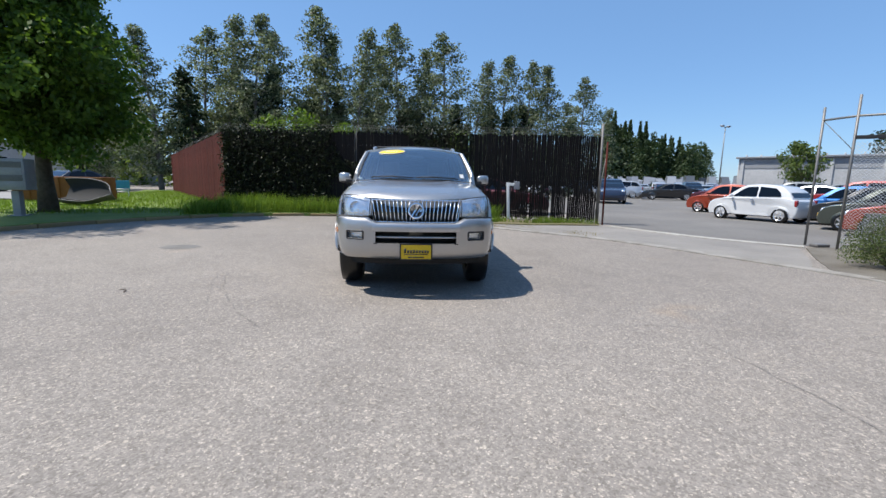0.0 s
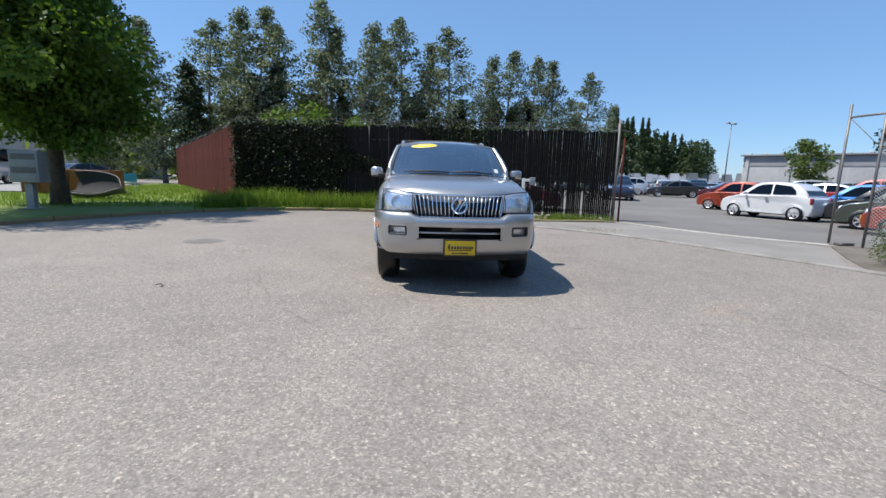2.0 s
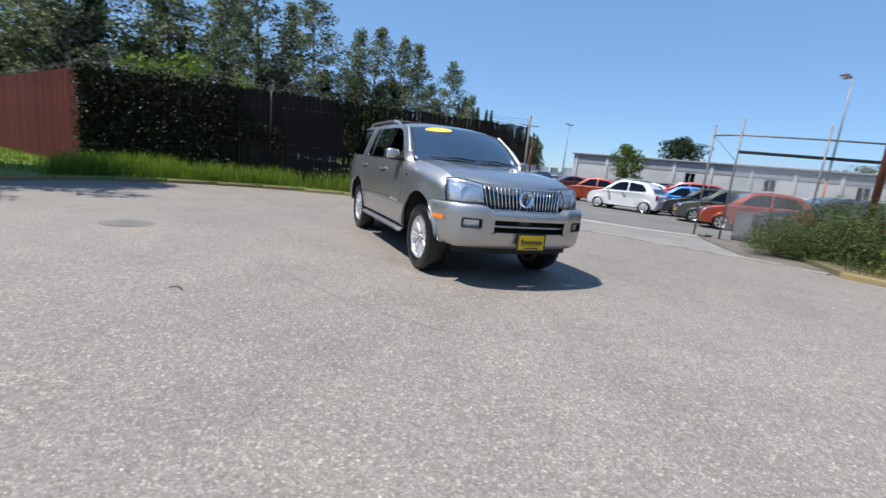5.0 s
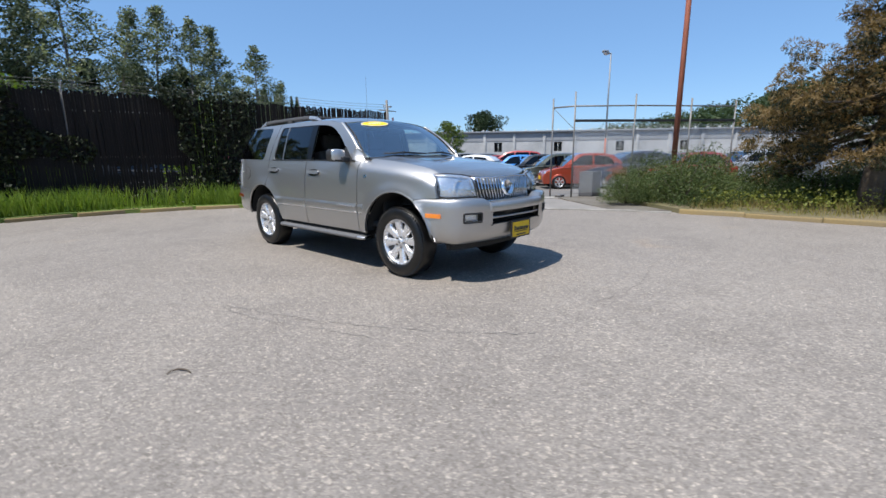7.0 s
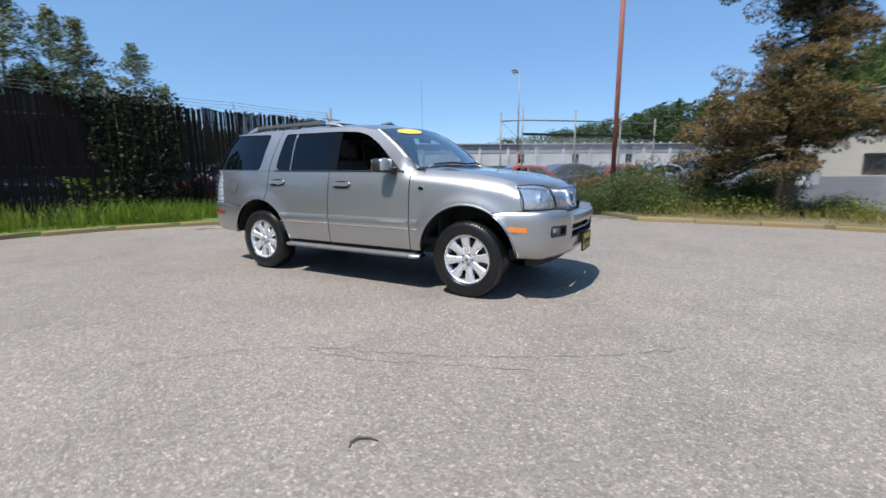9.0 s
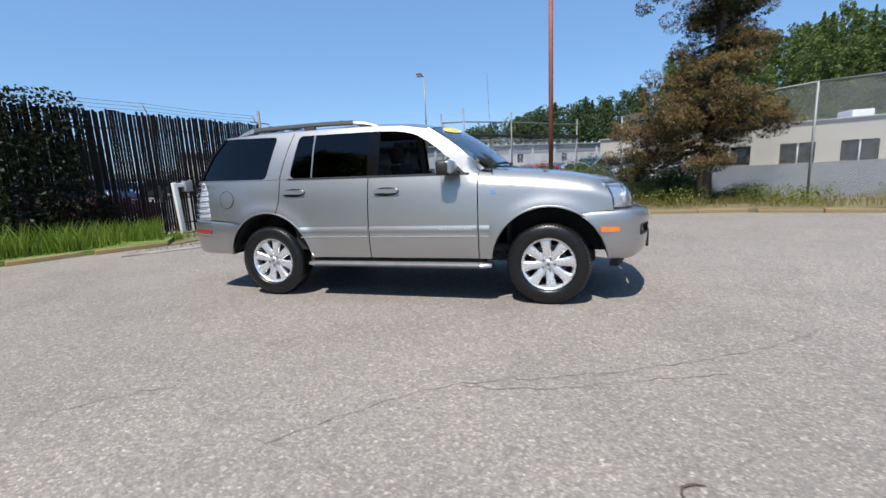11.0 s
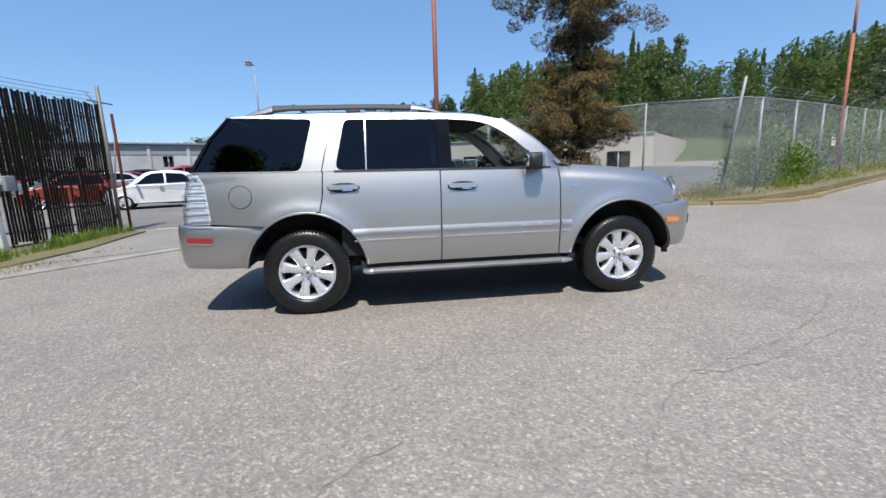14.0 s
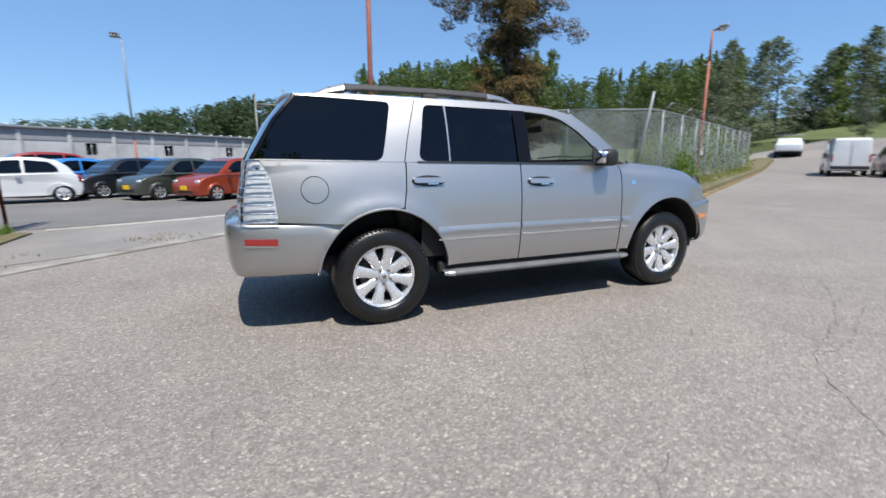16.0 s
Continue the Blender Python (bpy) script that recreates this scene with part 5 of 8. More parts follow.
def suv_wheel(x, y, sign):
    tyre_prof = [(-0.13, 0.215), (-0.145, 0.26), (-0.148, 0.30), (-0.135, 0.34), (-0.115, 0.365), (-0.08, 0.376), (0.0, TYRE_R), (0.06, 0.376), (0.085, 0.364), (0.102, 0.338), (0.112, 0.300), (0.108, 0.262), (0.094, 0.243), (0.080, 0.240)]
    m = Matrix.Translation((x, y, HUB_Z)) @ (Matrix.Rotation(math.pi, 4, "Z") if sign < 0 else Matrix.Identity(4)) @ Matrix.Rotation(random.uniform(0, 1), 4, "X")
    # rim: barrel, lip, eight broad spokes joined to a hub
    bm = revolve([(-0.10, 0.225), (0.02, 0.215), (0.060, 0.222), (0.078, 0.234), (0.084, 0.242), (0.090, 0.240), (0.088, 0.228), (0.070, 0.221)], 48)
    spokes = []
    for k in range(8):
        a = 2 * math.pi * k / 8
        rows = []
        for r, w, h in ((0.045, 0.019, 0.058), (0.10, 0.040, 0.066), (0.128, 0.034, 0.070), (0.20, 0.047, 0.077), (0.215, 0.056, 0.077), (0.226, 0.084, 0.074)):
            row = []
            for s, d in ((-1.0, -0.035), (-0.95, -0.004), (-0.55, 0.004), (0, 0.001), (0.55, 0.004), (0.95, -0.004), (1.0, -0.035)):
                ly, lz = r, s * w
                row.append((h + d, ly * math.cos(a) - lz * math.sin(a), ly * math.sin(a) + lz * math.cos(a)))
            rows.append(row)
        spokes.append(facing(grid(bmesh.new(), rows), (1, 0, 0)))
    cap = revolve([(0.030, 0.075), (0.056, 0.072), (0.062, 0.062), (0.058, 0.042), (0.072, 0.036), (0.077, 0.028), (0.079, 0.0)], 32)
    tmp = bpy.data.meshes.new("hub")
    cap.to_mesh(tmp)
    cap.free()
    bm.from_mesh(tmp)
    bpy.data.meshes.remove(tmp)
    bmesh.ops.recalc_face_normals(bm, faces=bm.faces[:])
    w = part("wheel", bm, ALLOY, suv, "bright eight-spoke alloy wheel")
    w.matrix_basis = m
    for sp in spokes:
        part("spoke", sp, ALLOY, w)
    part("tyre", revolve(tyre_prof, 56), RUBBER, w, "black tyre")
    bm = bmesh.new()
    for k in range(70):
        a = 2 * math.pi * k / 70
        for off, s in ((-0.075, 1), (-0.025, -1), (0.03, 1), (0.075, -1)):
            mm = Matrix.Rotation(a + off, 4, "X") @ Matrix.Translation((off, 0, TYRE_R - (0.0085 if abs(off) < 0.05 else 0.0125))) @ Matrix.Rotation(s * 0.4, 4, "Z")
            box(bm, (0, 0, -0.0085), (0.040, 0.022, 0.016), mm)
    part("tread", bm, RUBBER, w, smooth=False)
    part("brake_disc", revolve([(-0.03, 0.03), (-0.03, 0.165), (-0.045, 0.165), (-0.045, 0.03)], 32), DULL_STEEL, w)
    part("wheel_back", revolve([(-0.09, 0.0), (-0.09, 0.228)], 24), DARK, w)
    for k in range(5):
        a = 2 * math.pi * (k + 0.25) / 5
        part("lug_nut", tubed([(0.050, 0.056 * math.cos(a), 0.056 * math.sin(a)), (0.076, 0.056 * math.cos(a), 0.056 * math.sin(a))], 0.011, 6), DULL_STEEL, w)
    part("cap_mark", revolve([(0.080, 0.0), (0.0805, 0.016), (0.079, 0.017)], 16), DULL_STEEL, w)


for sign in (-1, 1):
    suv_wheel(sign * 0.785, HUB_F, sign)
    suv_wheel(sign * 0.785, HUB_R, sign)

# ---- parked cars in the yard ----
CAR_FORMS = {
    "hatchback": dict(L=3.55, W=0.80, wheels=(0.68, 2.98), r=0.30, arch=0.345,
        low=[(0.06, 0.22), (0.0, 0.40), (0.03, 0.58), (0.12, 0.72), (0.30, 0.82), (0.78, 0.925), (1.4, 0.955), (2.6, 0.985), (3.25, 0.99), (3.47, 0.86), (3.55, 0.60), (3.54, 0.40), (3.46, 0.22)],
        cabin=[(0.80, 0.915), (1.10, 1.16), (1.38, 1.375), (1.60, 1.455), (2.05, 1.492), (2.55, 1.470), (2.92, 1.39), (3.18, 1.20), (3.34, 0.98)],
        panes=[[(1.10, 0.975), (2.05, 0.995), (2.05, 1.395), (1.66, 1.375), (1.46, 1.28)], [(2.12, 0.997), (2.95, 1.02), (2.90, 1.17), (2.72, 1.335), (2.12, 1.397)]], lamp_z=0.66),
    "sedan": dict(L=4.65, W=0.90, wheels=(0.92, 3.62), r=0.325, arch=0.375,
        low=[(0.08, 0.22), (0.0, 0.42), (0.03, 0.60), (0.16, 0.72), (0.6, 0.83), (1.25, 0.93), (2.4, 0.965), (3.7, 1.0), (4.45, 1.01), (4.62, 0.88), (4.65, 0.55), (4.55, 0.25)],
        cabin=[(1.15, 0.91), (1.75, 1.24), (2.05, 1.38), (2.5, 1.445), (3.0, 1.43), (3.45, 1.33), (4.0, 1.02)],
        panes=[[(1.55, 0.975), (2.55, 0.985), (2.55, 1.36), (2.15, 1.33), (1.85, 1.18)], [(2.62, 0.987), (3.62, 1.02), (3.40, 1.26), (2.95, 1.355), (2.62, 1.362)]], lamp_z=0.68),
    "crossover": dict(L=4.4, W=0.91, wheels=(0.86, 3.48), r=0.35, arch=0.40,
        low=[(0.08, 0.26), (0.0, 0.46), (0.03, 0.72), (0.16, 0.90), (0.55, 1.0), (1.15, 1.07), (2.4, 1.10), (3.7, 1.14), (4.32, 1.12), (4.40, 0.80), (4.38, 0.5), (4.28, 0.27)],
        cabin=[(1.05, 1.05), (1.55, 1.36), (1.85, 1.56), (2.4, 1.66), (3.1, 1.65), (3.75, 1.57), (4.05, 1.40), (4.28, 1.12)],
        panes=[[(1.42, 1.11), (2.35, 1.13), (2.35, 1.55), (1.95, 1.50), (1.70, 1.33)], [(2.42, 1.13), (3.25, 1.15), (3.25, 1.545), (2.42, 1.552)], [(3.32, 1.155), (4.02, 1.18), (3.88, 1.38), (3.70, 1.50), (3.32, 1.54)]], lamp_z=0.84),
}


def hull(outline, widths, rings):
    """A rounded solid: the outline in side view, swept across the width with softened flanks."""
    cy = sum(p[0] for p in outline) / len(outline)
    cz = sum(p[1] for p in outline) / len(outline)
    rows = []
    for u, inset in rings:
        row = []
        for y, z in outline:
            d = Vector((cy - y, cz - z))
            if d.length:
                d *= inset / d.length
            row.append((u * widths(y, z), y + d.x, z + d.y))
        rows.append(row + row[:1])
    bm = grid(bmesh.new(), rows)
    bmesh.ops.remove_doubles(bm, verts=bm.verts[:], dist=1e-5)
    for ring in (0, -1):
        pts = [Vector(p) for p in rows[ring][:-1]]
        vs = []
        for p in pts:
            vs.append(min((v for v in bm.verts if (v.co - p).length < 1e-4), key=lambda v: (v.co - p).length))
        f = bm.faces.new(vs)
        bmesh.ops.triangulate(bm, faces=[f], ngon_method="EAR_CLIP")
    bmesh.ops.recalc_face_normals(bm, faces=bm.faces[:])
    for e in bm.edges:
        if len(e.link_faces) == 2 and e.calc_face_angle(0) > 0.62:
            e.smooth = False
    return bm


RINGS = [(-1.0, 0.085), (-0.985, 0.045), (-0.955, 0.018), (-0.90, 0.004), (-0.5, 0), (0.5, 0), (0.90, 0.004), (0.955, 0.018), (0.985, 0.045), (1.0, 0.085)]


def parked_car(form, paint_m, label, m, group="", plate=True):
    c = CAR_FORMS[form]
    W, L = c["W"], c["L"]
    k_ = 0.93 if form == "hatchback" else 1.0
    car = thing("car", label, "car", m @ Matrix.Translation((0, -L / 2 * k_, 0)) @ Matrix.Diagonal((k_, k_, k_, 1)), group)
    # lower body with wheel arches cut into its outline
    low = c["low"]
    bottom = []
    for wy in (c["wheels"][1], c["wheels"][0]):
        bottom += [(y, max(z, 0.2)) for y, z in arc(wy, c["r"], c["arch"], -12, 192, 12)]
    outline = low + bottom
    def wide(y, z):
        k = 1 - 0.16 * max(1 - y / 0.75, 0) ** 2 - 0.13 * max(1 - (L - y) / 0.6, 0) ** 2
        return W * k * lerp_table(z, [0.2, 0.45, 0.7, 1.0, 1.15], [0.955, 1.0, 1.0, 0.965, 0.94])
    body = part("body", hull(outline, wide, RINGS), paint_m, car)
    zb = max(p[1] for p in low)
    zt = max(p[1] for p in c["cabin"])
    def cab(y, z):
        return wide(y, min(z, zb)) * lerp_table(z, [zb - 0.1, zt], [0.965, 0.76])
    cabin_ = part("cabin", hull(c["cabin"] + [(c["cabin"][-1][0], zb - 0.16), (c["cabin"][0][0], zb - 0.16)], cab, [(-1.0, 0.03), (-0.985, 0.012), (-0.93, 0), (0.93, 0), (0.985, 0.012), (1.0, 0.03)]), paint_m, car)
    for s in (-1, 1):
        for pane in c["panes"]:
            part("side_window", sheet([rounded(pane, 0.05)], lambda y, z, s=s: Vector((s * (cab(y, z) + 0.004), y, z)), (s, 0, 0), 0.4, 0.01), PRIVACY, cabin_)
        part("wing_mirror", boxed((s * (W + 0.07), c["panes"][0][0][0] + 0.03, zb + 0.02), (0.17, 0.09, 0.11), 0.03), paint_m, car)
        part("head_lamp", boxed((s * W * 0.70, 0.14, c["lamp_z"]), (0.24, 0.12, 0.15), 0.055, pose(0, 0, 0, 0, 0, 0)), LAMP_BOWL, car)
        part("tail_lamp", boxed((s * W * 0.80, L - 0.09, c["lamp_z"] + 0.12), (0.13, 0.10, 0.24), 0.03), RED_LENS, car)
        part("door_handle", boxed((s * (W * 0.99), c["panes"][0][1][0] - 0.12, zb - 0.12), (0.03, 0.14, 0.03), 0.008), CHROME, car)
    cp = c["cabin"]
    top_i = 2
    rows = []
    for i in range(top_i):
        for t in np.linspace(0.12 if i == 0 else 0, 1, 4):
            y, z = cp[i][0] + (cp[i + 1][0] - cp[i][0]) * t, cp[i][1] + (cp[i + 1][1] - cp[i][1]) * t
            rows.append([(u * cab(y, z), y - 0.006, z + 0.008) for u in np.linspace(-0.92, 0.92, 5)])
    part("windscreen", facing(grid(bmesh.new(), rows), (0, -1, 1)), CAR_SCREEN, cabin_)
    rows = []
    for t in np.linspace(0.1, 0.92, 4):
        y, z = cp[-2][0] + (cp[-1][0] - cp[-2][0]) * t, cp[-2][1] + (cp[-1][1] - cp[-2][1]) * t
        rows.append([(u * cab(y, z), y + 0.007, z + 0.006) for u in np.linspace(-0.9, 0.9, 5)])
    part("rear_window", facing(grid(bmesh.new(), rows), (0, 1, 1)), PRIVACY, cabin_)
    part("lower_grille", boxed((0, 0.035, 0.36), (W * 1.0, 0.05, 0.12), 0.02), BLACK, car)
    if plate:
        part("number_plate", boxed((0, -0.005, 0.47), (0.34, 0.02, 0.15), 0.004), YELLOW_PLATE, car)
    part("underbody", boxed((0, L / 2, 0.34), (W * 1.5, L * 0.82, 0.26), 0.02), DARK, car)
    for s in (-1, 1):
        for wy in c["wheels"]:
            r = c["r"]
            wh = part("wheel", revolve([(-0.06, 0.0), (-0.06, r * 0.62), (0.07, r * 0.64), (0.082, r * 0.66), (0.07, r * 0.60)], 20), ALLOY, car)
            wh.matrix_basis = Matrix.Translation((s * (W - 0.10), wy, r)) @ (Matrix.Rotation(math.pi, 4, "Z") if s < 0 else Matrix.Identity(4))
            part("tyre", revolve([(-0.09, r * 0.6), (-0.10, r * 0.85), (-0.07, r), (0.06, r), (0.088, r * 0.86), (0.082, r * 0.66)], 24), RUBBER, wh)
            bm = bmesh.new()
            for k in range(6):
                box(bm, (0.0, 0, r * 0.36), (0.05, r * 0.17, r * 0.54), Matrix.Translation((0.05, 0, 0)) @ Matrix.Rotation(k * math.pi / 3, 4, "X"))
            part("spokes", bm, ALLOY, wh, smooth=False)
            part("wheel_back", revolve([(0.01, 0.0), (0.01, r * 0.6)], 16), DARK, wh)
    return car


CAR_SCREEN = glass("car_screen_glass", (0.02, 0.025, 0.03), 2.2)
WHITE_CAR = paint("white_car_paint", (0.64, 0.65, 0.66), 0.0, 0.3)
ORANGE_CAR = paint("orange_red_car_paint", (0.29, 0.036, 0.010), 0.2)
BLUE_CAR = paint("bright_blue_car_paint", (0.03, 0.22, 0.62), 0.1)
BLACK_CAR = paint("black_car_paint", (0.012, 0.013, 0.016), 0.1)
GREEN_CAR = paint("dark_green_grey_car_paint", (0.065, 0.075, 0.06), 0.4)
RED_CAR = paint("red_car_paint", (0.30, 0.018, 0.018), 0.1)
NAVY_CAR = paint("navy_car_paint", (0.018, 0.030, 0.065), 0.3)
GREY_CAR = paint("grey_car_paint", (0.24, 0.25, 0.26), 0.6)
SILVER_CAR = paint("light_silver_car_paint", (0.55, 0.56, 0.58), 0.6)
MAROON_CAR = paint("maroon_car_paint", (0.10, 0.012, 0.018), 0.2)
GROUP = "cars in the yard"


def car_at(x, y, hx, hy, z=0.0):
    """A pose whose nose points along (hx, hy)."""
    return Matrix.Translation((x, y, z)) @ Matrix.Rotation(math.atan2(-hx, hy) + math.pi, 4, "Z")


parked_car("hatchback", WHITE_CAR, "small white hatchback parked in the yard", car_at(13.45, 11.45, -0.34, 0.94), GROUP, False)
parked_car("hatchback", ORANGE_CAR, "small orange-red hatchback with a yellow plate", car_at(13.05, 5.5, -0.66, 0.75), GROUP)
parked_car("hatchback", GREEN_CAR, "small dark green hatchback with a yellow plate", car_at(14.1, 7.25, -0.66, 0.75), GROUP)
parked_car("hatchback", BLACK_CAR, "small black hatchback in a row of cars", car_at(15.6, 9.15, -0.66, 0.75), GROUP)
parked_car("hatchback", BLUE_CAR, "bright blue hatchback in a row of cars", car_at(16.9, 11.2, -0.60, 0.80), GROUP)
parked_car("hatchback", ORANGE_CAR, "orange-red hatchback behind the white one", car_at(15.3, 15.6, -0.55, 0.83), GROUP, False)
parked_car("sedan", NAVY_CAR, "dark navy sedan behind the gate", car_at(14.6, 4.1, -0.7, 0.7), GROUP)
parked_car("hatchback", RED_CAR, "red hatchback behind the gate", car_at(15.2, 2.2, -0.7, 0.7), GROUP)
parked_car("sedan", GREY_CAR, "grey sedan parked in the yard", car_at(18.4, 5.0, -0.6, 0.8), GROUP)
parked_car("crossover", RED_CAR, "red crossover parked in the yard", car_at(20.0, 13.4, -0.5, 0.86), GROUP, False)
parked_car("crossover", NAVY_CAR, "dark navy crossover driving lane side", car_at(13.9, 25.2, -0.35, -0.94), GROUP, False)
parked_car("sedan", BLUE_CAR, "blue sedan in the yard", car_at(20.4, 9.6, -0.6, 0.8), GROUP)
stock = [parked_car("sedan", BLACK_CAR, "black sedan in a row of cars", car_at(23.0, 33.0, -0.9, 0.42), GROUP, False),
         parked_car("sedan", MAROON_CAR, "maroon sedan in a row of cars", car_at(26.4, 31.0, -0.9, 0.42), GROUP, False),
         parked_car("crossover", SILVER_CAR, "silver crossover in a row of cars", car_at(20.0, 36.5, -0.9, 0.42), GROUP, False),
         parked_car("crossover", BLACK_CAR, "black crossover in a row of cars", car_at(33.0, 22.0, -0.6, 0.8), GROUP, False),
         parked_car("sedan", WHITE_CAR, "white sedan in a row of cars", car_at(30.0, 30.0, -0.9, 0.42), GROUP, False),
         parked_car("crossover", GREY_CAR, "grey crossover in a row of cars", car_at(36.0, 18.5, -0.6, 0.8), GROUP, False),
         parked_car("sedan", SILVER_CAR, "silver sedan in a row of cars", car_at(22.0, 18.0, -0.55, 0.83), GROUP, False),
         parked_car("sedan", RED_CAR, "red sedan in a row of cars", car_at(24.5, 15.0, -0.55, 0.83), GROUP, False)]
g = random.Random(8)
for row, (x0, y0, dx, dy, n, hx, hy) in enumerate([(14.0, 44.0, 2.35, -1.05, 11, -0.42, -0.9), (17.5, 51.0, 2.35, -1.05, 12, 0.42, 0.9), (21.0, 60.0, 2.4, -1.05, 11, -0.42, -0.9), (26.0, 70.0, 2.4, -1.05, 10, 0.42, 0.9),
                                               (24.0, 21.5, 1.9, -2.1, 6, -0.7, 0.7), (28.5, 25.0, 1.6, -2.3, 8, 0.75, -0.66), (40.0, 33.0, 1.6, -2.3, 9, -0.75, 0.66), (20.0, 1.0, 1.7, -2.0, 4, -0.7, 0.7)]):
    for i in range(n):
        if g.random() < 0.12:
            continue
        src = g.choice(stock)
        x, y = x0 + dx * i + g.uniform(-0.15, 0.15), y0 + dy * i + g.uniform(-0.25, 0.25)
        half = CAR_FORMS["sedan" if "sedan" in src["label"] else "crossover"]["L"] / 2
        s = 1 if g.random() < 0.8 else -1
        copy_thing(src, car_at(x, y, hx * s, hy * s) @ Matrix.Translation((0, -half, 0)))
# the far end of the yard, packed with vehicles too small to tell apart
gf = random.Random(19)
bm = bmesh.new()
for row in range(9):
    for i in range(26):
        if gf.random() < 0.1:
            continue
        x, y = 30.0 + row * 3.2 + i * 2.45 + gf.uniform(-0.2, 0.2), 80.0 + row * 8.5 - i * 1.15 + gf.uniform(-0.3, 0.3)
        m = car_at(x, y, -0.42, -0.9)
        tall = gf.random() < (0.25 if row < 3 else 0.7)
        h0, h1 = (1.2, gf.uniform(2.2, 3.6)) if tall else (0.85, 1.45)
        vs = []
        for z, w, y0, y1 in ((0.25, 0.85, -2.2, 2.2), (h0, 0.88, -2.15, 2.15), (h0, 0.84, -1.3, 1.9 if not tall else 2.1), (h1, 0.68, -0.6, 1.2 if not tall else 2.0)):
            vs.append([bm.verts.new(m @ Vector(p)) for p in ((-w, y0, z), (w, y0, z), (w, y1, z), (-w, y1, z))])
        for a, b_, mi in ((vs[0], vs[1], 0), (vs[1], vs[2], 0), (vs[2], vs[3], 1 if not tall else 0)):
            for k in range(4):
                f = bm.faces.new((a[k], a[(k + 1) % 4], b_[(k + 1) % 4], b_[k]))
                f.material_index = mi
        bm.faces.new(vs[3])
LOT_PAINT = pbr("mixed_car_paint", (0.25, 0.25, 0.26), (0.20, 0.21, 0.22), 0.2, 0.35, 0.2, 0.0, 80.0, 1.0, island=0.9)
tagged(part("far_vehicles", bm, [LOT_PAINT, PRIVACY], smooth=False), "packed rows of far parked vehicles in mixed colours", "vehicles", kind="stuff")
# cars glimpsed behind the slatted fence
for x, y, k in ((0.8, 14.4, 0), (3.4, 13.6, 1), (-2.2, 15.4, 3), (-5.0, 16.2, 5)):
    half = CAR_FORMS["sedan" if "sedan" in stock[k]["label"] else "crossover"]["L"] / 2
    copy_thing(stock[k], car_at(x, y, 0.95, -0.31) @ Matrix.Translation((0, -half, 0)))

parked_car("crossover", MAROON_CAR, "dark maroon crossover on the street", car_at(8.4, -27.4, 0.53, -0.85, ground_z(8.4, -27.4)), "", False)
# van and pickup on the street
van = thing("van", "white panel van parked on the street", "van", Matrix.Translation((12.3, -29.6, ground_z(10.8, -27.3))) @ Matrix.Rotation(radians(32), 4, "Z") @ Matrix.Scale(0.88, 4))
vl = [(0.05, 0.3), (0.0, 0.7), (0.1, 1.0), (0.9, 1.25), (1.5, 2.05), (1.9, 2.3), (5.2, 2.35), (5.4, 2.2), (5.45, 0.9), (5.4, 0.35)]
vb = [(y, max(z, 0.3)) for wy in (4.4, 1.0) for y, z in arc(wy, 0.36, 0.42, -8, 188, 10)]
part("body", hull(vl + vb, lambda y, z: 0.98 * lerp_table(z, [0.3, 1.2, 2.4], [0.98, 1.0, 0.86]), RINGS), WHITE_CAR, van)
for s in (-1, 1):
    part("side_window", sheet([rounded([(1.25, 1.3), (2.2, 1.3), (2.2, 1.9), (1.65, 1.9)], 0.06)], lambda y, z, s=s: Vector((s * (0.985 * lerp_table(z, [0.3, 1.2, 2.4], [0.98, 1.0, 0.86])), y, z)), (s, 0, 0), 0.4, 0.01), PRIVACY, van)
    part("door_line", boxed((s * 0.012, 5.455, 1.35), (0.006, 0.01, 1.5)), BLACK, van)
    part("tail_lamp", boxed((s * 0.90, 5.42, 1.1), (0.10, 0.08, 0.45), 0.02), RED_LENS, van)
    for wy in (1.0, 4.4):
        wh = part("wheel", revolve([(0.05, 0.0), (0.06, 0.2), (0.08, 0.22)], 18), ALLOY, van)
        wh.matrix_basis = Matrix.Translation((s * 0.86, wy, 0.36)) @ (Matrix.Rotation(math.pi, 4, "Z") if s < 0 else Matrix.Identity(4))
        part("tyre", revolve([(-0.12, 0.2), (-0.12, 0.32), (-0.08, 0.36), (0.08, 0.36), (0.11, 0.32), (0.08, 0.22)], 22), RUBBER, wh)
part("bumper", boxed((0, 5.45, 0.52), (1.85, 0.14, 0.20), 0.03), BLACK, van)
part("windscreen", sheet([[(-0.82, 0), (0.82, 0), (0.74, 1), (-0.74, 1)]], lambda x, t: Vector((x, 0.93 + 0.5 * t, 1.30 + 0.66 * t)), (0, -1, 1), 0.6), PRIVACY, van)
truck = thing("pickup_truck", "white pickup truck with a utility bed", "truck", Matrix.Translation((19.1, -36.4, ground_z(19.1, -36.4))) @ Matrix.Rotation(radians(208), 4, "Z"))
part("bed", boxed((0, 4.0, 1.05), (1.9, 2.4, 0.75), 0.04), WHITE_CAR, truck)
part("cab", hull([(0.9, 0.5), (0.9, 1.0), (1.5, 1.15), (1.95, 1.7), (2.75, 1.75), (2.8, 0.5)], lambda y, z: 0.92 * lerp_table(z, [0.5, 1.1, 1.8], [1, 1, 0.84]), RINGS), WHITE_CAR, truck)
part("bonnet", boxed((0, 0.55, 0.85), (1.8, 1.1, 0.6), 0.1), WHITE_CAR, truck)
part("rack", tubed([(-0.9, 2.95, 1.4), (-0.9, 2.95, 2.0), (0.9, 2.95, 2.0), (0.9, 2.95, 1.4)], 0.04, 6), ZINC, truck)
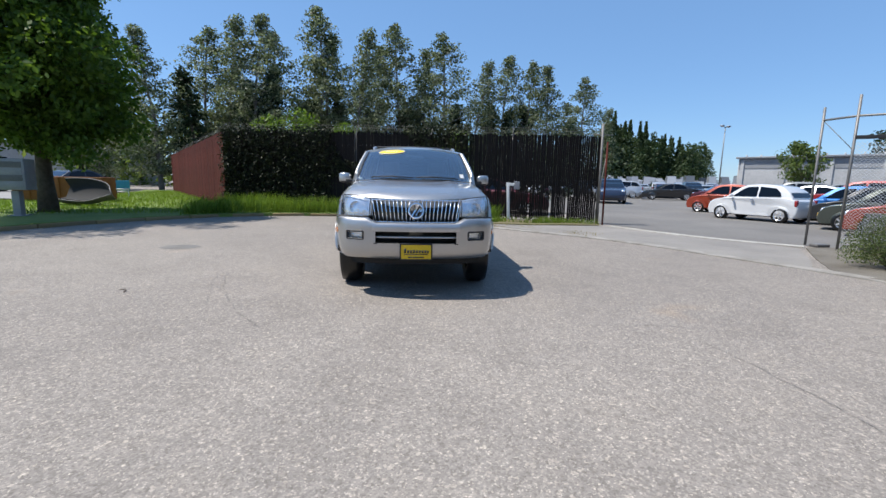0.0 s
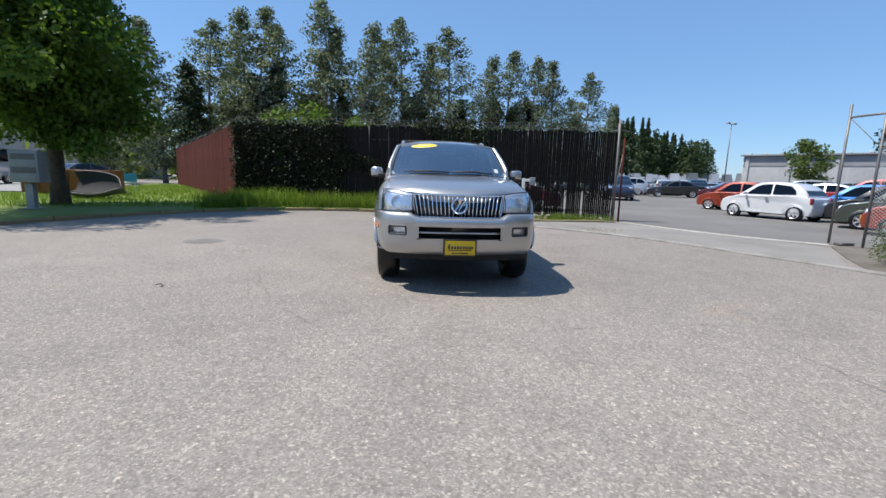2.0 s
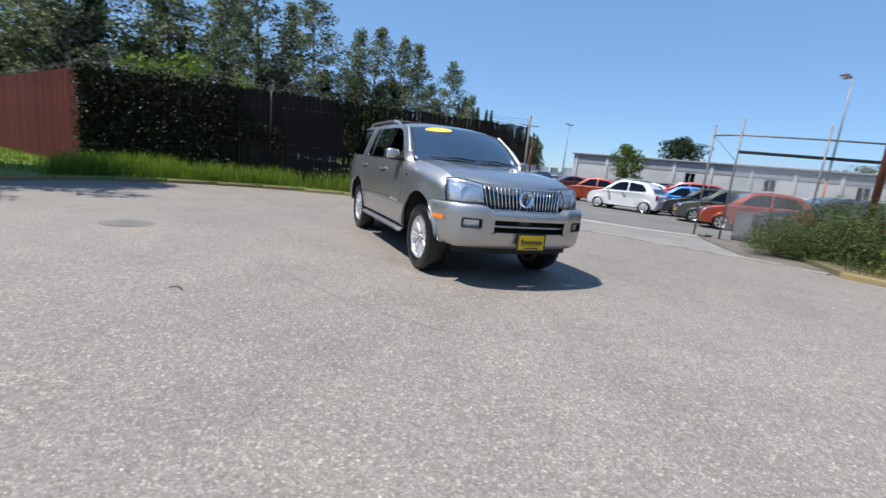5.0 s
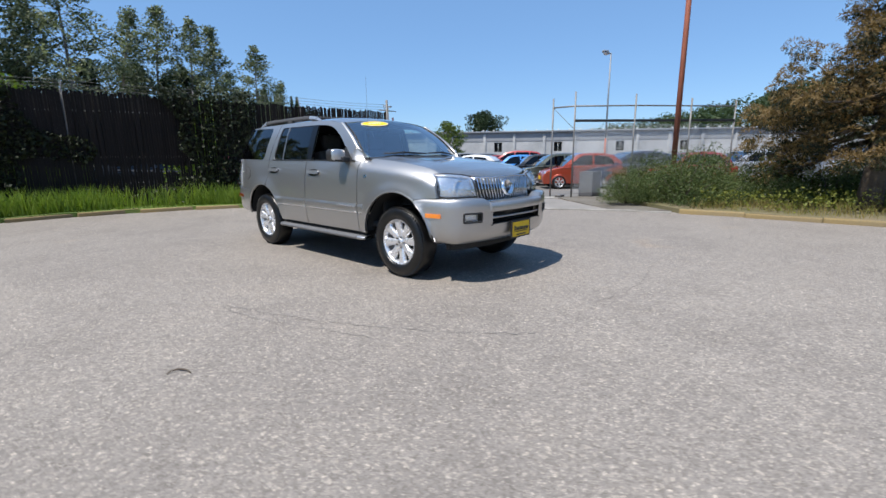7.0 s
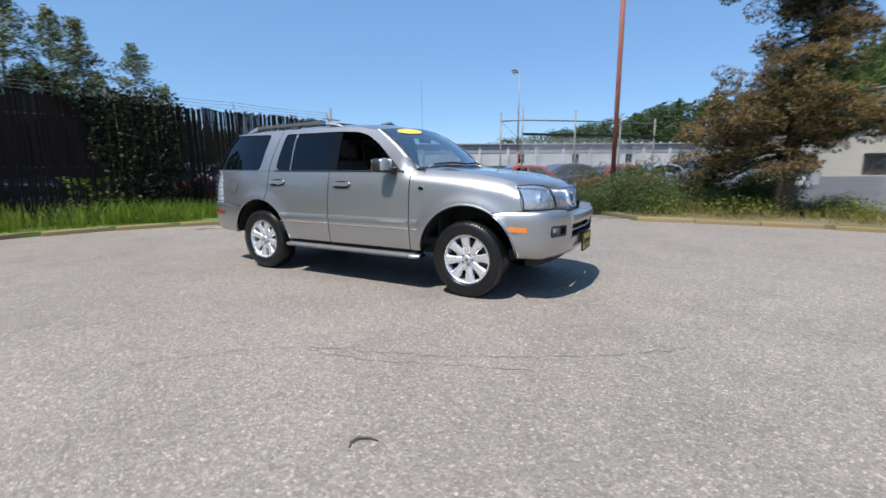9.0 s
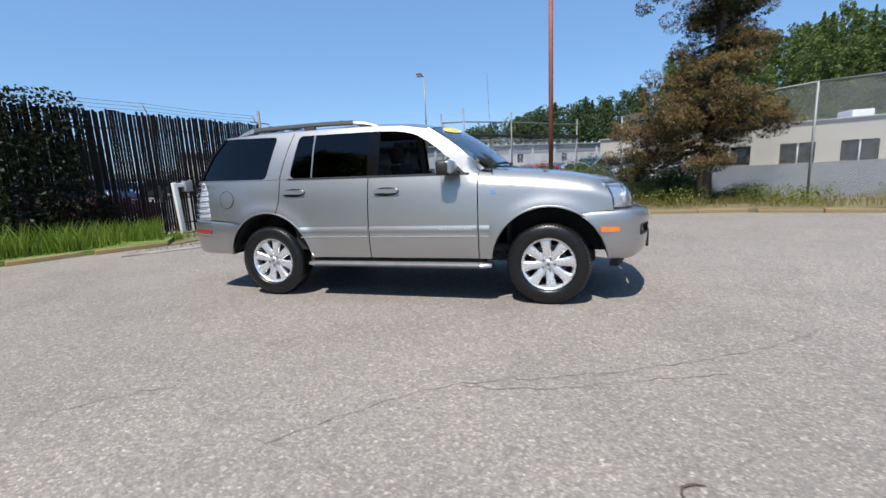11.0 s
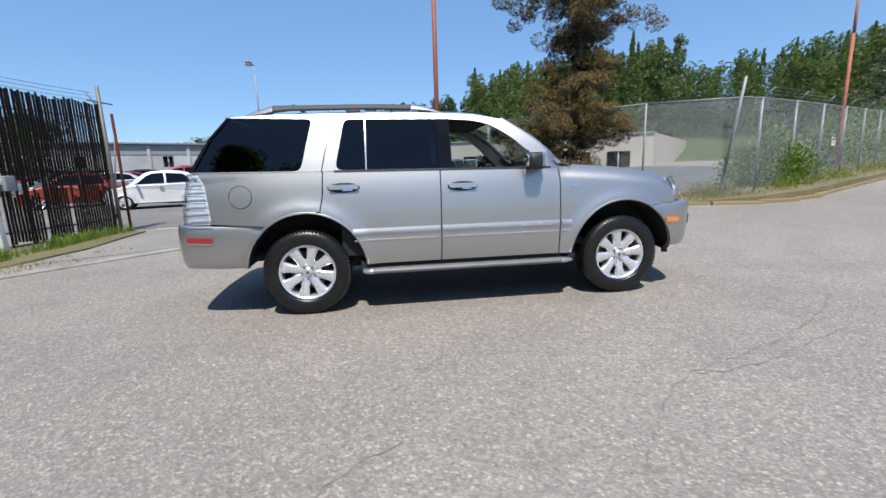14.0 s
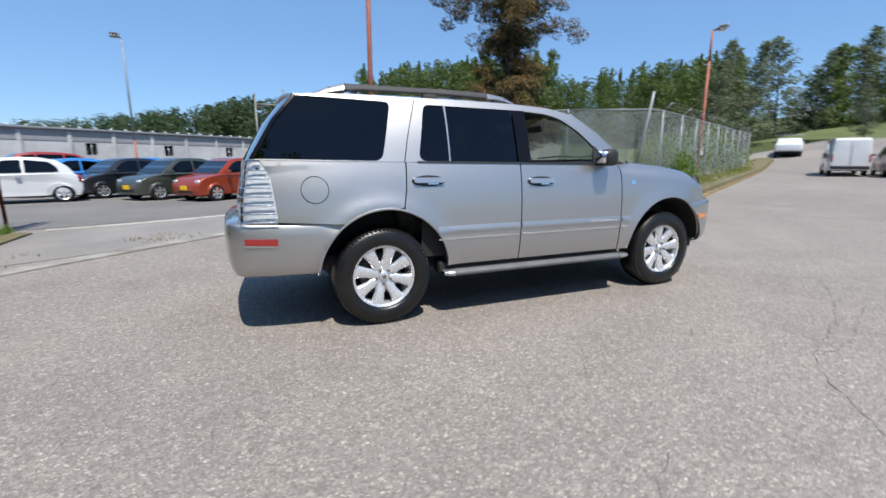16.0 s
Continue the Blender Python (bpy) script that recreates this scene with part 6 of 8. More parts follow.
part("underbody", boxed((0, 2.7, 0.5), (1.5, 4.8, 0.3)), DARK, truck)
for s in (-1, 1):
    part("tail_lamp", boxed((s * 0.85, 5.2, 0.85), (0.12, 0.05, 0.2), 0.01), RED_LENS, truck)
    for wy in (0.75, 4.1):
        wh = part("wheel", revolve([(0.05, 0.0), (0.06, 0.2), (0.08, 0.22)], 18), ALLOY, truck)
        wh.matrix_basis = Matrix.Translation((s * 0.84, wy, 0.37)) @ (Matrix.Rotation(math.pi, 4, "Z") if s < 0 else Matrix.Identity(4))
        part("tyre", revolve([(-0.12, 0.2), (-0.12, 0.32), (-0.08, 0.37), (0.08, 0.37), (0.11, 0.32), (0.08, 0.22)], 22), RUBBER, wh)
trailer = thing("semi_trailer", "long white trailer on the road above the bank", "trailer", Matrix.Translation((60, -117, 11.3)) @ Matrix.Rotation(radians(26), 4, "Z") @ Matrix.Scale(0.75, 4))
part("box", boxed((0, 0, 2.3), (13.5, 2.6, 2.7), 0.06), WHITE_PAINT, trailer)
part("chassis", boxed((0, 0, 0.75), (13.0, 2.0, 0.9), 0.05), DARK, trailer)

# ---- fences, gate, posts ----


def link_panel(a, b, z0a, z1a, z0b, z1b, parent):
    """A stretch of woven wire between two uprights."""
    bm = bmesh.new()
    uv = bm.loops.layers.uv.new("wire")
    d = (Vector(b) - Vector(a)).length
    vs = [bm.verts.new((a[0], a[1], z0a)), bm.verts.new((b[0], b[1], z0b)), bm.verts.new((b[0], b[1], z1b)), bm.verts.new((a[0], a[1], z1a))]
    f = bm.faces.new(vs)
    for lp, c in zip(f.loops, ((0, 0), (d, 0), (d, z1b - z0b), (0, z1a - z0a))):
        lp[uv].uv = c
    return part("wire_mesh", bm, LINK, parent)


def slat_fence(name, a, b, top_a, top_b, spacing, width, material, label, base=0.08, posts=2.75, rough=0.03, twist=0.0, broken=0.0):
    """Upright slats woven into wire between pipe posts, with barbed strands above."""
    f = thing(name, label, "fence", kind="structure")
    d = (b - a)
    length = d.length
    d.normalize()
    side = Vector((d.y, -d.x, 0))
    g = random.Random(name + str(round(length, 2)))
    turn = math.atan2(d.y, d.x)
    unit = boxed((0, 0, 0.5), (width, 0.014, 1.0))
    me = bpy.data.meshes.new("slat")
    unit.to_mesh(me)
    unit.free()
    me.materials.append(material)
    k = int(length / spacing)
    for i in range(k):
        s = (i + 0.5) * length / k
        p = a + d * s
        t = top_a + (top_b - top_a) * s / length + g.uniform(-rough, rough)
        sl = new("slat", me)
        sl.parent = f
        lo = base + g.uniform(-0.03, 0.05)
        askew = Matrix.Rotation(turn + twist + g.uniform(-0.04, 0.04), 4, "Z") @ Matrix.Rotation(g.gauss(0, 0.004), 4, "Y")
        wide = g.uniform(0.9, 1.04)
        if s < broken and g.random() < 0.36:
            # the slat is snapped: a short foot below, the rest hangs above
            foot = g.uniform(0.82, 1.06)
            if g.random() < 0.85:
                low_ = new("slat", me)
                low_.parent = f
                low_.matrix_basis = Matrix.Translation((p.x, p.y, lo)) @ askew @ Matrix.Diagonal((wide * g.uniform(0.88, 1.0), 1, foot - lo, 1))
            lo = g.uniform(1.08, 1.22)
        sl.matrix_basis = Matrix.Translation((p.x, p.y, lo)) @ askew @ Matrix.Diagonal((wide, 1, t - lo, 1))
    n = max(int(round(length / posts)), 1)
    for i in range(n + 1):
        s = length * i / n
        p = a + d * s + side * 0.05
        t = top_a + (top_b - top_a) * s / length
        part("post", tubed([(p.x, p.y, 0.0), (p.x, p.y, t + 0.02)], 0.03, 8), DULL_STEEL, f)
        q = p + Vector((0, 0, t))
        r = q + side * 0.20 + Vector((0, 0, 0.26))
        part("barb_arm", tubed([q, r], 0.012, 6), DULL_STEEL, f)
    for h in (0.3, 1.35, 2.45):
        pts = [a + d * s + Vector((0, 0, h)) + side * 0.035 for s in (0, length)]
        part("rail", tubed(pts, 0.018, 6), DULL_STEEL, f)
    for j in range(3):
        pts = []
        for i in range(n * 3 + 1):
            s = length * i / (n * 3)
            t = top_a + (top_b - top_a) * s / length
            sag = -0.025 * (1 if i % 3 else 0)
            pts.append(a + d * s + side * (0.06 * (j + 1) - 0.05) + Vector((0, 0, t + 0.085 * (j + 1) + sag)))
        part("barbed_wire", tubed(pts, 0.005, 4), DULL_STEEL, f)
    return f


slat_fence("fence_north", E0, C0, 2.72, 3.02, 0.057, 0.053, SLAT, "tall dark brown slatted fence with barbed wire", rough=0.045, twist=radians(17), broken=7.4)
slat_fence("fence_west", C0, B0, 2.95, 2.75, 0.12, 0.118, RED_SLAT, "red-brown slatted fence running back from the corner", rough=0.012)
# dark shade cloth hung behind the upper slats, in lengths from post to post
cloth = thing("shade_cloth", "black shade cloth hung behind the slatted fence", "screen", kind="structure")
fd_ = (C0 - E0).normalized()
for k in range(3):
    s0, s1 = 5.5 + k * 2.7, 5.5 + k * 2.7 + 2.66
    rows = []
    for z_ in np.linspace(0, 1, 5):
        row = []
        for s_ in np.linspace(s0, s1, 9):
            top_ = 2.72 + 0.30 * s_ / 13.72 - 0.06
            q = E0 + fd_ * s_ + Vector((0.03 * fd_.y * -1, 0.1, 0)) * (1 + 0.25 * math.sin(s_ * 7 + z_ * 3))
            row.append((q.x, q.y, 1.14 + 0.04 * math.sin(s_ * 5) + (top_ - 1.14) * z_))
        rows.append(row)
    part("cloth_length", facing(grid(bmesh.new(), rows), (0, -1, 0)), DARK, cloth)
# end post of the slatted fence
e = thing("fence_end_post", "weathered steel end post with barbed wire arm", "post")
part("post", tubed([(5.88, 8.88, 0), (5.86, 8.90, 3.1)], 0.038, 8), DULL_STEEL, e)
part("hinge_post", tubed([(5.99, 8.74, 0), (5.98, 8.76, 2.55)], 0.03, 8), RED_SLAT, e, "rust-red gate post")
part("cross_arm", tubed([(5.60, 8.98, 2.78), (6.15, 8.80, 2.76)], 0.014, 6), DULL_STEEL, e)
part("brace", tubed([(5.80, 8.90, 0.3), (5.98, 8.76, 2.2)], 0.014, 6), DULL_STEEL, e)

# white post with a small box
w = thing("keypad_post", "white post with a small grey keypad box", "post", pose(3.06, 9.1, 0.1, 0, 0, -12))
part("upright", boxed((0, 0, 0.58), (0.09, 0.09, 1.16), 0.008, pose(0, 0, 0, 0, -3, 0)), WHITE_PAINT, w)
part("arm", boxed((0.10, 0, 1.10), (0.28, 0.08, 0.09), 0.008), WHITE_PAINT, w)
part("keypad_box", boxed((0.22, -0.02, 1.07), (0.17, 0.15, 0.24), 0.012), GREY_BOX, w)

# sliding gate parked along the yard's front
GATE_STEEL = pbr("weathered_gate_steel", (0.17, 0.17, 0.17), (0.24, 0.23, 0.22), 5.0, 0.55, 0.5, 0.1, 90.0)
gate = thing("sliding_gate", "open steel pipe gate frame with wire mesh", "gate")
far = Vector((12.6, 0.35, 0))
for p, t in ((GA, 2.99), (GB, 3.13), (GC, 3.05), (GC.lerp(far, 0.55), 2.95), (far, 2.9)):
    part("post", tubed([(p.x, p.y, 0.0), (p.x, p.y, t)], 0.025, 8), GATE_STEEL, gate)
for z, r, mt in ((2.72, 0.028, GATE_STEEL), (2.50, 0.018, DULL_STEEL), (1.12, 0.02, ZINC), (0.2, 0.02, ZINC)):
    part("rail", tubed([(GA.x if z > 2.6 else GB.x, GA.y if z > 2.6 else GB.y, z), (GB.x, GB.y, z), (GC.x, GC.y, z), (far.x, far.y, z)], r * 0.8, 6), mt, gate)
dd = (far - GB).normalized()
part("top_beam", boxed((0, 0, 0), ((far - GB).length, 0.06, 0.075), 0.006, Matrix.Translation((GB + far) / 2 + Vector((0, 0, 2.30))) @ Matrix.Rotation(math.atan2(dd.y, dd.x), 4, "Z")), BLACK, gate, "black roller beam")
part("brace", tubed([(GA.x, GA.y, 2.72), (GB.x, GB.y, 2.05)], 0.008, 5), DULL_STEEL, gate)
link_panel(GB, GC, 0.15, 2.2, 0.15, 2.2, gate)
link_panel(GC, far, 0.15, 2.2, 0.15, 2.2, gate)
part("foot", boxed((8.85, 4.2, 0.04), (0.30, 0.2, 0.06), 0.02, None), DULL_STEEL, gate)
drum = thing("steel_drum", "dull steel drum behind the gate", "drum", pose(9.6, 3.55, 0))
part("shell", boxed((0, 0, 0.38), (0.62, 0.45, 0.74), 0.04), GREY_PLASTIC, drum)
part("lid", boxed((0, 0, 0.765), (0.64, 0.47, 0.03), 0.01), DULL_STEEL, drum)

# chain-link fence along the street, with slanted barbed wire arms and one leaning post
cl = thing("fence_east", "galvanised chain-link fence with barbed wire arms", "fence", kind="structure")
P0, P1 = Vector((6.42, -7.05, 0)), Vector((17.9, -29.5, 0))
run = [P0.lerp(P1, t) for t in (0, 0.028, 0.135, 0.24, 0.345, 0.45, 0.555, 0.66, 0.765, 0.87, 1.0)]


def cl_base(p):
    return ground_z(p.x, p.y) + 0.1 + bank_east(p.x, p.y)


tops = [cl_base(p) + 2.62 - 0.1 * i / 10 for i, p in enumerate(run)]
for i, p in enumerate(run):
    if i == 0:
        part("leaning_post", tubed([(6.95, -6.75, cl_base(p) - 0.05), (6.20, -6.60, 3.36)], 0.04, 8), ZINC, cl, "bent leaning corner post")
        part("post_stub", tubed([(6.98, -6.9, cl_base(p)), (6.75, -6.85, cl_base(p) + 0.42)], 0.03, 8), ZINC, cl)
    else:
        part("post", tubed([(p.x, p.y, cl_base(p) - 0.1), (p.x, p.y, tops[i] + 0.03)], 0.033, 8), ZINC, cl)
        part("barb_arm", tubed([(p.x, p.y, tops[i]), (p.x - 0.22, p.y - 0.14, tops[i] + 0.25)], 0.016, 6), ZINC, cl)
for i in range(len(run) - 1):
    a, b_ = run[i], run[i + 1]
    part("top_rail", tubed([(a.x, a.y, tops[i]), (b_.x, b_.y, tops[i + 1])], 0.02, 6), ZINC, cl)
    link_panel(a, b_, cl_base(a), tops[i], cl_base(b_), tops[i + 1], cl)
for j in (0.4, 0.7, 1.0):
    part("barbed_wire", tubed([(p.x - 0.22 * j, p.y - 0.14 * j, t + 0.25 * j) for p, t in zip(run[1:], tops[1:])], 0.004, 4), ZINC, cl)
cross = [P0, Vector((8.37, -5.17, 0)), Vector((10.6, -3.1, 0)), Vector((12.6, -1.2, 0))]
ctop = [tops[0] + 0.02, 2.98, 2.92, 2.88]
for i in range(3):
    a, b_ = cross[i], cross[i + 1]
    part("post", tubed([(b_.x, b_.y, cl_base(b_) - 0.1), (b_.x, b_.y, ctop[i + 1] + 0.02)], 0.03, 8), ZINC, cl)
    part("top_rail", tubed([(a.x, a.y, ctop[i]), (b_.x, b_.y, ctop[i + 1])], 0.022, 6), ZINC, cl)
    link_panel(a, b_, cl_base(a), ctop[i], cl_base(b_), ctop[i + 1], cl)
sg = run[3].lerp(run[4], 0.5)
sign_ = thing("warning_sign", "small faded red and white sign on the fence", "sign", Matrix.Translation((sg.x - 0.05, sg.y - 0.02, 1.75)) @ Matrix.Rotation(math.atan2(P1.y - P0.y, P1.x - P0.x), 4, "Z"))
part("panel", boxed((0, 0, 0), (0.42, 0.015, 0.30), 0.004), WHITE_PAINT, sign_)
part("text_bar", boxed((0, -0.011, 0.08), (0.36, 0.004, 0.08)), RED_LENS, sign_)
part("text_bar", boxed((0, -0.011, -0.04), (0.32, 0.004, 0.03)), INK, sign_)


# ---- street and yard lamps ----
def lamp_post(x, y, h, heads, label, base_h=0.0, colour=RUST, upper=ZINC, split=0.45, turn=0.0, thick=0.075):
    z = ground_z(x, y)
    t = thing("street_lamp", label, "lamp", pose(x, y, z, 0, 0, turn))
    part("pole", tubed([(0, 0, -0.1), (0, 0, h * split)], [thick, thick * 0.85], 10), colour, t)
    part("upper_pole", tubed([(0, 0, h * split), (0, 0, h)], [thick * 0.85, thick * 0.6], 10), upper, t)
    for a in heads:
        m = Matrix.Rotation(radians(a), 4, "Z")
        part("arm", tubed([m @ Vector((0, 0, h - 0.05)), m @ Vector((0.35, 0, h + 0.05))], 0.03, 6), DULL_STEEL, t)
        head = part("lamp_head", boxed((0.50, 0, h + 0.09), (0.40, 0.28, 0.12), 0.04, m), GREY_BOX, t, "grey floodlight head")
        part("lamp_glass", boxed((0.50, 0, h - 0.005), (0.32, 0.22, 0.03), 0.008, m), WHITE_PAINT, head)


lamp_post(9.75, 1.2, 10.2, (90, 270), "tall rust-red lamp pole", split=0.97, upper=RUST)
lamp_post(29.5, 11.4, 8.6, (60, 150), "tall yard lamp with twin floodlights", split=0.3)
lamp_post(12.55, -17.2, 7.85 - ground_z(12.5, -17.2), (200, 255), "rust-red lamp pole with floodlights", split=0.8, upper=RUST)
lamp_post(32.6, 39.8, 7.4, (20, 200), "tall yard lamp with two heads", split=0.2)

# ---- trees, shrubs and grass ----


def limb_path(p, d, length, bend, g, k=5):
    pts = [Vector(p)]
    d = Vector(d).normalized()
    for i in range(k):
        d = (d + Vector((g.gauss(0, bend), g.gauss(0, bend), g.gauss(0, bend)))).normalized()
        pts.append(pts[-1] + d * length / k)
    return pts


def tree(name, label, m, h, trunk_r, bark, leaf, crown, limbs, leaf_size, per_clump, clump_r, seed, rise=0.4, low=0.25, group="", extra=None, bend=0.12, slim=0.55, ragged=(0.7, 1.15), flat=0.72, more=(), browning=None, taper=0.0):
    """A tapered trunk, limbs, and leaves gathered in clumps along the limbs.
    crown(t) gives the reach of the limbs at a share t of the height."""
    g = random.Random(seed)
    gn = np.random.default_rng(seed)
    t_ = thing(name, label, "tree", m, group)
    trunk = limb_path((0, 0, -0.1), (g.gauss(0, 0.03), g.gauss(0, 0.03), 1), h * 0.96, 0.035, g, 9)
    bm = bmesh.new()
    tube(bm, trunk, [trunk_r * (1.25 if i == 0 else 1) * (1 - 0.9 * i / 9) for i in range(10)], 8)
    clumps = []
    for k in range(limbs + len(more)):
        t = low + (1 - low) * (k + g.random()) / limbs if k < limbs else more[k - limbs][0]
        i = min(int(t * 9), 8)
        p = trunk[i].lerp(trunk[i + 1], t * 9 - i)
        a = k * 2.4 + g.uniform(-0.4, 0.4)
        reach = crown(t) * g.uniform(*ragged)
        if k >= limbs:
            a, reach = more[k - limbs][1:]
        pts = limb_path(p, (math.cos(a), math.sin(a), rise + g.uniform(-0.15, 0.15)), reach, bend, g, 4)
        r = max(trunk_r * 0.38 * (1 - t * 0.7), 0.012)
        tube(bm, pts, [r, r * 0.75, r * 0.5, r * 0.3, r * 0.12], 5)
        cr = clump_r * (1 - taper * t)
        for j, s in ((2, 0.8), (3, 1.0), (4, 1.1)):
            clumps.append((pts[j], cr * s * g.uniform(0.7, 1.25)))
        q = pts[2].lerp(pts[3], g.random()) + Vector((g.gauss(0, 0.4), g.gauss(0, 0.4), g.gauss(0, 0.25))) * reach * 0.35
        clumps.append((q, cr * g.uniform(0.5, 1.0)))
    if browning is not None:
        # near-black needles close round the trunk, their colour standing in for inner shade
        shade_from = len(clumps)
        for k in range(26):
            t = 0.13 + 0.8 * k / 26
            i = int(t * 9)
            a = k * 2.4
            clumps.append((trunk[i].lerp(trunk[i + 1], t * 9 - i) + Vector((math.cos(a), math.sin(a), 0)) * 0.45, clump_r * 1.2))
    clumps.append((trunk[-1], clump_r * (1 - taper) * 0.8))
    if browning is not None:
        # each tuft is heaped up of small lumps
        heaps, shaded = [], set()
        for ci, (c, r) in enumerate(clumps):
            for j in range(7):
                way = Vector((g.gauss(0, 1), g.gauss(0, 1), g.gauss(0.25, 0.8))).normalized()
                if ci >= shade_from:
                    shaded.add(len(heaps))
                heaps.append((c + way * r * g.uniform(0.45, 0.85), r * g.uniform(0.32, 0.5)))
        clumps = heaps
    part("trunk", bm, bark, t_)
    pts, dry, ways = [], [], []
    for ci, (c, r) in enumerate(clumps):
        k = int(per_clump * (r / clump_r) ** 2)
        d = gn.normal(size=(k, 3))
        d /= np.linalg.norm(d, axis=1)[:, None]
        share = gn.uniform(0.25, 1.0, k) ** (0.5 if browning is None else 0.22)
        # needles turn brown on the upper and outer side of most clumps; the dark ones below also paint the tufts' shade
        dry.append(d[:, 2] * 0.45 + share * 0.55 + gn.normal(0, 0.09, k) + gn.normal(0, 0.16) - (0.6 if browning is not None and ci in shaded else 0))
        rad = r * share
        q = np.array(c) + d * rad[:, None] * np.array([1, 1, flat])
        pts.append(q)
        ways.append(d + np.array([0, 0, -0.25]))
    pts, ways = np.concatenate(pts), np.concatenate(ways)
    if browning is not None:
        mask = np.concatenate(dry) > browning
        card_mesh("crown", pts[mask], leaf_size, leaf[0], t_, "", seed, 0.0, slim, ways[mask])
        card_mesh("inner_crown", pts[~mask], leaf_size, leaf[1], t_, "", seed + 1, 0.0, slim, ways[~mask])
    else:
        card_mesh("crown", pts, leaf_size, leaf, t_, "", seed)
    return t_


def mound(name, label, m, reach, h, leaf, size, count, seed, group="", lobes=16, slim=0.55, category="bush"):
    """A dense bush that reaches the ground: stems, and leaves in many overlapping lobes."""
    g = random.Random(seed)
    gn = np.random.default_rng(seed)
    t_ = thing(name, label, category, m, group)
    bm = bmesh.new()
    pts = []
    for k in range(lobes):
        a, q = k * 2.4 + g.uniform(-0.5, 0.5), math.sqrt((k + 0.5) / lobes)
        top = h * (1 - 0.62 * q * q) * g.uniform(0.72, 1.08)
        x, y = math.cos(a) * q * reach * 0.82, math.sin(a) * q * reach * 0.82
        tube(bm, [(x * 0.15, y * 0.15, -0.05), (x * 0.55, y * 0.55, top * 0.45), (x, y, top * 0.85)], [0.016, 0.010, 0.004], 5)
        w = reach * g.uniform(0.30, 0.46)
        z = top - 0.55 * w
        while z > -0.2 * w:
            n = int(count / lobes * g.uniform(0.35, 0.5) * (w / (0.4 * reach)) ** 2)
            d = gn.normal(size=(n, 3))
            d /= np.linalg.norm(d, axis=1)[:, None]
            c = np.array([x + g.gauss(0, 0.1) * w, y + g.gauss(0, 0.1) * w, z])
            pts.append(c + d * (w * gn.uniform(0.2, 1.05, n) ** 0.45)[:, None] * np.array([1, 1, 0.75]))
            z -= w * 0.8
    part("branchwork", bm, BARK, t_)
    pts = np.concatenate(pts)
    card_mesh("leaves", pts[pts[:, 2] > 0.0], size, leaf, t_, "", seed, 0.0, slim)
    return t_


def oval(low, top, wide, peak=0.5, power=1.6):
    """Reach of a narrow oval crown."""
    def f(t):
        if t < peak:
            return wide * (0.55 + 0.45 * (t - low) / max(peak - low, 0.01))
        return wide * max(1 - ((t - peak) / (1.02 - peak)) ** power, 0.06)
    return f


# the row of cottonwoods behind the slatted fence
kinds = []
for i in range(5):
    kinds.append(tree("cottonwood_tree", "tall slender cottonwood with grey-green leaves", pose(200 + i * 20, 400, 0), 20.0, 0.24, PALE_BARK, ALDER, oval(0.12, 1, (5.0, 4.3, 5.4, 4.1, 4.8)[i], 0.30, 1.4), 56, 0.30, 78, 1.15, 30 + i, 0.62, 0.08, "trees behind the fence", slim=0.6, ragged=(0.5, 1.15), taper=0.42))
# place and height of each tree of the row
ROW = [(-25.4, 33.8, 12.0), (-21.7, 36.0, 13.7), (-20.3, 41.1, 15.5), (-18.1, 42.1, 16.1), (-15.0, 40.0, 16.1), (-13.5, 45.7, 16.1), (-10.0, 44.4, 16.4), (-8.2, 45.8, 18.9), (-5.8, 44.1, 16.0), (-4.1, 48.3, 16.6),
       (-0.7, 48.4, 18.4), (1.7, 51.4, 16.4), (4.0, 48.2, 17.3), (7.4, 50.9, 15.4), (11.5, 52.2, 16.5), (13.9, 50.7, 15.9), (17.2, 50.8, 15.1), (21.4, 51.4, 14.1), (26.0, 56.0, 11.3)]
SOUTH_ROW = [(40.2, -55.9, 15.0), (41.5, -61.1, 19.1), (42.2, -65.5, 18.6), (41.6, -72.9, 20.4), (41.4, -78.8, 18.7), (37.6, -77.4, 18.3), (37.9, -86.1, 22.0), (34.2, -82.3, 18.8), (20.3, -50.2, 8.6)]
for i, (x, y, h) in enumerate(ROW + SOUTH_ROW):
    g = random.Random(i)
    s = (h - ground_z(x, y)) / 19.8
    c = copy_thing(kinds[i % 5], pose(x, y, ground_z(x, y), 0, 0, g.uniform(0, 360)))
    c.scale = (s * g.uniform(1.02, 1.25), s * 1.12, s * 1.03)
for i, t_ in enumerate(kinds):
    t_.matrix_basis = pose(-26 + 13 * i, 66 + 3 * (i % 2), 0, 0, 0, 70 * i)
    t_.scale = (0.8, 0.8, 0.72)
# dark firs between them
fir = tree("fir_tree", "dark narrow fir tree", pose(-14.0, 40, 0), 12.0, 0.2, BARK, FIR, lambda t: 2.6 * (1.04 - t) + 0.15, 70, 0.32, 19, 0.6, 60, -0.05, 0.08, "dark firs")
for x, y, s in ((-19, 38, 0.92), (-9.5, 44, 0.8), (-4.5, 45, 0.72), (11.5, 50, 0.85), (15.5, 52, 0.95), (20, 54, 0.8), (24.5, 60, 0.85), (3.0, 46, 0.66), (-16.2, 43, 0.92), (-12, 46, 0.85), (-7, 47, 0.85), (-2, 49, 0.8), (1, 50, 0.85), (6, 51, 0.9), (9, 53, 0.95)):
    c = copy_thing(fir, pose(x, y, 0, 0, 0, x * 31))
    c.scale = (s, s, s)
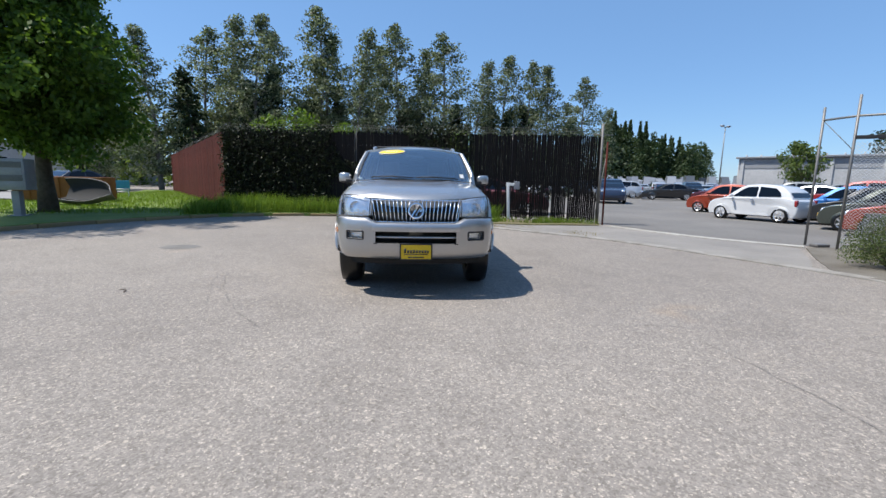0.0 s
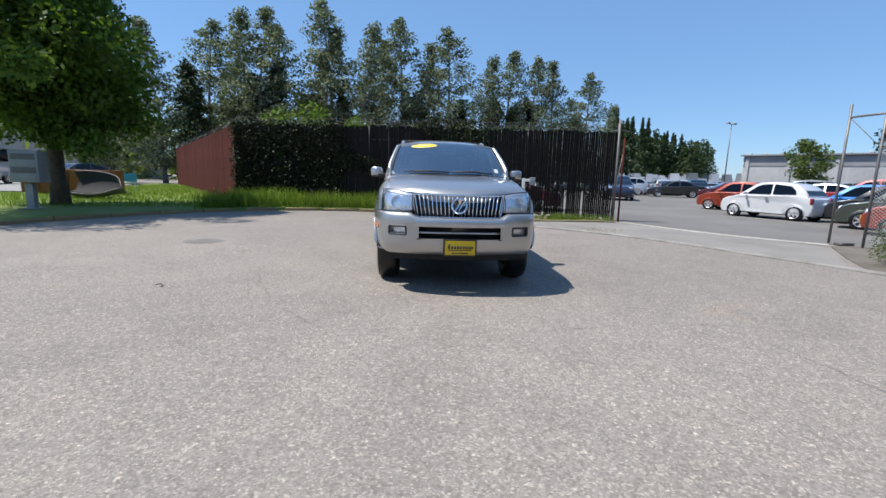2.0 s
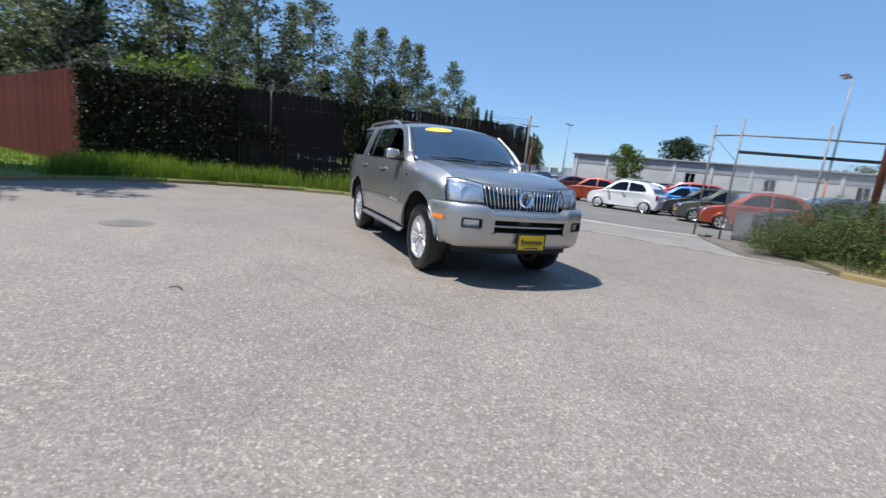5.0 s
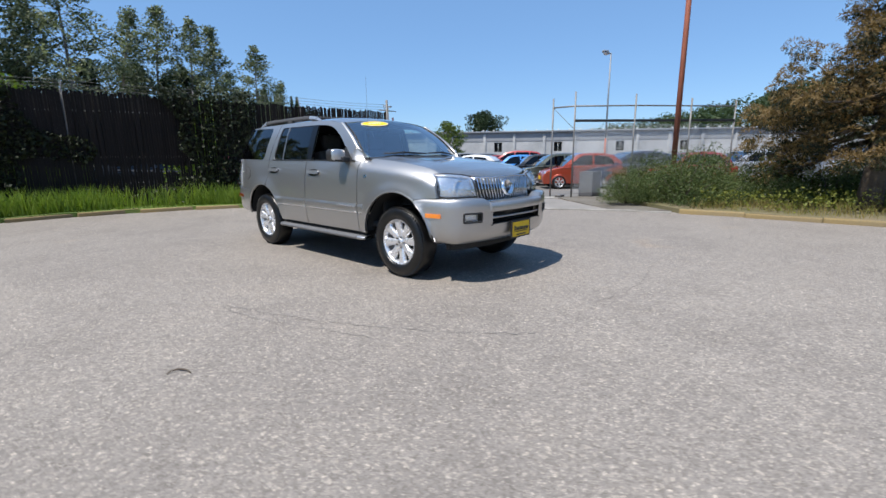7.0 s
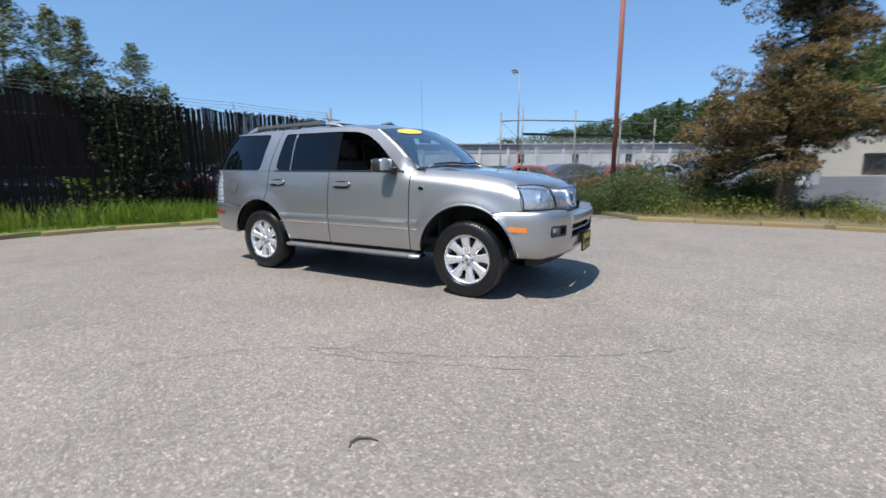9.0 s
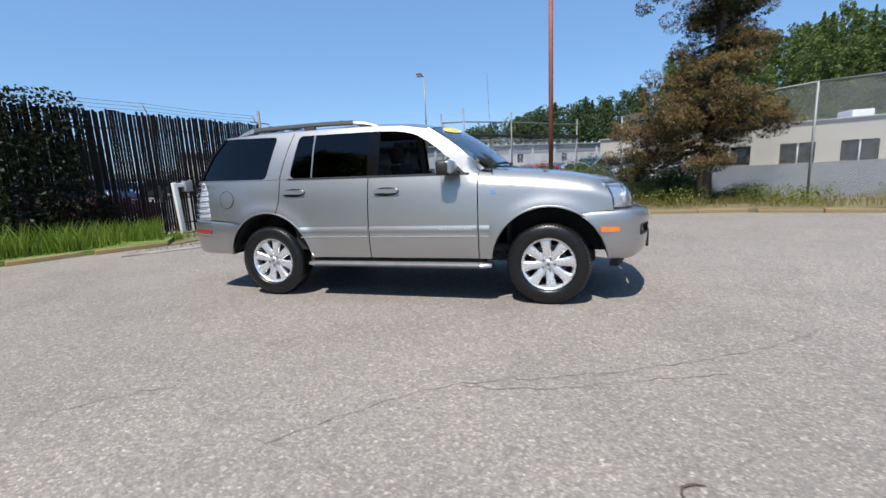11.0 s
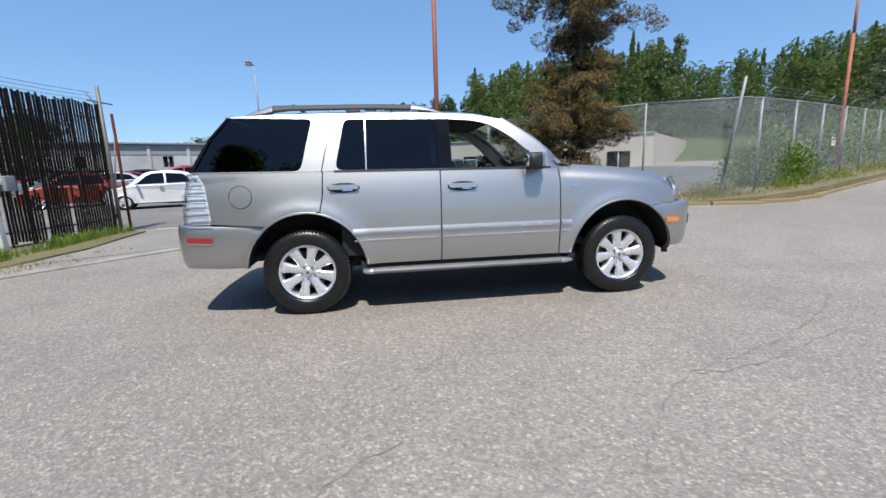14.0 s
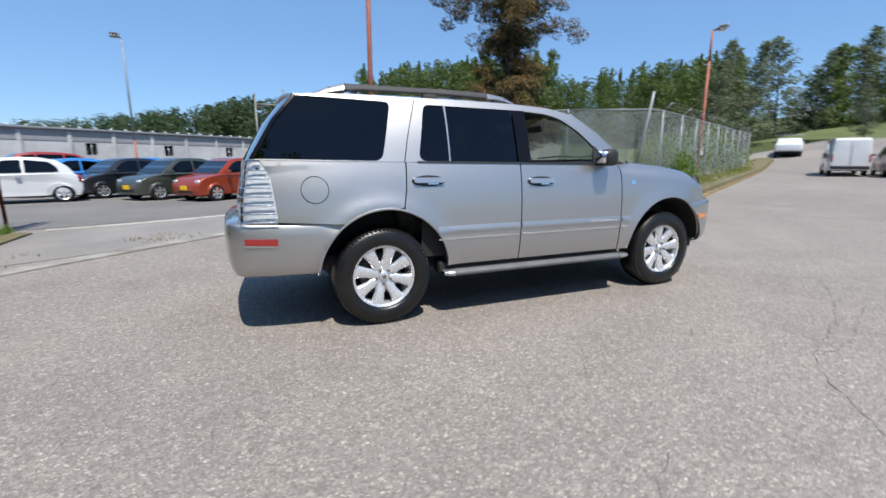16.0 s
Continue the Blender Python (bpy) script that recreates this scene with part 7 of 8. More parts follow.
# bushes that look over the fence
g = random.Random(44)
spots = [(x + g.uniform(-0.8, 0.8), 27 + g.uniform(0, 5) - 0.12 * x, g.uniform(3.4, 4.4), g.uniform(1.5, 2.2)) for x in np.linspace(-11, 12, 30)]
HEDGE_SPOTS = spots
bush = mound("bush", "fresh green bush behind the fence", pose(-4.4, 14.2, 0), 1.5, 4.1, BRIGHT, 0.13, 7000, 71, "bushes behind the fence", 18)
for x, y, s in ((-2.6, 14.2, 0.90), (-6.0, 15.0, 0.96), (1.6, 14.0, 0.83)):
    c = copy_thing(bush, pose(x, y, 0, 0, 0, x * 57))
    c.scale = (s, s, s)
# the maple at the street corner
tree("maple_tree", "large leafy green maple by the street", pose(-10.9, 9.5, 0.1), 9.4, 0.22, BARK, MAPLE, lambda t: 2.0 * math.sin(math.pi * min(max(t * 0.93, 0.05), 0.95)) ** 0.6, 56, 0.17, 290, 0.80, 83, 0.22, 0.22, bend=0.16,
     more=((0.35, -1.3, 2.9), (0.45, -1.7, 3.2), (0.50, -0.9, 2.6), (0.55, -1.5, 3.0), (0.62, -2.0, 3.0), (0.40, -2.3, 3.0), (0.26, 0.3, 2.2), (0.24, -0.4, 2.0), (0.3, -1.9, 2.6),
           (0.42, -1.0, 4.2), (0.50, -0.85, 4.0), (0.55, -1.15, 4.3), (0.48, -1.4, 4.6), (0.38, -0.75, 3.4), (0.60, -1.0, 3.6), (0.45, -1.7, 4.8), (0.50, -2.0, 4.6)))
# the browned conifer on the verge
tree("conifer_tree", "half-dead conifer with brown needles on the verge", pose(8.6, -2.85, 0.1), 10.2, 0.19, BARK, (BROWN_NEEDLE, SHADED_NEEDLE),
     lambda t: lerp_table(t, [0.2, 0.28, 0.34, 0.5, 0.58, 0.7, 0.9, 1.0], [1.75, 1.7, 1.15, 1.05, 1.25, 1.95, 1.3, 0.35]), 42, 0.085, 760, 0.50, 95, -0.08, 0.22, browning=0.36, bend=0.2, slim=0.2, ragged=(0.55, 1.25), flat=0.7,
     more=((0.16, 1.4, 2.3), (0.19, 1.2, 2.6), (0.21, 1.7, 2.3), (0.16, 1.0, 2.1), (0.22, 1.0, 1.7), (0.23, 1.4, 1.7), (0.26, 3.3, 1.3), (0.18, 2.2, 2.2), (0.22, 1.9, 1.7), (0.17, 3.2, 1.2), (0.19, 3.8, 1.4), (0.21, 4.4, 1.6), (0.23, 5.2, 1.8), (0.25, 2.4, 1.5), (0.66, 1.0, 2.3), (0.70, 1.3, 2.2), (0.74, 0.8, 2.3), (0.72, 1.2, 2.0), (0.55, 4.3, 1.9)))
# shrubs on the verge in front of the gate
shrub = mound("shrub", "dense grey-green shrub on the verge", pose(8.0, 0.45, 0.08), 1.05, 1.4, SHRUB, 0.055, 13000, 101, "shrubs on the verge", 20, 0.4)
for x, y, s, sz in ((7.6, 1.7, 0.62, 0.65), (8.15, -0.35, 0.62, 0.55), (8.9, 0.3, 1.0, 1.05), (8.9, 1.6, 0.9, 0.95), (8.9, -1.3, 0.7, 0.5), (8.7, -3.9, 0.65, 0.42), (9.7, -0.9, 1.0, 0.9), (9.8, -2.2, 0.95, 0.8), (10.7, -2.7, 1.0, 0.95), (9.0, -2.9, 0.5, 0.32)):
    c = copy_thing(shrub, pose(x, y, 0.08, 0, 0, x * 77))
    c.scale = (s, s, sz)
rose = mound("bush", "pale green bush behind the wire fence", pose(8.45, -9.7, 0.3), 1.3, 2.1, BRIGHT, 0.11, 6500, 111, "bushes behind the wire fence", 18, 0.5)
for x, y, s in ((10.2, -12.0, 0.85), (13.4, -15.0, 1.1), (19.5, -25.5, 1.7), (20.4, -29.0, 1.9)):
    c = copy_thing(rose, pose(x, y, 0.4, 0, 0, x * 41))
    c.scale = (s, s, s)
# lone trees round the yard
tree("yard_tree", "small leafy tree in the car yard", pose(30.5, 27.5, 0), 4.9, 0.09, BARK, WOODS, oval(0.2, 1, 1.7, 0.5), 26, 0.22, 40, 0.55, 121, 0.6, 0.22)
tree("round_tree", "round dark tree behind the long building", pose(72, 55, 0), 10.5, 0.3, BARK, FIR, oval(0.2, 1, 4.2, 0.6), 40, 0.5, 40, 1.3, 131, 0.4, 0.25)


def woods(name, label, spots, seed, leaf, size=0.55, per=420, conic=0.0):
    """A far wood: many crowns of leaves with dark trunks, all in one."""
    g = np.random.default_rng(seed)
    pts, sizes = [], []
    for x, y, h, w in spots:
        z0 = ground_z(x, y) - 0.3 + hill(x, y)
        k = int(per * (h / 12.0))
        if g.random() < conic:
            # a pointed conifer of ragged tiers
            t = g.uniform(0.04, 1.0, k) ** 0.85
            a = g.uniform(0, 2 * np.pi, k)
            r = w * 1.05 * np.maximum(1.02 - t, 0.03) * (0.7 + 0.4 * ((t * 9) % 1.0 < 0.5)) * (0.85 + 0.25 * np.sin(a * 3 + t * 19)) * g.uniform(0.35, 1.0, k) ** 0.5
            pts.append(np.stack([x + r * np.cos(a), y + r * np.sin(a), z0 + t * h], 1))
            sizes.append(np.full(k, size * (0.7 + h / 30)))
            continue
        # a broad crown heaped up of rounded lobes
        nb = 22
        for b_ in range(nb):
            t = (b_ + g.uniform(0, 1)) / nb
            q = w * (0.9 - 0.75 * max(t - 0.4, 0) ** 1.3) * g.uniform(0.2, 0.75)
            a = g.uniform(0, 2 * np.pi)
            rb = w * g.uniform(0.24, 0.42) * (1.0 if t < 0.7 else 0.8)
            kb = k // nb
            d = g.normal(size=(kb, 3))
            d /= np.linalg.norm(d, axis=1)[:, None]
            c = np.array([x + q * np.cos(a), y + q * np.sin(a), z0 + h * (0.06 + 0.86 * t)])
            pts.append(c + d * (rb * g.uniform(0.4, 1.0, kb) ** 0.4)[:, None] * np.array([1, 1, 0.9]))
            sizes.append(np.full(kb, size * (0.7 + h / 30)))
    v, f = cards(np.concatenate(pts), np.concatenate(sizes), seed)
    ob = raw(name, v.tolist(), f.tolist(), leaf)
    return tagged(ob, label, "trees", kind="stuff")


def hill(x, y):
    """Wooded slopes behind the street to the south and far to the east."""
    s = max((x * 0.45 - y * 0.9) - 62, 0) * 0.16
    e_ = max(x - 95, 0) * 0.12
    return min(s, 9) + min(e_, 8)


g = random.Random(3)
spots = []
while len(spots) < 370:
    a = radians(g.uniform(100, 176))
    dist = g.uniform(62, 125)
    x, y = dist * math.sin(a) + 4, dist * math.cos(a) - 3
    if (36 < x < 78 and -60 < y < 10) or (x < 34 and y > -78) or radians(147.5) < a < radians(160):
        continue
    spots.append((x, y, g.uniform(17, 23) if a < radians(126) else g.uniform(10.5, 16), g.uniform(2.6, 4.2)))
woods("wood_south", "wooded slope of mixed green trees beyond the street", spots, 11, WOODS, 0.36, 900, 0.16)
bm = bmesh.new()
gx, gy = np.linspace(24, 240, 40), np.linspace(-170, 120, 50)
grid(bm, [[(x, y, ground_z(x, y) + hill(x, y) - 0.35) for x in gx] for y in gy], lambda i, j: hill(gx[j + 1], gy[i]) > 0.05)
facing(bm, (0, 0, 1))
tagged(part("hillside", bm, SLOPE), "green wooded hillside far behind", "hill", kind="structure")
spots = []
for k in range(300):
    a = radians(g.uniform(40, 104))
    dist = g.uniform(112, 165)
    x, y = dist * math.sin(a), dist * math.cos(a)
    rise_ = lerp_table(math.degrees(a), [40, 60, 68, 78, 89, 104], [5, 8, 10.5, 15, 21, 24]) * dist / 140 - hill(x, y)
    spots.append((x, y, max(rise_, 3.0) * g.uniform(0.72, 1.05), g.uniform(3, 5.5)))
woods("wood_east", "far low line of dark trees beyond the buildings", spots, 12, FAR_WOODS, 0.6, 640, 0.15)
spots = []
for k in range(90):
    u = g.random() * 1.08
    far_ = g.uniform(1.62, 1.85)
    spots.append(((44 + 17 * u) * far_, (95 - 9 * u) * far_, (27.0 - 12.5 * u) * g.uniform(0.68, 1.1), g.uniform(3.6, 5.8)))
woods("wood_north_east", "far dark conifers beyond the car yard", spots, 13, FAR_WOODS, 0.6, 700, 0.75)
spots = [(g.uniform(-58, -12), g.uniform(48, 75), g.uniform(7, 13), g.uniform(2.5, 4)) for k in range(60)] + [(g.uniform(-75, -30), g.uniform(20, 48), g.uniform(7, 13), g.uniform(2.5, 4)) for k in range(22)]
woods("wood_west", "dark leafy trees along the side street", spots, 14, WOODS, 0.6, 420)
spots = [(g.uniform(-22, 26), g.uniform(44, 66), g.uniform(4.5, 9), g.uniform(2, 3.4)) for k in range(46)]
woods("undergrowth", "dense dark undergrowth between the tall trees", spots, 15, FIR, 0.45, 420)
# Unseen hedge added as a dark backdrop to the gaps between slats.
woods("hedge", "added dark backdrop hedge hidden behind the slatted fence", HEDGE_SPOTS, 17, HEDGE, 0.3, 1500)
spots = [(x, -70 - g.uniform(0, 30), g.uniform(9, 15), g.uniform(2, 3.6)) for x in np.linspace(-30, 40, 34)]
woods("wood_behind", "green trees past the end of the street", spots, 16, WOODS, 0.6, 420)

# ivy on the slatted fence
gn = np.random.default_rng(21)
d = (C0 - E0).normalized()
L = (C0 - E0).length
k = 26000
s = gn.uniform(0, L, k)
z = gn.uniform(0.1, 3.1, k)
n_ = np.array([noise.noise(Vector((a * 0.55, b_ * 0.7, 3.1))) for a, b_ in zip(s, z)])
cover = np.interp(s, [0, 2.6, 3.8, 4.6, 6.0, 7.0, 8.4, 9.2, 10.0, L], [-0.9, -0.6, -0.15, 0.45, 0.45, -0.25, -0.3, 0.25, 0.75, 0.85])
keep = (n_ + cover - 0.1 * np.maximum(z - 2.4, 0)) > 0.12
off = gn.uniform(0.02, 0.32, k) * np.clip(cover + 0.7, 0.2, 1.0)
p = np.stack([E0.x + d.x * s - d.y * off, E0.y + d.y * s + d.x * off, z], 1)[keep]
tagged(card_mesh("ivy", p, 0.085, IVY, seed=22, slim=0.7), "dark ivy growing over the slatted fence", "ivy", kind="stuff")


def strip_points(line, width, count, seed, side=1, clump=0.55, start=0.12):
    """Points scattered behind a kerb line, in uneven tufts."""
    g = np.random.default_rng(seed)
    p = np.array(line)
    seg = np.hypot(*(p[1:] - p[:-1]).T)
    cum = np.concatenate([[0], np.cumsum(seg)])
    s = g.uniform(0, cum[-1], count)
    i = np.clip(np.searchsorted(cum, s) - 1, 0, len(seg) - 1)
    t = (s - cum[i]) / seg[i]
    q = p[i] + (p[i + 1] - p[i]) * t[:, None]
    w = (p[i + 1] - p[i]) / seg[i][:, None]
    nrm = np.stack([-w[:, 1], w[:, 0]], 1) * side
    o = start + g.uniform(0, 1, count) ** 1.0 * width
    q = q + nrm * o[:, None]
    dens = np.array([noise.noise(Vector((a * 0.8, b_ * 0.8, seed))) for a, b_ in q])
    q = q[dens > g.uniform(-clump, clump * 0.6, count)]
    return np.stack([q[:, 0], q[:, 1], [ground_z(a, b_) + 0.09 for a, b_ in q]], 1)


pts = strip_points(K1[30:], 2.7, 30000, 31, 1)
inside = (pts[:, 0] - E0.x) * d.y - (pts[:, 1] - E0.y) * d.x
pts = pts[(inside < -0.05) & (pts[:, 0] < 5.6) & (pts[:, 0] > -6.9)]
h = 0.50 + 0.22 * np.array([noise.noise(Vector((a * 0.7, b_ * 0.7, 9))) for a, b_, c in pts])
v, f = blades(pts, h, 0.016, 32, 0.45)
tagged(raw("long_grass", v, f, GRASS), "long bright green grass along the fence", "grass", kind="stuff")
g2 = np.random.default_rng(33)
pts = np.stack([g2.uniform(-18, -6.5, 26000), g2.uniform(6, 29, 26000), np.full(26000, 0.09)], 1)
fd = (B0 - C0).normalized()
left = ((pts[:, 0] - C0.x) * fd.y - (pts[:, 1] - C0.y) * fd.x) < 0
road_edge = pts[:, 0] > -14.0 - (pts[:, 1] - 15.0) * 0.42
pts = pts[left & ((pts[:, 1] < 14.5) | road_edge) & (pts[:, 1] > 10.6 - np.abs(pts[:, 0] + 4) * 0.30)]
v, f = blades(pts, 0.13, 0.02, 34, 0.5)
tagged(raw("lawn_grass", v, f, GRASS), "short mown grass on the corner verge", "grass", kind="stuff")
pts = strip_points(K2[2:60], 2.6, 16000, 35, 1, 0.6, 0.17)
v, f = blades(pts, 0.22, 0.012, 36, 0.55)
tagged(raw("dry_grass", v, f, DRY_GRASS), "dry yellow-green weeds on the verge", "grass", kind="stuff")
pts = strip_points(K2[3:60], 1.9, 11000, 37, 1, 0.35, 0.36)
p = pts + np.stack([np.zeros(len(pts)), np.zeros(len(pts)), np.random.default_rng(38).uniform(0.02, 0.40, len(pts))], 1)
tagged(card_mesh("weeds", np.repeat(p, 3, 0) + np.random.default_rng(39).normal(0, 0.05, (len(p) * 3, 3)), 0.055, WEED, seed=40), "low leafy weeds on the verge", "weeds", kind="stuff")
pts = np.concatenate([strip_points(smooth_line([(1.0, 8.4), (2.1, 7.45), (3.1, 6.5), (4.25, 5.3)], 8), 0.9, 500, 41, 1, 0.1, 0.1), strip_points(smooth_line([(4.2, 8.25), (5.0, 8.3), (5.9, 8.4)], 6), 0.5, 500, 42, 1, 0.3, 0.0)])
pts[:, 2] -= 0.09
v, f = blades(pts, 0.06, 0.012, 43, 0.7)
pts = strip_points(smooth_line([(2.5, 8.75), (3.6, 8.75), (4.8, 8.65), (5.8, 8.55)], 8), 0.55, 3200, 45, 1, 0.5, 0.0)
pts[:, 2] -= 0.07
w2, f2 = blades(pts, 0.20, 0.014, 46, 0.6)
tagged(raw("fence_grass", w2, f2, GRASS), "thin grass along the foot of the fence", "grass", kind="stuff")
tagged(raw("gutter_grass", v, f, DRY_GRASS), "thin grass tufts growing in the gutter", "grass", kind="stuff")

# ---- buildings ----


def wall_run(name, a, b, z0, z1, thick, material, openings, parent):
    """A wall from a to b with openings cut through it (start, end, sill, head along the wall)."""
    a, b = Vector(a), Vector(b)
    d = (b - a).normalized()
    nrm = Vector((-d.y, d.x, 0))
    loops = [[(0, z0), ((b - a).length, z0), ((b - a).length, z1), (0, z1)]]
    for s0, s1, q0, q1 in openings:
        loops.append([(s0, q0), (s1, q0), (s1, q1), (s0, q1)])
    bm = sheet(loops, lambda s, z: a + d * s + Vector((0, 0, z)), -nrm, 400.0)
    thicken(bm, nrm, thick)
    w = part(name, bm, material, parent, smooth=False)
    return w, a, d, nrm


hall = thing("warehouse", "long low white warehouse with small dark windows", "building")
A, B = Vector((40.6, 47.5, 0)), Vector((78.0, -6.0, 0))
LH = (B - A).length
ops = [(s, s + 1.1, 2.05, 3.35) for s in np.arange(6.0, LH - 3, 8.4)]
w, a_, d_, n_ = wall_run("front_wall", A, B, -0.2, 4.75, 0.3, WHITE_WALL, ops, hall)
for s0, s1, q0, q1 in ops:
    c = a_ + d_ * (s0 + s1) / 2 + n_ * 0.2
    win = part("window", boxed((0, 0, 0), (s1 - s0, 0.03, q1 - q0), 0, Matrix.Translation((c.x, c.y, (q0 + q1) / 2)) @ Matrix.Rotation(math.atan2(d_.y, d_.x), 4, "Z")), WINDOW_DARK, hall)
    f = a_ + d_ * (s0 + s1) / 2 + n_ * 0.1
    part("window_bar", boxed((0, 0, 0), (0.05, 0.05, q1 - q0), 0, Matrix.Translation((f.x, f.y, (q0 + q1) / 2)) @ Matrix.Rotation(math.atan2(d_.y, d_.x), 4, "Z")), WHITE_PAINT, win)
rot = Matrix.Rotation(math.atan2(d_.y, d_.x), 4, "Z")
for s in np.arange(0.4, LH, 4.2):
    c = a_ + d_ * s - n_ * 0.06
    part("pilaster", boxed((0, 0, 2.25), (0.35, 0.16, 4.6), 0.01, Matrix.Translation((c.x, c.y, 0)) @ rot), WHITE_WALL, hall)
mid = (A + B) / 2
part("roof_edge", boxed((0, 0, 0), (LH + 0.6, 0.75, 0.20), 0.02, Matrix.Translation((mid.x, mid.y, 4.82)) @ rot), GREY_BOX, hall, "grey metal roof edge")
for s in np.arange(0.8, LH, 1.5):
    c = a_ + d_ * s - n_ * 0.25
    part("roof_bracket", boxed((0, 0, 0), (0.14, 0.30, 0.20), 0.01, Matrix.Translation((c.x, c.y, 5.0)) @ rot), WHITE_PAINT, hall)
GREY_WALL = pbr("grey_wall_band", (0.30, 0.31, 0.33), (0.25, 0.26, 0.275), 0.4, 0.8, 0.0, 0.2, 10.0)
band = mid - n_ * 0.02
part("upper_band", boxed((0, 0, 0), (LH, 0.06, 1.15), 0.005, Matrix.Translation((band.x, band.y, 4.1)) @ rot), GREY_WALL, hall, "grey band under the eaves")
back = mid + n_ * 12
part("roof", boxed((0, 0, 0), (LH, 24, 0.2), 0.02, Matrix.Translation((back.x, back.y, 4.75)) @ rot), GREY_BOX, hall)
for s, sgn in ((0, 1), (LH, 1)):
    c = a_ + d_ * s + n_ * 12
    part("end_wall", boxed((0, 0, 2.3), (0.3, 23.4, 4.8), 0, Matrix.Translation((c.x, c.y, 0)) @ rot), WHITE_WALL, hall)

shop = thing("shop_building", "low beige stucco building with green glazed bays", "building")
C1, C2, C3 = Vector((44.2, -29.2, 0)), Vector((61.5, -4.0, 0)), Vector((68.5, -51.5, 0))
z0 = 0.1
doors = [(2.5, 5.2, 0.35, 2.45), (7.1, 10.0, 0.35, 2.45), (12.6, 16.8, 0.35, 2.45), (20.5, 24.5, 0.35, 2.45)]
w, a_, d_, n_ = wall_run("front_wall", C2, C1, z0, 4.5, 0.3, BEIGE_WALL, [((C2 - C1).length - s1, (C2 - C1).length - s0, q0, q1) for s0, s1, q0, q1 in doors], shop)
TEALGLASS = pbr("teal_glazing", (0.05, 0.16, 0.17), (0.10, 0.24, 0.25), 0.6, 0.15)
for s0, s1, q0, q1 in doors:
    s0, s1 = (C2 - C1).length - s1, (C2 - C1).length - s0
    c = a_ + d_ * (s0 + s1) / 2 + n_ * 0.22
    rt = Matrix.Rotation(math.atan2(d_.y, d_.x), 4, "Z")
    bay = part("glazed_bay", boxed((0, 0, 0), (s1 - s0, 0.04, q1 - q0), 0, Matrix.Translation((c.x, c.y, (q0 + q1) / 2)) @ rt), WINDOW_DARK, shop)
    part("lower_panel", boxed((0, 0, 0), (s1 - s0 - 0.2, 0.06, 1.0), 0, Matrix.Translation((c.x, c.y, q0 + 0.6)) @ rt @ Matrix.Translation((0, 0.05, 0))), TEALGLASS, bay)
    part("mullion", boxed((0, 0, 0), (0.12, 0.08, q1 - q0), 0, Matrix.Translation((c.x, c.y, (q0 + q1) / 2)) @ rt), WHITE_PAINT, bay)
rt = Matrix.Rotation(math.atan2(C3.y - C1.y, C3.x - C1.x), 4, "Z")
m2 = (C1 + C3) / 2
part("side_wall", boxed((0, 0.16, 2.3), ((C3 - C1).length, 0.3, 4.4), 0, Matrix.Translation(m2) @ rt), BEIGE_WALL, shop, smooth=False)
cen = (C2 + C3) / 2
part("roof", sheet([[(C1.x + 0.3, C1.y + 0.3), (C3.x, C3.y), (C2.x + C3.x - C1.x, C2.y + C3.y - C1.y), (C2.x, C2.y)]], lambda x, y: Vector((x, y, 4.3)), (0, 0, 1), 60.0), GREY_BOX, shop)
part("roof_unit", boxed((50.5, -27.5, 4.9), (2.6, 1.8, 1.0), 0.05), WHITE_PAINT, shop)
part("parapet_cap", boxed((0, 0, 4.53), ((C2 - C1).length + 0.3, 0.42, 0.10), 0.01, Matrix.Translation((C1 + C2) / 2) @ Matrix.Rotation(math.atan2(d_.y, d_.x), 4, "Z")), WHITE_WALL, shop)

# pale buildings and tents far across the yard
for i, (x, y, sx, sy, h, t) in enumerate(((-42, 56, 16, 10, 4.5, 15), (60, 165, 40, 12, 5.0, 0))):
    fb = thing("far_building", "pale low building far beyond the trees", "building", pose(x, y, 0, 0, 0, t))
    part("wall", boxed((0, 0, h / 2), (sx, sy, h)), WHITE_WALL, fb, smooth=False)
    part("roof", boxed((0, 0, h + 0.12), (sx + 0.6, sy + 0.6, 0.24), 0.03), GREY_BOX, fb)
    for k in range(4):
        part("window", boxed((-sx * 0.36 + sx * 0.24 * k, -sy / 2 - 0.02, h * 0.5), (sx * 0.08, 0.06, h * 0.3)), WINDOW_DARK, fb)

# ---- things on the corner verge ----
mb = thing("mail_cabinet", "grey metal cluster mailbox on a post", "mailbox", pose(-10.55, 8.1, 0.1, 0, 0, 8))
part("cabinet", boxed((0, 0, 1.10), (0.64, 0.46, 0.82), 0.02), GREY_BOX, mb)
part("pedestal", boxed((-0.03, 0, 0.32), (0.18, 0.18, 0.70), 0.01), GREY_BOX, mb)
part("base_plate", boxed((-0.03, 0, 0.0), (0.36, 0.36, 0.04), 0.005), GREY_BOX, mb)
for k in range(4):
    part("slot_door", boxed((0, -0.236, 0.83 + 0.175 * k), (0.54, 0.012, 0.15), 0.004), GREY_PLASTIC if k % 2 else GREY_BOX, mb)
sk = thing("skip_bin", "orange-brown wooden panel bin under the tree", "bin", pose(-14.6, 15.4, 0.08, 0, 0, 14))
part("front_panel", boxed((0, -0.7, 0.55), (3.0, 0.06, 0.95), 0.01), ORANGE_WOOD, sk)
part("back_panel", boxed((0, 0.7, 0.55), (3.0, 0.06, 0.95), 0.01), ORANGE_WOOD, sk)
for s in (-1, 1):
    part("end_panel", boxed((s * 1.5, 0, 0.55), (0.06, 1.46, 0.95), 0.01), ORANGE_WOOD, sk)
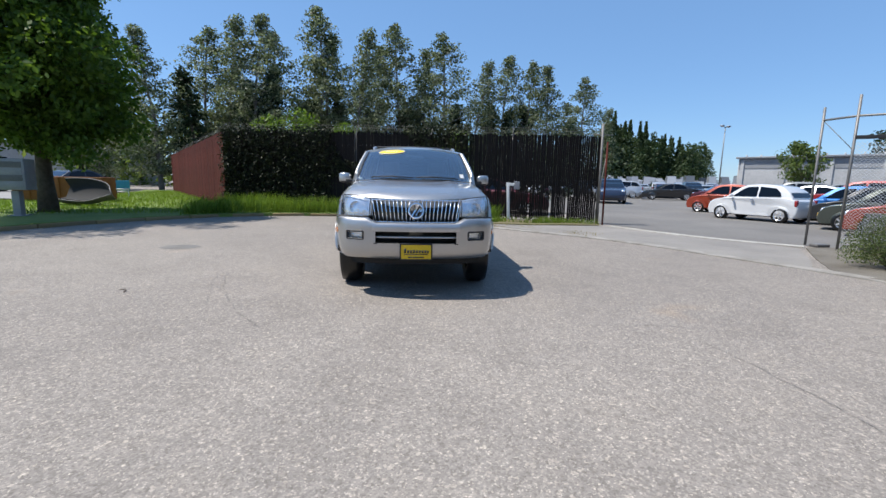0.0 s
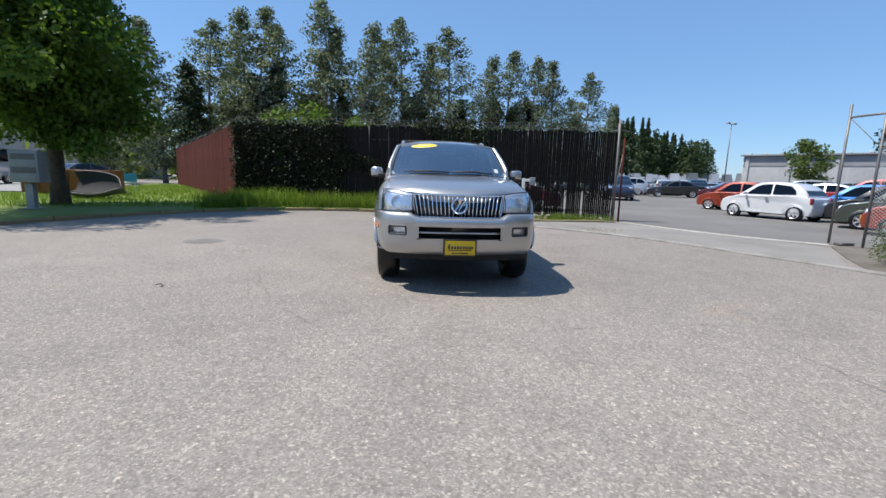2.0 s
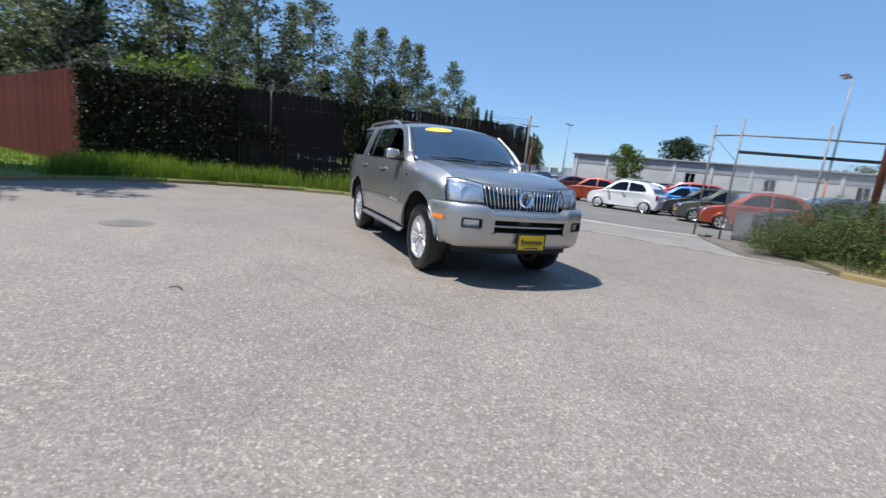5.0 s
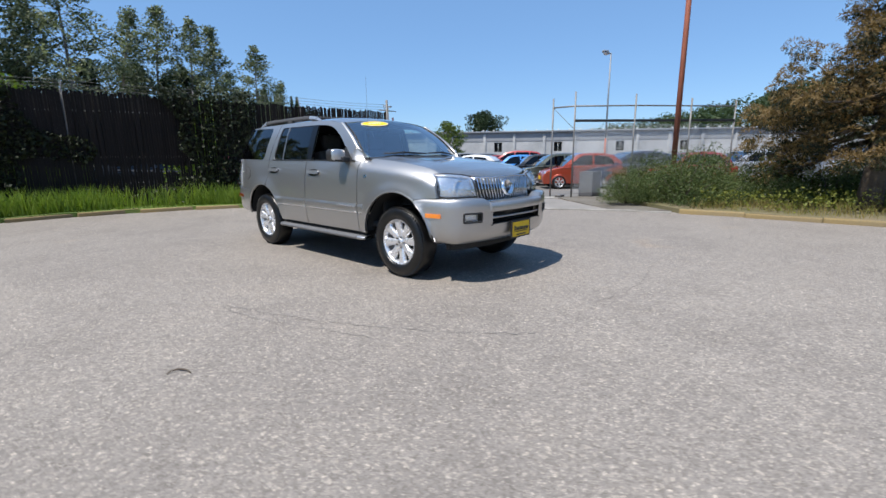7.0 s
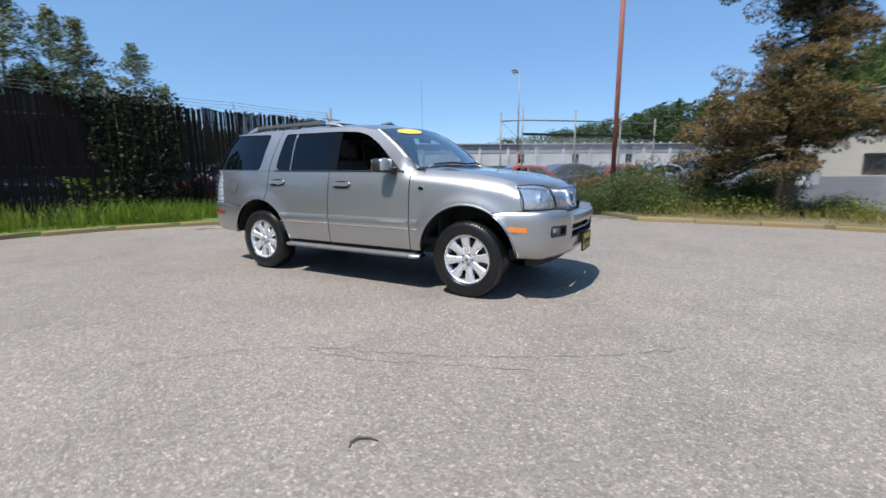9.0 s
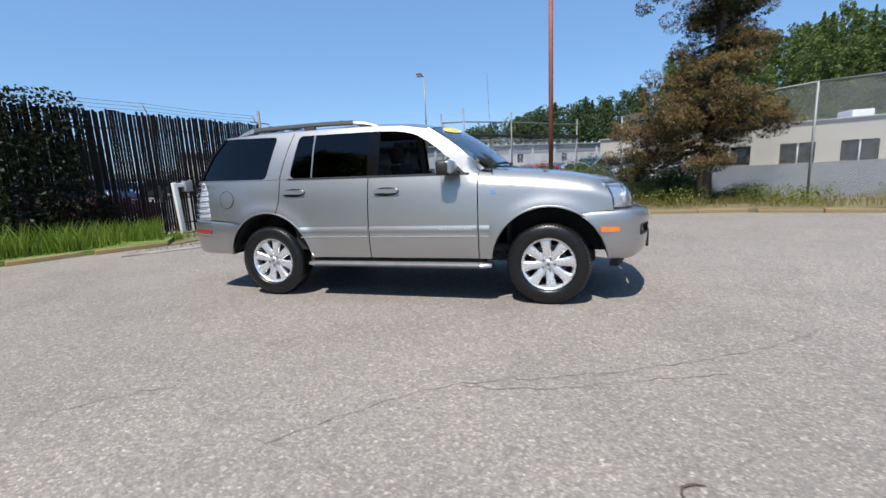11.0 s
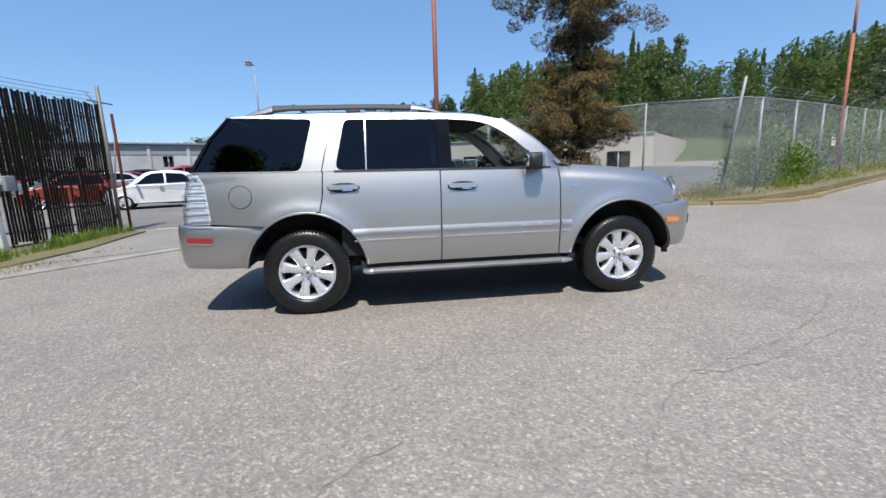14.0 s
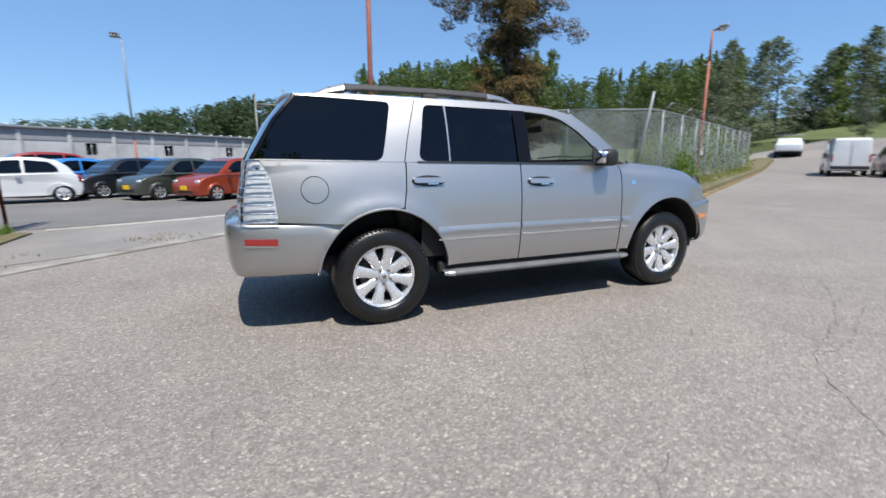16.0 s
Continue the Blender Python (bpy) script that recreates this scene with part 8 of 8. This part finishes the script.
part("floor_panel", boxed((0, 0, 0.1), (2.9, 1.4, 0.06)), ORANGE_WOOD, sk)
for x in (-1.0, 0, 1.0):
    part("batten", boxed((x, -0.75, 0.55), (0.1, 0.05, 0.9), 0.006), ORANGE_WOOD, sk)
hb = thing("boat", "small grey open boat with a dark inside", "boat", pose(-12.1, 13.0, 0.30, 38, 0, -22))
rows = []
for t in np.linspace(0, 1, 12):
    w = 0.62 * math.sin(math.pi * min(0.25 + t * 0.62, 0.87)) ** 0.8 * (1 if t < 0.75 else max(1 - ((t - 0.75) / 0.25) ** 1.6, 0.02))
    z = 0.58 - 0.30 * t
    rows.append([(-1.2 + 2.6 * t, -w, z + 0.02), (-1.2 + 2.6 * t, -w * 0.85, z * 0.45), (-1.2 + 2.6 * t, 0, 0.05), (-1.2 + 2.6 * t, w * 0.85, z * 0.45), (-1.2 + 2.6 * t, w, z + 0.02)])
part("hull", facing(grid(bmesh.new(), rows), (0, 0, -1)), GREY_PLASTIC, hb)
part("inside", facing(grid(bmesh.new(), [[(x, y * 0.93, z + 0.015) for x, y, z in r] for r in rows]), (0, 0, 1)), DARK, hb)
for s in (0, -1):
    part("gunwale", tubed([r[s] for r in rows], 0.018, 6), DULL_STEEL, hb)
ts = thing("teal_sign", "teal and white sign board on two legs", "sign", pose(-15.3, 20.0, 0.05, 0, 0, 25))
part("board", boxed((0, 0, 0.62), (0.85, 0.04, 0.55), 0.01), TEAL, ts)
part("band", boxed((0, -0.024, 0.42), (0.80, 0.01, 0.10)), WHITE_PAINT, ts)
for s in (-1, 1):
    part("leg", boxed((s * 0.35, 0, 0.2), (0.05, 0.05, 0.5)), WHITE_PAINT, ts)
for x, y, t, k in ((-21.0, 25.5, 70, 0), (-26.5, 24.0, 80, 2), (-31, 27, 80, 4)):
    half = CAR_FORMS["sedan" if "sedan" in stock[k]["label"] else "crossover"]["L"] / 2
    copy_thing(stock[k], car_at(x, y, math.cos(radians(t)), math.sin(radians(t)), 0.05) @ Matrix.Translation((0, -half, 0)))
# wooded bank at the street's end
bm = bmesh.new()
rows = []
for y, h in ((-52, 0.0), (-58, 0.6), (-66, 1.6), (-76, 2.3), (-110, 4.5), (-140, 6.4), (-170, 7.5)):
    rows.append([(x, y, ground_z(0, y) + h + 0.1 * math.sin(x * 0.3)) for x in np.linspace(-60, 33, 40)])
part_ = part("bank", facing(grid(bm, rows), (0, 0, 1)), pbr("rough_bank_grass", (0.075, 0.10, 0.025), (0.12, 0.135, 0.04), 0.4, 0.95, 0.0, 0.5, 4.0))
tagged(part_, "green grassy bank at the end of the street", "bank", kind="structure")
